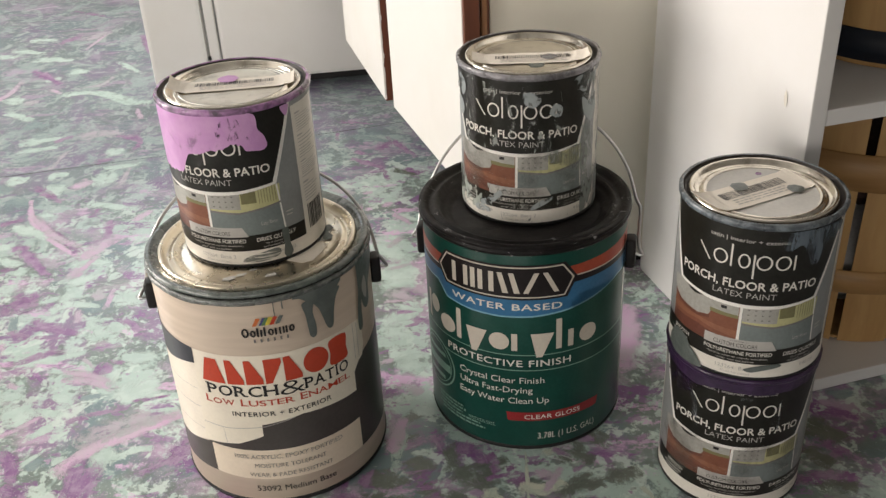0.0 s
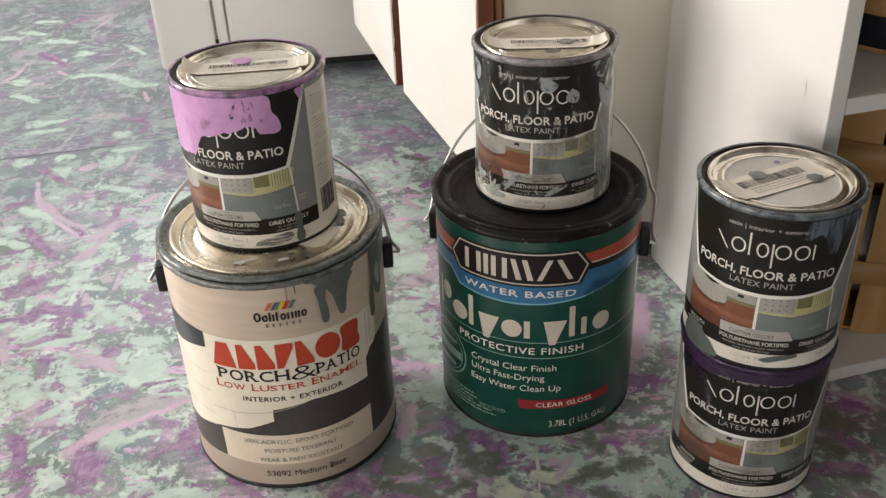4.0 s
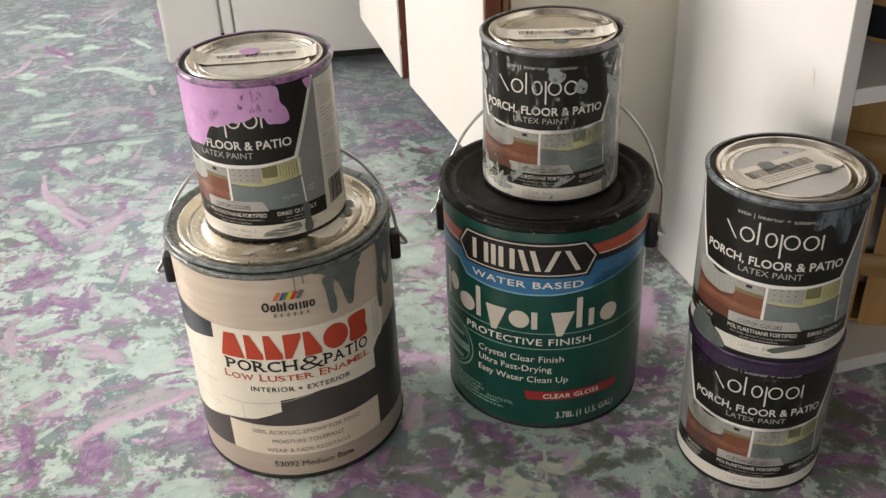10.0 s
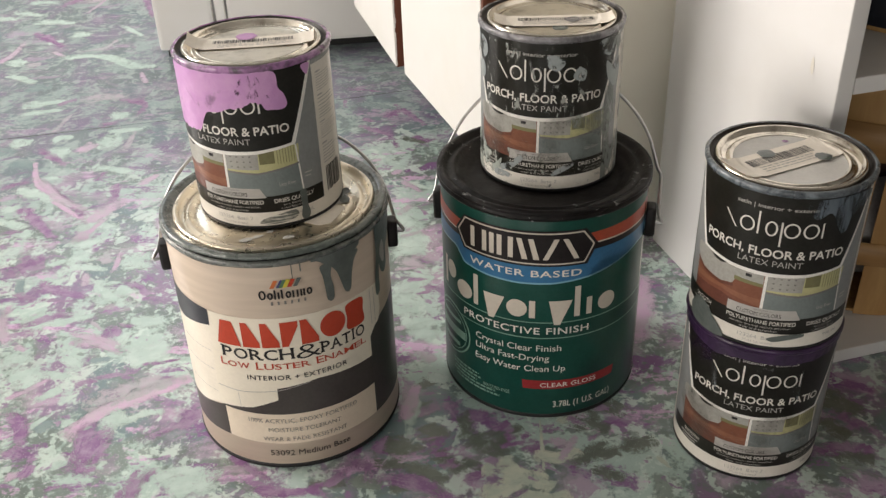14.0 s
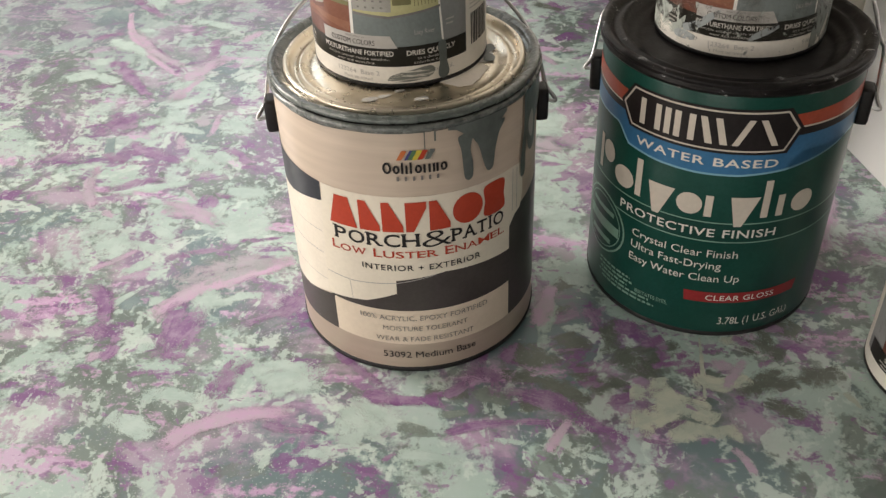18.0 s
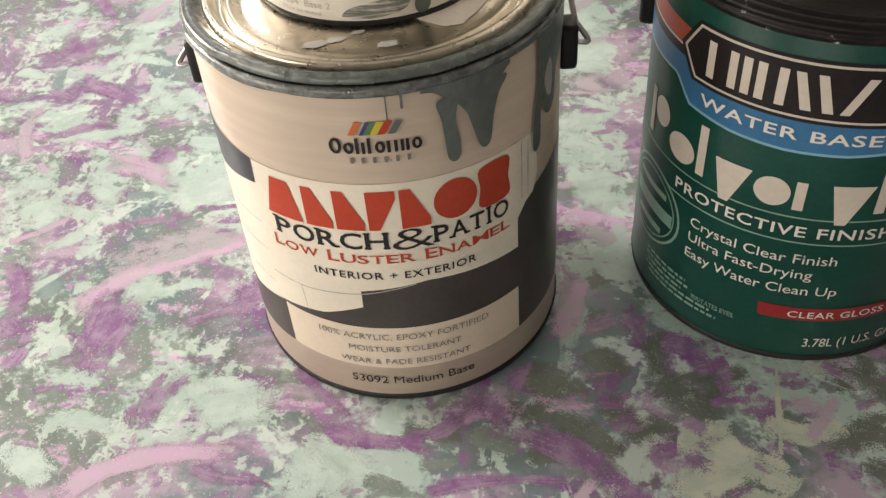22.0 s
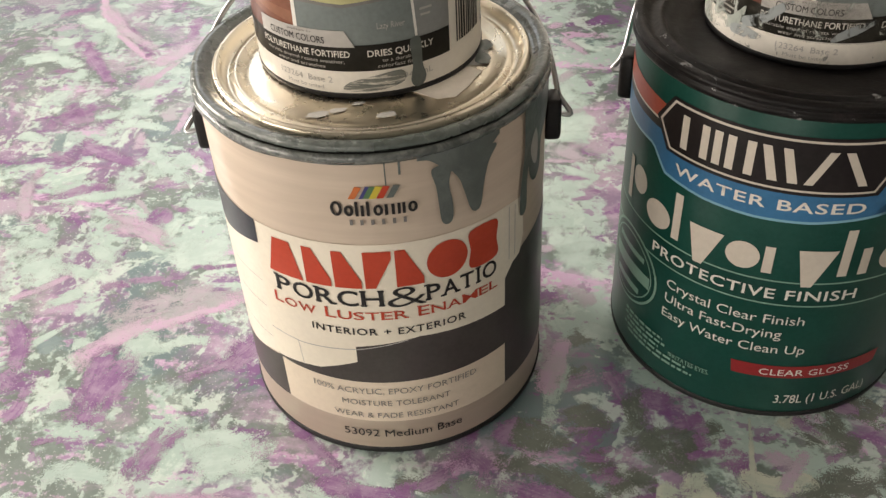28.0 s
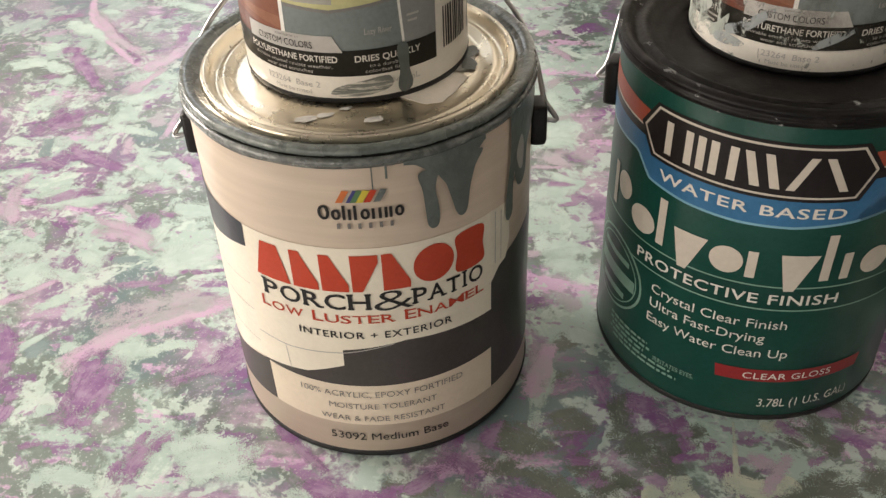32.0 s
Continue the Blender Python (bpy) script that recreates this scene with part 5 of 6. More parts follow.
    label_piece("side_strip", bars([(-150, 14, -76, 115)]), LABEL_WHITE, can, r, 1.2)
    lines = []
    for i in range(40):
        y = 108 - i * 2.2
        lines.append((-104, y, -104 + rng.uniform(14, 24), y + 0.6))
    label_piece("fine_print", bars(lines), INK_PALE, can, r, 2.2)
    label_piece("label_band", bars([(-70, 14.5, 70, 27.4)]), BADGE, can, r, 2.6)
    label_piece("label_band", bars([(-150, 3.2, 150, 14.5)]), LABEL_WHITE, can, r, 1.4, "white bottom band")
    label_piece("label_tab", flat([(-23, 26.5), (26, 26.5), (22, 33.5), (-23, 33.5)]), INK_PALE, can, r, 3.2)
    print_words("CUSTOM COLORS", -16, 13, 28.1, 31.0, INK, can, r, 4.4)
    print_words("available in", -5, 7, 31.9, 33.0, INK_GREY, can, r, 4.4)
    print_words("Lazy River", 36, 48, 33.6, 36.2, INK_PALE, can, r, 3.2)
    label_piece("fine_print", bars([(55, 38, 61, 38.9), (55.4, 35.6, 60, 36.5)]), INK_PALE, can, r, 3.2)
    print_words("POLYURETHANE FORTIFIED", -22.5, 23.5, 21.6, 24.9, INK_WHITE, can, r, 4, 0.012)
    print_words("durable enamel resists weather,", -20, 21, 18.6, 20.4, INK_PALE, can, r, 4)
    print_words("wear and scratches", -13, 12, 15.9, 17.7, INK_PALE, can, r, 4)
    print_words("DRIES QUICKLY", 31, 61, 21.6, 24.9, INK_WHITE, can, r, 4, 0.012)
    print_words("to a durable", 37, 52, 18.6, 20.4, INK_PALE, can, r, 4)
    print_words("colorfast finish", 35, 55, 15.9, 17.7, INK_PALE, can, r, 4)
    print_words("SMOOTH", -52, -36, 21.6, 24.9, INK_WHITE, can, r, 4)
    label_piece("fine_print", bars([(-56, 18.8, -37, 19.8), (-54, 16.2, -39, 17.2)]), INK_PALE, can, r, 4)
    print_words("123264  Base 2", -13, 14.5, 8.4, 11.6, INK_PALE, can, r, 3)
    print_words("Must be tinted", -9, 10, 4.9, 7.0, INK_PALE, can, r, 3)
    print_words("946 mL", 46, 60, 8.4, 11.6, INK_PALE, can, r, 3)
    print_words("satin | interior + exterior", -26, 26.5, 109.6, 112.9, INK_PALE, can, r, 5.5, 0.004)
    mark = [("fall", 0.95, 0, 1), ("ring", 1.0, 0, 1), ("bar", 0.42, 0, 1.5), ("ring", 0.8, 0, 1), ("bar", 0.16, -0.45, 1), ("ring", 1.0, 0, 1), ("ring", 1.0, 0, 1), ("bar", 0.5, 0, 1)]
    maker_mark(mark_shapes(mark, -34.5, 33.5, 88.2, 12.2, 1.2, 1.6), INK_WHITE, can, r, 5.5, "plain white shape of a maker's mark")
    print_words("PORCH, FLOOR & PATIO", -47.5, 47.5, 74.2, 80.8, INK_WHITE, can, r, 5.5, 0.018)
    print_words("LATEX PAINT", -20.5, 20.5, 66.4, 71.8, INK_PALE, can, r, 5.5, -0.004)
    return can


def quart_pose(x, y, z, shift_mm, wide=1.0041, tall=1.0056):
    return pose(x, y, z, 0, 0, math.degrees(shift_mm / 1000 / QR)) @ Matrix.Diagonal((wide, wide, tall, 1))


A_LID, M_LID = 0.1943, 0.1860
A_TALL, M_WIDE, M_TALL = 0.9693, 1.0118, 0.9793
q1 = quart_can(quart_pose(-0.1446, 0.6521, A_LID * A_TALL, -20.2), "quart paint can smeared with orchid-pink paint, on a gallon can", PINK_RIM, TIN)
q2 = quart_can(quart_pose(0.0718, 0.7029, M_LID * M_TALL, -14.2), "scuffed quart paint can with grey smears, on a black lid", LILAC_RIM, TIN)
q4 = quart_can(quart_pose(0.2173, 0.5737, 0.0, -16.0), "quart paint can with purple paint round its rim, on the floor", PURPLE_PAINT, TIN)
q3 = quart_can(quart_pose(0.2167, 0.5723, 0.1231, -22.3), "quart paint can with slate drips, stacked on another can", BLUE_RIM, LID_WHITE)

# pink paint run over the first quart's label
def pink_edge(x):
    return 73 + 2 * max(0, (x + 36) / 24) + 13 / (1 + math.exp(-(x + 12.5) / 1.6)) + 5.5 * max(0, min(1, (x + 2) / 24))


run = ragged(-84, 32, pink_edge, 119, 3.0, 4.0, 170)
label_piece("paint_run", flat(run), PINK_PAINT, q1, QR, 7, "orchid-pink paint covering half the label")
label_piece("paint_run", flat(soft([(28, 97.5), (31, 96), (33.5, 91), (38, 90.2), (44, 89.4), (48, 92.5), (46.6, 101), (43, 107), (41.5, 117), (28, 117)], 6)), PINK_PAINT, q1, QR, 7.6, "lobe of pink paint")
DARK_SMUDGE = smear("dark_smudge", (0.07, 0.035, 0.07), 0.5, 0.68, (220, 220, 110), 0.5, (0, 25, 0), 0.8)
label_piece("paint_smudge", flat(soft([(15, 106), (20, 101.5), (30, 102), (32, 108), (31, 115), (26, 117), (18, 114)])), DARK_SMUDGE, q1, QR, 8.4, "dark finger streaks in the paint")
label_piece("paint_smudge", flat(soft([(22, 101), (27, 100), (31, 101.2), (35, 99.6), (40, 100.2), (40.6, 102.4), (36, 102.2), (31, 103.4), (26, 102)])), DARK_SMUDGE, q1, QR, 8.4, "dark finger streaks in the paint")
label_piece("paint_smudge", bars([(-60, 80, 20, 114)]), smear("thin_grey_in_pink", (0.3, 0.2, 0.3), 0.6, 0.75, (50, 50, 40), 0.45, (0, 0, 0), 0.4), q1, QR, 8.0, "faint scuffs in the paint")
label_piece("paint_run", flat(soft([(63, 113), (65, 111), (66.5, 113), (68, 117), (61, 117)])), PINK_PAINT, q1, QR, 7, "pink drip")
label_piece("paint_drip", flat(soft([(49.6, 27), (54.4, 27), (54.8, 15), (56.2, 8), (54.6, 4), (51, 3.4), (49, 7), (50.2, 15)])), GREY_PAINT, q1, QR, 7, "slate-grey drip")
label_piece("paint_smear", flat(soft([(20, 5), (34, 4.5), (46, 7.5), (45, 13.4), (33, 12), (22, 9)])), smear("grey_dry_brush", (0.2, 0.215, 0.19), 0.36, 0.52, (30, 30, 380), 0.5, (0, 12, 0), 0.9), q1, QR, 5, "dry grey brush mark")
lid_sticker(q1, 0.088, 0.0215, 5, (-0.001, 0.004), 0.003)
lid_sticker(q2, 0.088, 0.0235, -3, (0.001, -0.006), 0.001)
lid_sticker(q3, 0.082, 0.029, 24.5, (-0.006, 0.0))


def lid_dot(can, x, y, size, material, seed, up=0.0):
    bm = bmesh.new()
    c = bm.verts.new((0, 0, 0.0007))
    rim = []
    for i in range(28):
        a = 2 * math.pi * i / 28
        rr = size * (1 + 0.22 * noise.noise((2 * math.cos(a), 2 * math.sin(a), seed)))
        rim.append(bm.verts.new((rr * math.cos(a), rr * math.sin(a), 0)))
    for i in range(28):
        bm.faces.new((c, rim[i], rim[(i + 1) % 28]))
    ob = part("paint_spot", bm, material, can, "dried paint spot on the lid", True)
    ob.matrix_basis = Matrix.Rotation(-can.matrix_basis.to_euler().z, 4, "Z") @ pose(x, y, QH - 0.0041 + up)
    return ob


lid_dot(q3, -0.0135, 0.0075, 0.0058, GREY_PAINT, 1, 0.0012)
lid_dot(q3, 0.0225, 0.0005, 0.0056, GREY_PAINT, 2, 0.0012)
lid_dot(q3, 0.006, 0.028, 0.0022, PINK_RIM, 3)
lid_dot(q1, -0.006, 0.0145, 0.0075, PINK_PAINT, 4, 0.0012)
lid_dot(q2, 0.004, -0.0205, 0.006, GREY_PAINT, 5)
lid_dot(q2, 0.015, -0.006, 0.0062, LILAC_RIM, 6, 0.0012)
# wiped paint on the other labels
label_piece("paint_smear", bars([(-66, 60, 70, 116)]), GREY_SMEAR, q2, QR, 7, "thin grey smears wiped over the label")
label_piece("paint_smear", bars([(52, 4, 82, 116)]), smear("grey_green_side_smear", (0.32, 0.35, 0.33), 0.44, 0.62, (60, 60, 30), 0.45, (0, 0, 0), 0.7), q2, QR, 6.5, "grey-green paint wiped down the side")
PALE_SCUFF = smear("pale_blue_grey_scuff", (0.42, 0.46, 0.46), 0.4, 0.52, (75, 75, 60), 0.45, (0, 0, 0), 0.8)
for patch in ([(-62, 114), (-54, 115), (-47, 112), (-46, 104), (-51, 98), (-55, 104), (-61, 106)], [(-57, 96), (-51, 93), (-49, 86), (-54, 82), (-58, 88)], [(40, 112), (47, 108), (56, 104), (63, 110), (70, 116), (48, 117)],
              [(52, 100), (60, 94), (68, 98), (70, 84), (62, 78), (54, 86)], [(4, 104), (12, 98), (18, 104), (14, 110), (6, 111)], [(24, 92), (32, 88), (34, 96), (28, 100)]):
    label_piece("paint_smear", flat(soft(patch)), PALE_SCUFF, q2, QR, 7.4, "pale scuffed patch")
GRIME = smear("brown_grey_grime", (0.16, 0.15, 0.125), 0.44, 0.66, (45, 45, 32), 0.5, (0, 0, 0), 0.35)
label_piece("paint_smear", bars([(-66, 14, 66, 61)]), GRIME, q2, QR, 5.2, "brownish grime over the pictures")
label_piece("paint_smear", bars([(-66, 26, 66, 61)]), GRIME, q4, QR, 5.2, "brownish grime over the pictures")
label_piece("paint_smear", flat(soft([(20, 54), (34, 48), (54, 40), (60, 48), (56, 60), (30, 61)])), smear("pale_green_film", (0.36, 0.39, 0.35), 0.38, 0.6, (60, 60, 40), 0.45, (0, 0, 0), 0.6), q2, QR, 6, "pale green film over the picture")
label_piece("paint_smear", flat(soft([(-64, 36), (-50, 30), (-44, 18), (-38, 16), (-30, 24), (-34, 12), (-52, 5), (-66, 8)])), smear("pale_green_scuff", (0.46, 0.5, 0.45), 0.4, 0.58, (80, 80, 60), 0.45, (0, 0, 0), 0.85), q2, QR, 6.8, "pale green paint scuff")
for patch in ([(-30, 14), (-24, 16), (-16, 22), (-8, 32), (-14, 30), (-24, 22), (-31, 18)], [(10, 15), (16, 17), (25, 22), (30, 27), (22, 25), (13, 20)], [(-36, 8), (-24, 9), (-20, 12), (-30, 14), (-37, 12)]):
    label_piece("paint_smear", flat(soft(patch)), PALE_SCUFF, q2, QR, 7.0, "pale green paint wiped across the print")
label_piece("paint_smear", bars([(-66, 3.5, 40, 34)]), smear("pale_scuffs", (0.42, 0.44, 0.4), 0.56, 0.64, (90, 90, 60), 0.5), q2, QR, 6.5, "pale scuffs")
label_piece("paint_smear", flat(soft([(18, 112), (24, 104), (33, 108), (40, 92), (46, 91), (50, 104), (62, 108), (66, 116), (20, 117)])), BLUE_SMEAR, q3, QR, 7, "blue-grey paint smeared below the rim")
label_piece("paint_run", flat(soft([(-49, 22), (-38, 20), (-33, 14), (-27, 9), (-24, 0.8), (-52, 0.8), (-58, 10)])), GREY_PAINT, q3, QR, 7, "slate-grey paint run at the foot")
label_piece("paint_run", flat(soft([(6, 10.5), (16, 14), (28, 15), (30, 12.5), (18, 9.8), (10, 8)])), GREY_PAINT, q3, QR, 7, "slate-grey paint blob")
run = ragged(-75, 72, lambda x: 115 - 6 * math.exp(-((x + 34) / 15) ** 2) - 4 * math.exp(-((x - 20) / 30) ** 2), 118, 2.0, 9.0)
label_piece("paint_run", flat(run), PURPLE_PAINT, q4, QR, 7, "purple paint run from the rim")
label_piece("paint_smear", flat(soft([(-64, 118), (-60, 98), (-48, 92), (-36, 97), (-26, 108), (-8, 112), (0, 118)])), PURPLE_SMEAR, q4, QR, 6.4, "purple smear")
label_piece("paint_smear", bars([(-50, 56, 30, 108)]), LILAC_SMEAR, q4, QR, 6.7, "pale smear across the label")

# ---------------------------------------------------------------- beige gallon can
AR, AH = 0.0825, 0.2015
ga = thing("gallon_paint_can", "beige gallon paint can with slate-grey drips, on the floor", "paint can", pose(-0.1408, 0.6353, 0) @ Matrix.Diagonal((1, 1, A_TALL, 1)), "gallon paint cans")
part("base_seam", lathe([(0, 0.002), (AR - 0.006, 0.002), (AR - 0.004, 0), (AR + 0.0004, 0.0005), (AR + 0.0008, 0.0032), (AR, 0.0042)]), SEAM_BLACK, ga, "", True)
part("body", lathe([(AR - 0.001, 0.003), (AR, 0.0042), (AR, 0.1), (AR, 0.1925), (AR - 0.001, 0.1945)]), BEIGE, ga, "", True)
part("ring_flange", lathe([(AR, 0.1915), (AR + 0.0014, 0.192), (AR + 0.0023, 0.1934), (AR + 0.0024, 0.1952), (AR + 0.0014, 0.1962), (AR + 0.0006, 0.1964)], 140, 0.0006, 2.0), GREY_FLANGE, ga, "flange crusted with pale slate paint", True)
part("ring_crack", lathe([(AR + 0.0012, 0.1958), (AR - 0.0014, 0.1962), (AR - 0.0016, 0.1976), (AR - 0.0004, 0.1982)], 140, 0.0004, 6.0), SEAM_BLACK, ga, "dark crack between flange and ring", True)
part("ring", lathe([(AR - 0.0012, 0.1972), (AR + 0.0009, 0.1975), (AR + 0.0015, 0.1985), (AR + 0.0012, AH - 0.0012), (AR, AH - 0.0002), (AR - 0.0022, AH - 0.0003), (AR - 0.0046, AH - 0.0016)], 160, 0.0007, 9.0), GREY_RIM, ga, "ring crusted with slate-grey paint", True)
part("ring_groove", lathe([(AR - 0.0044, AH - 0.0014), (AR - 0.0056, AH - 0.0025), (AR - 0.0068, AH - 0.003), (AR - 0.0077, AH - 0.0034), (AR - 0.0084, AH - 0.0046)], 140, 0.0005, 3.0), GREY_RIM, ga, "groove filled with slate-grey paint", True)
part("lid", lathe([(AR - 0.008, AH - 0.0052), (AR - 0.0083, AH - 0.0016), (AR - 0.0093, AH - 0.0006), (AR - 0.0110, AH - 0.0008), (AR - 0.0120, AH - 0.0038), (AR - 0.0142, AH - 0.0066), (AR - 0.0160, AH - 0.0064),
                    (AR - 0.0176, AH - 0.0046), (AR - 0.0196, AH - 0.0045), (AR - 0.0218, AH - 0.0078), (AR - 0.026, A_LID), (0.02, A_LID), (0, A_LID)], 140), TIN_BRIGHT, ga, "dulled tinplate lid", True)
for a, zz in ((187, 0.1605), (9, 0.1585)):
    ear(ga, AR, a, zz, tall=0.023)
bail(ga, AR, 9, 0.1595, 0.1, 47, 0.0885, 0.12, 0.15)
AL = [
    ("label_panel", [(-47.2, 147.6), (-48, 133), (-52, 69), (-52, 57), (-22, 62), (-1.6, 70.6), (-1.4, 81.5), (30, 86.5), (78.2, 83), (78.3, 146)], PANEL_WHITE, 2, "warm white name panel"),
    ("label_planks", [(-118, 122), (-80, 126), (-48, 133.4), (-52, 69), (-52, 57), (-75, 50), (-118, 44)], BEIGE_PALE, 1.5, "pale printed planks"),
    ("label_block", [(-118, 152), (-74, 149.5), (-48, 147.7), (-48.3, 133.4), (-80, 126), (-118, 122)], DECK_BLUE, 1.6, "blue-black printed block"),
    ("label_planks", [(78.3, 146), (92, 144.5), (93.5, 120), (90, 110), (84.4, 108), (78.3, 101)], BEIGE_PALE, 1.5, ""),
    ("label_deck", [(-52, 57), (-22, 62), (-1.6, 70.6), (-1.4, 81.5), (30, 86.5), (78.2, 83), (78.3, 101), (84.4, 108), (92, 113), (130, 120), (130, 25), (78.3, 24.8), (78.3, 55.4), (-47.4, 56.2)], DECK, 1.4, "dark printed deck"),
    ("label_deck", [(-118, 44), (-75, 50), (-47.4, 57), (-47.2, 26.5), (-80, 24), (-118, 22)], DECK, 1.4, ""),
    ("label_panel", [(-47.4, 56.3), (78.2, 55.4), (78.3, 25), (-47.2, 26.6)], PANEL_LOW, 1.8, "cream lower panel"),
]
for nm, outline, mat, level, lab in AL:
    label_piece(nm, flat(outline), mat, ga, AR, level, lab)
label_piece("plank_line", bars([(-118, 90, -52, 90.5), (-118, 68, -52, 68.4), (-118, 108, -51, 108.4), (81, 112, 81.5, 144), (85.5, 112, 86, 143)]), INK_PALE, ga, AR, 2.6)
label_piece("plank_line", flat([(-50.5, 77), (-30, 76.4), (0, 79.5), (24, 85), (24, 85.5), (0, 80.1), (-30, 77), (-50.5, 77.6)]), INK_PALE, ga, AR, 2.6)
label_piece("panel_shade", flat([(-33, 77), (-32.6, 77), (-31.5, 60), (-31.9, 60)]), INK_PALE, ga, AR, 2.6)
# the maker's marks, as plain shapes
maker_mark(mark_shapes([("wedge", 1.25, 0, 1), ("slope", 0.85, 0, 1), ("slope", 0.85, 0, 1), ("flag", 0.85, 0, 1), ("slope", 0.85, 0, 1), ("disc", 1.3, 0, 1), ("block", 1.0, 0, 1)], -43, 73, 120.8, 22, 4.6, 1.6), RED, ga, AR, 4, "plain red shape of a maker's mark")
maker_mark(mark_shapes([("ring", 1.2, 0, 1.35), ("ring", 1, 0, 1), ("bar", 0.5, 0, 1.35), ("bar", 0.5, 0, 1), ("bar", 0.6, 0, 1.35), ("ring", 1, 0, 1), ("bar", 0.6, 0, 1), ("pair", 0.95, 0, 1), ("bar", 0.5, 0, 1), ("ring", 1, 0, 1)], -4.5, 33.5, 163.6, 5.9, 1.35, 0.7), INK, ga, AR, 4, "plain black shape of a maker's mark")
maker_mark(mark_shapes([("bar", 1, 0, 1)] * 6, 2.8, 30.5, 158.6, 3.0, 1.4, 1.6), INK_GREY, ga, AR, 4, "plain grey bar of a maker's mark")
for i, (mat, x) in enumerate(((ORANGE, 4.0), (INDIGO, 8.5), (LEAF, 10.2), (YELLOW, 12.8), (RED, 16.0), (GREY_PAINT, 20.2))):
    label_piece("brush_mark", flat([(x, 173), (x + 2.9, 173), (x + 6.2, 179), (x + 3.4, 179.6)]), mat, ga, AR, 3.6 + 0.3 * i)
serif_words("PORCH", -40.2, 15.2, 109.4, 119.4, INK, ga, AR, 4, 0.012)
print_words("&", 16, 34.5, 108, 121.6, INK, ga, AR, 4, -0.012)
serif_words("PATIO", 34, 72.6, 109.4, 119.4, INK, ga, AR, 4, 0.012)
serif_words("LOW LUSTER ENAMEL", -43, 73, 100.4, 105.8, RED, ga, AR, 4, 0.004, 1.22)
print_words("INTERIOR + EXTERIOR", -22.3, 53.4, 90.2, 94.8, INK, ga, AR, 4, 0.008, 0, 1.12)
print_words("100% ACRYLIC, EPOXY FORTIFIED", -27.4, 58.3, 47.4, 51.8, INK_GREY, ga, AR, 4, -0.006)
print_words("MOISTURE TOLERANT", -12.5, 43.2, 38.4, 42.6, INK_GREY, ga, AR, 4, -0.006)
print_words("WEAR & FADE RESISTANT", -17.7, 47.7, 29.0, 33.2, INK_GREY, ga, AR, 4, -0.006)
print_words("53092 Medium Base", -13.8, 49, 13.8, 19.6, INK, ga, AR, 4)
# drips from the ring
label_piece("paint_drip", flat(soft([(40, 184), (41.6, 174), (42.6, 162), (43.4, 155), (46, 152.4), (48.6, 155), (48.8, 164), (47.4, 174), (48.5, 184)])), GREY_PAINT, ga, AR, 7, "long slate-grey drip")
label_piece("paint_drip", flat(soft([(49.5, 184), (52.8, 174), (55.4, 164), (57.4, 157), (60, 154), (63, 156.5), (64.8, 168), (67.6, 178), (71.5, 186)])), GREY_PAINT, ga, AR, 7, "broad slate-grey drip")
label_piece("paint_drip", flat(soft([(93, 195), (92.4, 170), (89.2, 150), (88.8, 136), (91.6, 133.2), (94.6, 137), (95, 152), (97.5, 168), (101, 195)])), GREY_PAINT, ga, AR, 7, "slate-grey drip")
label_piece("paint_run", flat(soft([(94, 194), (97, 176), (96, 160), (99, 150), (104, 147), (109, 152), (111, 166), (118, 172), (128, 180), (132, 194)])), GREY_PAINT, ga, AR, 6.8, "broad slate-grey run round the side")
label_piece("paint_smear", flat(soft([(98, 168), (101, 158), (105, 157), (106, 168), (103, 176)])), INK_PALE, ga, AR, 7.4, "bare patch inside the run")
label_piece("paint_drip", bars([(20.2, 179.5, 20.8, 192.5)]), GREY_PAINT, ga, AR, 6, "thin grey run")
label_piece("paint_drip", bars([(26, 184.5, 27, 192.5)]), GREY_PAINT, ga, AR, 6, "thin grey run")
run = ragged(34, 74, lambda x: 190 - 9.5 * math.exp(-((x - 56) / 14) ** 4), 193, 1.2, 31.0)
label_piece("paint_run", flat(run), GREY_PAINT, ga, AR, 7.3, "grey paint gathered above the drips")
run = ragged(-120, 140, lambda x: 191.6, 193.4, 1.2, 21.0, 140)
label_piece("paint_run", flat(run), GREY_FLANGE, ga, AR, 6.5, "uneven paint below the flange")


def lid_patch(can, x, y, z, size, squash, turn, material, seed, label):
    bm = bmesh.new()
    rim = []
    c = bm.verts.new((0, 0, 0.0006))
    for i in range(36):
        a = 2 * math.pi * i / 36
        rr = size * (1 + 0.35 * noise.noise((1.8 * math.cos(a), 1.8 * math.sin(a), seed)))
        rim.append(bm.verts.new((rr * math.cos(a), squash * rr * math.sin(a), 0.0001)))
    for i in range(36):
        bm.faces.new((c, rim[i], rim[(i + 1) % 36]))
    ob = part("paint_spot", bm, material, can, label, True)
    ob.matrix_basis = pose(x, y, z, 0, 0, turn)
    return ob


for px, py, sz, seed in ((-0.006, -0.047, 0.004, 11), (-0.014, -0.051, 0.005, 12), (0.016, -0.049, 0.0045, 13), (0.002, -0.0405, 0.003, 14)):
    lid_patch(ga, px, py, A_LID + 0.0003, sz, 0.5, 20, LID_WHITE, seed, "pale dried drip on the lid")
lid_patch(ga, 0.0495, 0.014, A_LID + 0.0008, 0.008, 0.55, 60, GREY_PAINT, 3, "slate paint spot on the lid")
lid_patch(ga, 0.0525, 0.003, A_LID + 0.0008, 0.006, 0.6, 95, GREY_PAINT, 5, "slate paint spot on the lid")


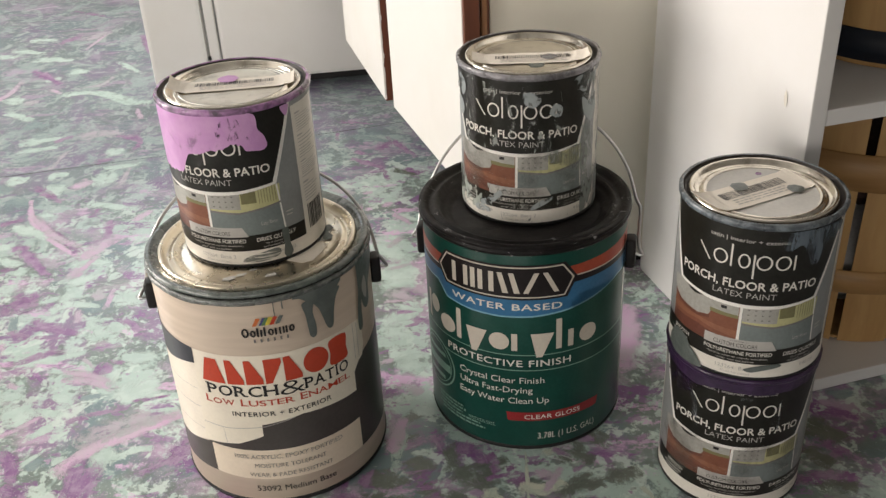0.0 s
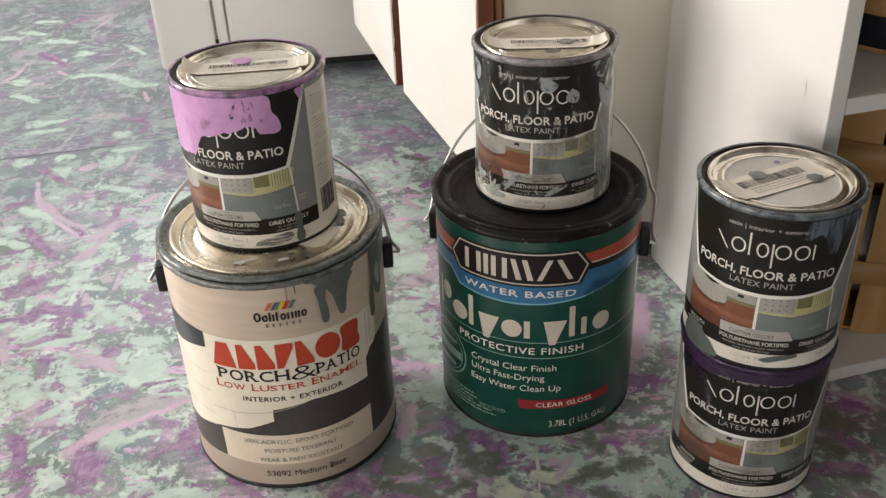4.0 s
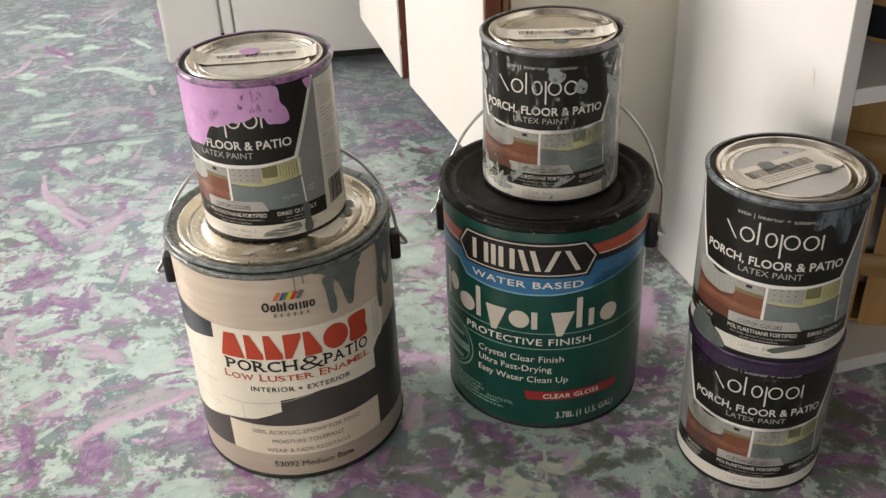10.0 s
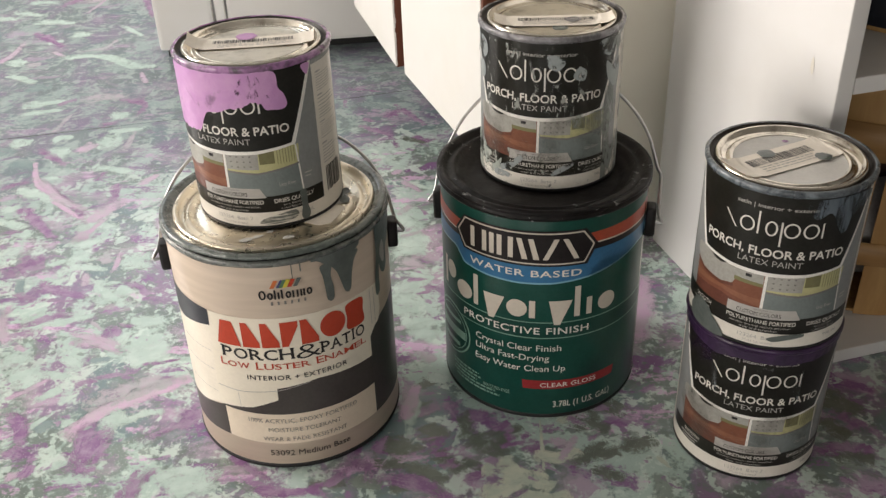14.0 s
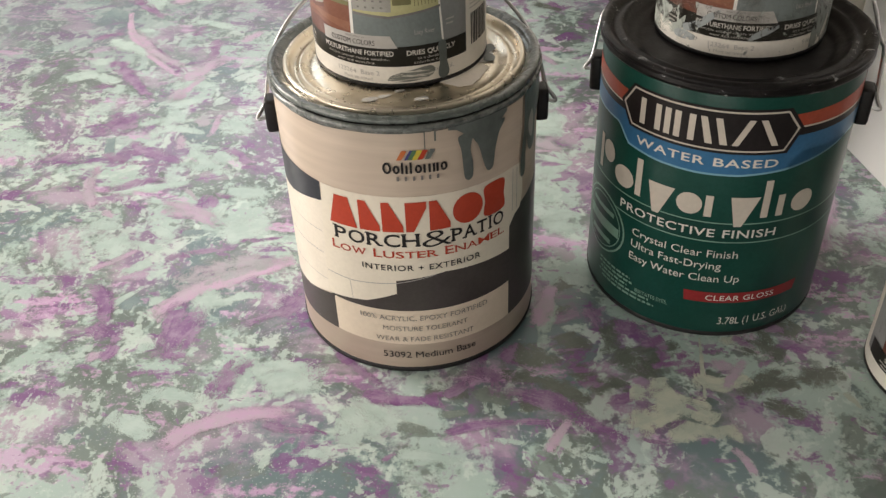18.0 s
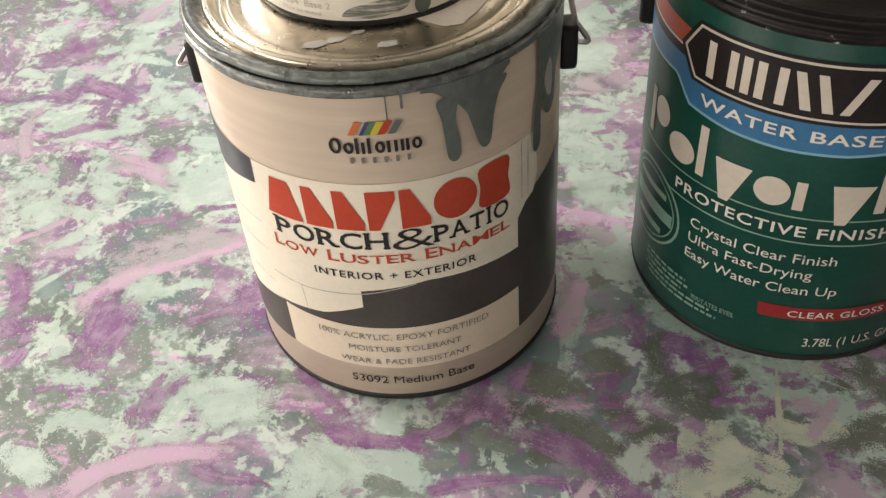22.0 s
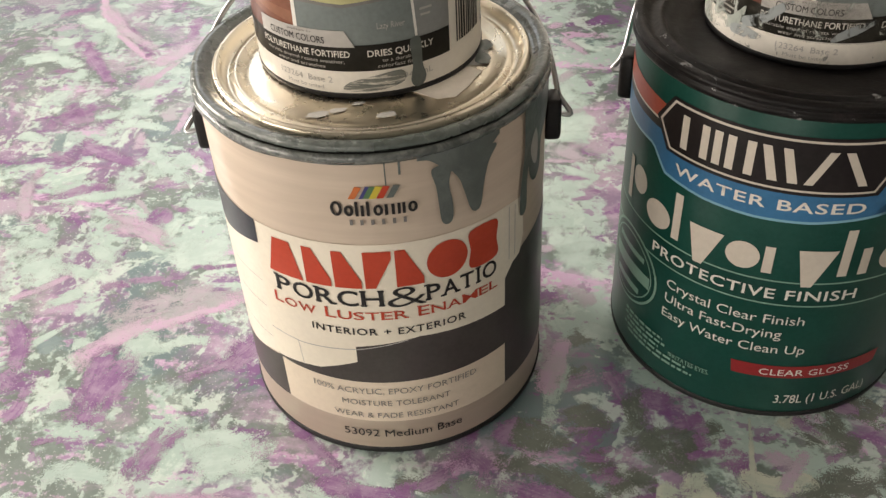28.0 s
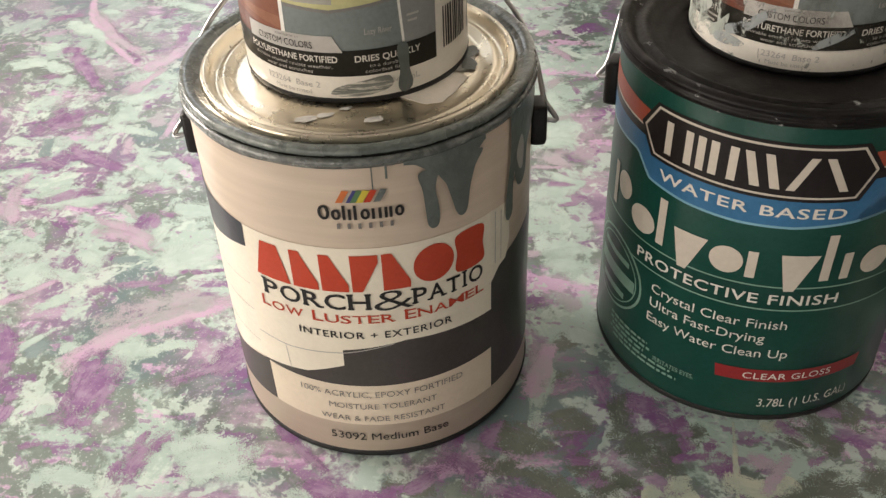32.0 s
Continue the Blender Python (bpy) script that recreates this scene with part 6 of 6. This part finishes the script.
def torn_paper(outline, up, material, label):
    """A scrap of paper lying on the lid, with a ragged outline."""
    bm = bmesh.new()
    ring = []
    for i, (x, y) in enumerate(outline):
        x2, y2 = outline[(i + 1) % len(outline)]
        for k in range(6):
            t = k / 6
            d = 0.0007 * noise.noise((400 * (x + (x2 - x) * t), 400 * (y + (y2 - y) * t), 2))
            ring.append(bm.verts.new((x + (x2 - x) * t + d, y + (y2 - y) * t - d, A_LID + up)))
    f = bm.faces.new(ring)
    top = bmesh.ops.extrude_face_region(bm, geom=[f])
    for v in [g for g in top["geom"] if isinstance(g, bmesh.types.BMVert)]:
        v.co.z += 0.00025
    bmesh.ops.recalc_face_normals(bm, faces=bm.faces)
    part("torn_paper", bm, material, ga, label)


torn_paper([(0.0215, -0.0275), (0.036, -0.0345), (0.0445, -0.0325), (0.0535, -0.0085), (0.047, -0.0045), (0.038, -0.004)], 0.0003, PAPER, "torn cream paper stuck to the lid")
torn_paper([(0.038, 0.0), (0.049, -0.0035), (0.0545, -0.001), (0.0545, 0.012), (0.047, 0.027), (0.036, 0.034), (0.034, 0.02)], 0.0003, LID_WHITE, "scraped pale patch left by a label")

# ---------------------------------------------------------------- green gallon can
MR, MH = 0.0812, 0.1985
gm = thing("gallon_paint_can", "green gallon varnish can with a black lid, on the floor", "paint can", pose(0.0661, 0.6805, 0, 0, 0, -1.0) @ Matrix.Diagonal((M_WIDE, M_WIDE, M_TALL, 1)), "gallon paint cans")
part("base_seam", lathe([(0, 0.002), (MR - 0.006, 0.002), (MR - 0.004, 0), (MR, 0.0005), (MR + 0.0003, 0.0028), (MR - 0.0002, 0.004)]), SEAM_BLACK, gm, "", True)
part("body", lathe([(MR - 0.001, 0.003), (MR, 0.005), (MR, 0.1), (MR, 0.191), (MR - 0.001, 0.193)]), GREEN, gm, "", True)
part("lid", lathe([(MR + 0.0003, 0.1902), (MR + 0.0021, 0.1906), (MR + 0.0027, 0.1922), (MR + 0.0024, 0.1938), (MR + 0.0012, 0.1946), (MR + 0.0024, 0.1956), (MR + 0.0024, MH - 0.001), (MR + 0.001, MH), (MR - 0.0026, MH - 0.0004),
                    (MR - 0.0046, MH - 0.0034), (MR - 0.0072, MH - 0.0044), (MR - 0.0092, MH - 0.0026), (MR - 0.0118, MH - 0.0026), (MR - 0.0136, MH - 0.0062), (MR - 0.016, MH - 0.0085), (MR - 0.019, MH - 0.0088), (MR - 0.0205, MH - 0.012), (MR - 0.024, M_LID), (0.03, M_LID), (0, M_LID)], 140, 0.0003, 5.0), BLACK_LID, gm, "black plastic lid crusted with dried varnish", True)
part("varnish_crust", lathe([(MR + 0.0032, 0.191), (MR + 0.0032, 0.1965), (MR + 0.0014, MH + 0.0004), (MR - 0.0026, MH), (MR - 0.0046, MH - 0.003), (MR - 0.0072, MH - 0.004), (MR - 0.0092, MH - 0.0022), (MR - 0.0118, MH - 0.0022), (MR - 0.0134, MH - 0.0056)], 120), BLACK_DROP, gm, "pale dried drips on the lid's rim", True)
for a in (167, -13):
    ear(gm, MR, a, 0.1525)
bail(gm, MR, -15, 0.1525, 0.119, 52, 0.0885, 0.3, 0.154)
ML = [
    ("red_stripe", [(-130, 166), (-78, 164.5), (-78, 174), (-130, 178)], RED_STRIPE, 1.6, "orange-red stripe"),
    ("red_stripe", [(30, 168), (60, 167), (100, 166.5), (130, 168), (130, 181), (100, 179), (60, 177), (28, 176.5)], RED_STRIPE, 1.6, "orange-red stripe"),
    ("stripe_line", [(-130, 165), (-78, 163.4), (-78, 164.5), (-130, 166)], BONE, 1.8, ""),
    ("stripe_line", [(30, 166.8), (60, 165.8), (100, 165.3), (130, 166.8), (130, 168), (100, 166.5), (60, 167), (30, 168)], BONE, 1.8, ""),
    ("stripe_shadow", [(-130, 160), (-78, 159), (-78, 163.4), (-130, 165)], BLACK_PRINT, 1.7, ""),
    ("stripe_shadow", [(28, 161.5), (60, 161), (100, 160.5), (130, 162), (130, 166.8), (100, 165.3), (60, 165.8), (30, 166.8)], BLACK_PRINT, 1.7, ""),
    ("ribbon_edge", [(-130, 146), (-86, 147.5), (-83, 146), (-74, 136.6), (-50, 134.4), (-25, 133.8), (0, 134.4), (28, 137.2), (35.5, 148.5), (80, 147), (130, 145), (130, 163), (-130, 163)], BLUE_PALE, 1.2, ""),
    ("ribbon", [(-130, 147.4), (-85.5, 148.9), (-82, 147.2), (-73, 138), (-50, 135.8), (-25, 135.2), (0, 135.8), (27, 138.6), (34.5, 149.9), (80, 148.4), (130, 146.4), (130, 163), (-130, 163)], BLUE, 1.4, "blue ribbon band"),
    ("plaque_shadow", [(-83.5, 165.5), (-73, 181), (24, 181.6), (34, 167), (26, 150.2), (-74, 150.6)], BLACK_PRINT, 2.2, ""),
    ("plaque_edge", [(-80.8, 165.5), (-71.9, 179.4), (22.4, 179.9), (31.4, 167), (24, 152), (-72.4, 152.4)], BONE, 2.8, ""),
    ("plaque", [(-79.2, 165.6), (-71.2, 178.2), (21.8, 178.7), (29.8, 167), (23.2, 153.2), (-71.5, 153.6)], BLACK_PRINT, 3.4, "black six-sided name plaque"),
    ("tagline_band", [(-130, 83.5), (-25, 83.2), (95, 83.5), (95, 98), (-130, 98)], GREEN_DARK, 1.1, ""),
    ("label_line", [(-130, 97.6), (95, 97.6), (95, 98.5), (-130, 98.5)], GREEN_PALE, 1.4, ""),
    ("label_line", [(-130, 82.6), (95, 82.6), (95, 83.5), (-130, 83.5)], GREEN_PALE, 1.4, ""),
    ("red_bar", [(-20.5, 31.4), (57, 31), (58.5, 39.8), (-21.5, 40.2)], RED_BAR, 1.6, "crimson gloss bar"),
]
for nm, outline, mat, level, lab in ML:
    label_piece(nm, flat(outline), mat, gm, MR, level, lab)


label_piece("seal", flat(oval(-95, 63, 26.5, 25)), GREEN_PALE, gm, MR, 1.8, "oval printed seal")
label_piece("seal", flat(oval(-95, 63, 25, 23.5)), GREEN_DARK, gm, MR, 2.2)
label_piece("seal_line", flat(oval(-95, 63, 22.5, 21)), GREEN_PALE, gm, MR, 2.6)
label_piece("seal", flat(oval(-95, 63, 21.7, 20.2)), GREEN_DARK, gm, MR, 3.0)
label_piece("seal_print", bars([(-110, 72, -80, 75.5), (-114, 58, -74, 66), (-108, 48, -82, 52)]), GREEN_PALE, gm, MR, 3.4, "unreadable seal print as bars")
maker_mark(mark_shapes([("pair", 1.15, 0, 1), ("bar", 0.42, 0, 1), ("pair", 1.0, 0, 1), ("falls", 1.3, 0, 1), ("rise", 0.95, 0, 1), ("fall", 1.0, 0, 1)], -67, 20.5, 156.6, 18, 3.9, 2.4), BONE, gm, MR, 4.4, "plain bar of a maker's mark")
maker_mark(mark_shapes([("bar", 0.3, 0, 1.62), ("disc", 0.8, 0.62, 1.62), ("disc", 1.0, 0, 1), ("bar", 0.5, 0, 1.75), ("vee", 1.0, -0.4, 1), ("disc", 0.9, 0, 1), ("bar", 0.75, 0, 1), ("vee", 1.0, -0.4, 1), ("bar", 0.5, 0, 1.75), ("bar", 0.5, 0, 1.0), ("disc", 0.9, 0, 1)], -106, 54, 102.5, 16.2, 4.6, 1.6), BONE, gm, MR, 2.4, "plain bone-white shape of a maker's mark")
print_words("WATER BASED", -67, 22, 141, 147, INK_WHITE, gm, MR, 3, 0.014, 0, 1.1)
print_words("PROTECTIVE FINISH", -75, 30, 87, 93.6, INK_WHITE, gm, MR, 3, 0.012, 0, 1.08)
print_words("Crystal Clear Finish", -62, 8.6, 70.2, 76.4, INK_WHITE, gm, MR, 3)
print_words("Ultra Fast-Drying", -62, -0.6, 60.4, 66.6, INK_WHITE, gm, MR, 3)
print_words("Easy Water Clean Up", -62.6, 12.4, 49.6, 55.8, INK_WHITE, gm, MR, 3)
print_words("CLEAR GLOSS", -7, 39.5, 33.3, 37.9, INK_WHITE, gm, MR, 3, 0.006, 0, 1.05)
print_words("3.78L (1 U.S. GAL)", 3.6, 55, 12, 18.6, INK_WHITE, gm, MR, 3)
print_words("IRRITATES EYES.", -55, -31, 23, 26.4, GREEN_PALE, gm, MR, 3, 0.006)
rng = random.Random(3)
rows4 = []
for i, (a, b) in enumerate(((-92, -60), (-92, -58), (-90, -62), (-92, -44), (-88, -40))):
    x = a
    while x < b:
        w = rng.uniform(2, 6)
        rows4.append((x, 31 - i * 3.6, min(x + w, b), 32.7 - i * 3.6))
        x += w + 1.1
label_piece("fine_print", bars(rows4), GREEN_PALE, gm, MR, 2.6, "small print as bars")
label_piece("can_seam", bars([(95, 6, 97.5, 176)]), TIN_RIM, gm, MR, 1.8, "bare tin side seam")

# ---------------------------------------------------------------- white furniture round the cans


def board(name, o, u, w, x0, y0, z0, x1, y1, z1, material, parent, label="", bevel=0.0012):
    return part(name, box(x0, y0, z0, x1, y1, z1, bevel, (o, u, w)), material, parent, label)


# bookcase: left side seen, two shelves, open front
BO = (0.2703, 0.6402)
bk = thing("bookcase", "white-painted wooden bookcase holding two baskets, on the floor", "bookcase")
BW, BD, BH = 0.62, 0.2412, 0.80
board("side_panel", BO, U, V, 0, 0, 0.0, 0.0138, BD, BH, WHITE_COOL, bk, "white side panel with chipped paint")
board("side_panel", BO, U, V, BW - 0.0165, 0, 0.0, BW, BD, BH, WHITE_COOL, bk)
for z0, z1 in ((0.0005, 0.0133), (0.2550, 0.2680), (0.53, 0.548), (BH - 0.018, BH)):
    board("shelf", BO, U, V, 0.0142, 0.0006, z0, BW - 0.0169, BD - 0.008, z1, WHITE_COOL, bk)
board("back_panel", BO, U, V, 0.0142, BD - 0.0076, 0.001, BW - 0.0169, BD - 0.001, BH - 0.001, WHITE_COOL, bk)
bm = flat(soft([(0, 0), (2.2, 3), (2.4, 8), (0.8, 11), (-1.2, 7), (-1.4, 2)]))
for v in bm.verts:
    q = 0.031 + v.co.x * 0.001
    v.co = Vector((BO[0] + V[0] * q - 0.0004, BO[1] + V[1] * q - 0.00012, 0.262 + v.co.y * 0.0012))
part("paint_chip", bm, LABEL_WHITE, bk, "yellowed paint chip")

# base cabinet: two white doors in a red-brown frame over a recessed toe-kick
CO, CU, CV = (0.0285, 0.8641), (0.9534, 0.3017), (-0.3017, 0.9534)
cb = thing("base_cabinet", "red-brown stained base cabinet with white-painted doors and a recessed plinth", "cabinet")
board("front_frame", CO, CU, CV, 0.0125, 0.0105, 0.1005, 0.03, 0.45, 0.8, BROWN_WOOD, cb, "red-brown stained face frame")
board("end_panel", CO, CU, CV, 0.0006, 0, 0.1005, 0.0162, 0.0046, 0.8, BROWN_WOOD, cb, "red-brown stained end")
board("end_panel", CO, CU, CV, 0.0164, 0.004, 0.1005, 0.0186, 0.0102, 0.8, BROWN_DARK, cb, "dark stained joint")
board("end_panel", CO, CU, CV, 0.0188, 0.002, 0.1005, 0.0245, 0.0102, 0.8, TAN_WOOD, cb, "tan wood edge")
board("carcass", CO, CU, CV, 0.0305, 0.2, 0.1005, 0.1, 0.45, 0.8, BROWN_DARK, cb)
board("bottom_panel", CO, CU, CV, 0.0306, 0.0106, 0.1005, 0.1, 0.1996, 0.112, BROWN_DARK, cb)
# Toe-kick's dark colour holds the shade that falls under the doors.
board("plinth", CO, CU, CV, 0.085, 0.14, 0.0, 0.1, 0.45, 0.1, GAP_SHADE_AND_CLIP, cb, "recessed toe-kick, darkened for the shade under the doors")
board("top_panel", CO, CU, CV, 0.0, 0.0, 0.8005, 0.1, 0.45, 0.818, WHITE, cb)
board("door", CO, CU, CV, 0, 0.0048, 0.1, 0.012, 0.2724, 0.795, WHITE, cb, "bright white-painted door", 0.0015)
FO, FU, FV = (-0.0641, 1.1446), (0.9682, 0.2503), (-0.2503, 0.9682)
door = board("door", FO, FU, FV, 0.0, 0.0036, 0.1, 0.0125, 0.2694, 0.795, WHITE, cb, "white-painted door with a rounded back edge", 0.003)
board("door_edge", FO, FU, FV, 0.0006, 0, 0.1005, 0.0122, 0.0034, 0.795, BROWN_WOOD, door, "raw red-brown edge with chipped paint")
for i in range(60):
    z = 0.103 + 0.006 * i
    w = 0.0014 + 0.0016 * noise.noise((i * 0.5, 8, 0))
    board("chipped_paint", FO, FU, FV, 0.0002, -0.0004, z, 0.0006 + max(0.0004, w), 0.0001, z + 0.0061, WHITE, door, "", 0)

EO, EU, EV = (0.0541, 0.8861), (1.0000, -0.0096), (0.0096, 1.0000)
cd = thing("cabinet_door", "cream-painted cabinet door standing behind the cans", "door")
board("door_panel", EO, EU, EV, 0, 0, 0.010, 0.1756, 0.016, 0.79, CREAM, cd)
# Added dark strip paints the shadow in the gap below the door.
board("gap_shade_strip", EO, EU, EV, 0.002, 0.006, 0.0, 0.1736, 0.015, 0.0098, GAP_SHADE_AND_CLIP, cd, "dark strip standing in for the shaded gap under the door")

# white appliance at the back
PO, PU, PV = (-0.4479, 1.4657), (0.9946, 0.1042), (-0.1042, 0.9946)
ap = thing("storage_appliance", "white enamel appliance with two doors, standing on the floor", "appliance")
board("body", PO, PU, PV, 0.0024, 0.0200, 0.0195, 0.4768, 0.5000, 0.8500, ENAMEL, ap, "", 0.006)
board("door_panel", PO, PU, PV, 0.0000, 0.0000, 0.0200, 0.0900, 0.0195, 0.8500, ENAMEL, ap, "", 0.006)
board("door_panel", PO, PU, PV, 0.1120, 0.0000, 0.0190, 0.4768, 0.0195, 0.8500, ENAMEL, ap, "", 0.006)
board("centre_strip", PO, PU, PV, 0.0936, 0.0020, 0.0200, 0.1091, 0.0194, 0.8500, ENAMEL, ap, "white strip between the doors", 0.002)
board("door_gasket", PO, PU, PV, 0.0902, 0.0050, 0.0200, 0.0933, 0.0194, 0.8500, GREY_TRIM, ap, "grey gasket strip", 0)
board("door_gasket", PO, PU, PV, 0.1093, 0.0050, 0.0200, 0.1118, 0.0194, 0.8500, GREY_TRIM, ap, "grey gasket strip", 0)
board("hinge_clip", PO, PU, PV, 0.0896, -0.0015, 0.0580, 0.0948, 0.0015, 0.0640, GAP_SHADE_AND_CLIP, ap, "small black hinge clip", 0.001)
# Plinth coloured black to carry the shadow gap beneath the appliance.
board("plinth", PO, PU, PV, 0.0072, 0.0300, 0.0000, 0.4696, 0.4900, 0.0194, GAP_SHADE_AND_CLIP, ap, "recessed plinth, blackened for the shadow gap under the doors", 0)

# ---------------------------------------------------------------- baskets on the shelves


def splint_basket(cx, cy, z, r_low, r_top, height, slats, gap, hoops, m_slat, m_hoop, name, label):
    """A round basket of upright splints held by flat hoops."""
    b = thing(name, label, "basket", pose(cx, cy, z))
    def radius(h):
        return r_low + (r_top - r_low) * h / height
    for i in range(slats):
        a0 = 2 * math.pi * (i + gap / 2) / slats
        a1 = 2 * math.pi * (i + 1 - gap / 2) / slats
        bm = bmesh.new()
        n, m = 4, 5
        vs = []
        for t in (0.0, 0.0022):
            vs.append([[bm.verts.new(((radius(h) - t) * math.cos(a), (radius(h) - t) * math.sin(a), h)) for a in [a0 + (a1 - a0) * k / n for k in range(n + 1)]] for h in [height * j / m for j in range(m + 1)]])
        for s in (0, 1):
            for j in range(m):
                for k in range(n):
                    bm.faces.new((vs[s][j][k], vs[s][j][k + 1], vs[s][j + 1][k + 1], vs[s][j + 1][k]))
        for k in range(n):
            bm.faces.new((vs[0][0][k], vs[0][0][k + 1], vs[1][0][k + 1], vs[1][0][k]))
            bm.faces.new((vs[0][m][k], vs[0][m][k + 1], vs[1][m][k + 1], vs[1][m][k]))
        for j in range(m):
            bm.faces.new((vs[0][j][0], vs[0][j + 1][0], vs[1][j + 1][0], vs[1][j][0]))
            bm.faces.new((vs[0][j][n], vs[0][j + 1][n], vs[1][j + 1][n], vs[1][j][n]))
        bmesh.ops.recalc_face_normals(bm, faces=bm.faces)
        part("splint", bm, m_slat, b)
    for h0, h1, out in hoops:
        part("hoop", lathe([(radius(h0) + 0.0004, h0), (radius(h0) + out, h0 + 0.0006), (radius(h1) + out, h1 - 0.0006), (radius(h1) + 0.0004, h1)], 64), m_hoop, b, "", True)
    part("basket_floor", lathe([(0, 0.003), (r_low - 0.0026, 0.003), (r_low - 0.0026, 0.0006), (0, 0.0006)], 48), m_slat, b)
    return b


def at_shelf(x, y):
    return BO[0] + U[0] * x + V[0] * y, BO[1] + U[1] * x + V[1] * y


bx, by = at_shelf(0.155, 0.128)
splint_basket(bx, by, 0.0137, 0.1, 0.118, 0.226, 13, 0.14, [(0.055, 0.078, 0.0028), (0.158, 0.192, 0.003)], SPLINT, SPLINT_DARK, "bushel_basket", "round wooden splint basket filled with cloth, on the bottom shelf")
cloth = bmesh.new()
bmesh.ops.create_icosphere(cloth, subdivisions=4, radius=1)
for v in cloth.verts:
    k = 1 + 0.16 * noise.noise(v.co * 2.2) + 0.07 * noise.noise(v.co * 6)
    v.co = Vector((v.co.x * 0.086 * k, v.co.y * 0.086 * k, 0.066 + 0.058 * v.co.z * k))
fabric = tagged(part("folded_cloth", cloth, CLOTH, None, "", True), "crumpled white cloth inside the wooden basket", "cloth")
fabric.matrix_world = pose(bx, by, 0.0143)
cloth = bmesh.new()
bmesh.ops.create_icosphere(cloth, subdivisions=4, radius=1)
for v in cloth.verts:
    k = 1 + 0.14 * noise.noise(v.co * 2.6 + Vector((4, 1, 0))) + 0.06 * noise.noise(v.co * 7)
    v.co = Vector((v.co.x * 0.09 * k, v.co.y * 0.09 * k, 0.05 * v.co.z * k))
fabric = tagged(part("folded_cloth", cloth, CLOTH_DARK, None, "", True), "dark red cloth lying on the white cloth", "cloth")
fabric.matrix_world = pose(bx, by, 0.0143 + 0.158)
ux, uy = at_shelf(0.170, 0.118)
splint_basket(ux, uy, 0.2684, 0.088, 0.1, 0.16, 12, 0.06, [(0.004, 0.03, 0.003), (0.062, 0.088, 0.003), (0.12, 0.145, 0.003)], SPLINT, NAVY, "woven_basket", "tan splint basket with navy hoops, on the upper shelf")
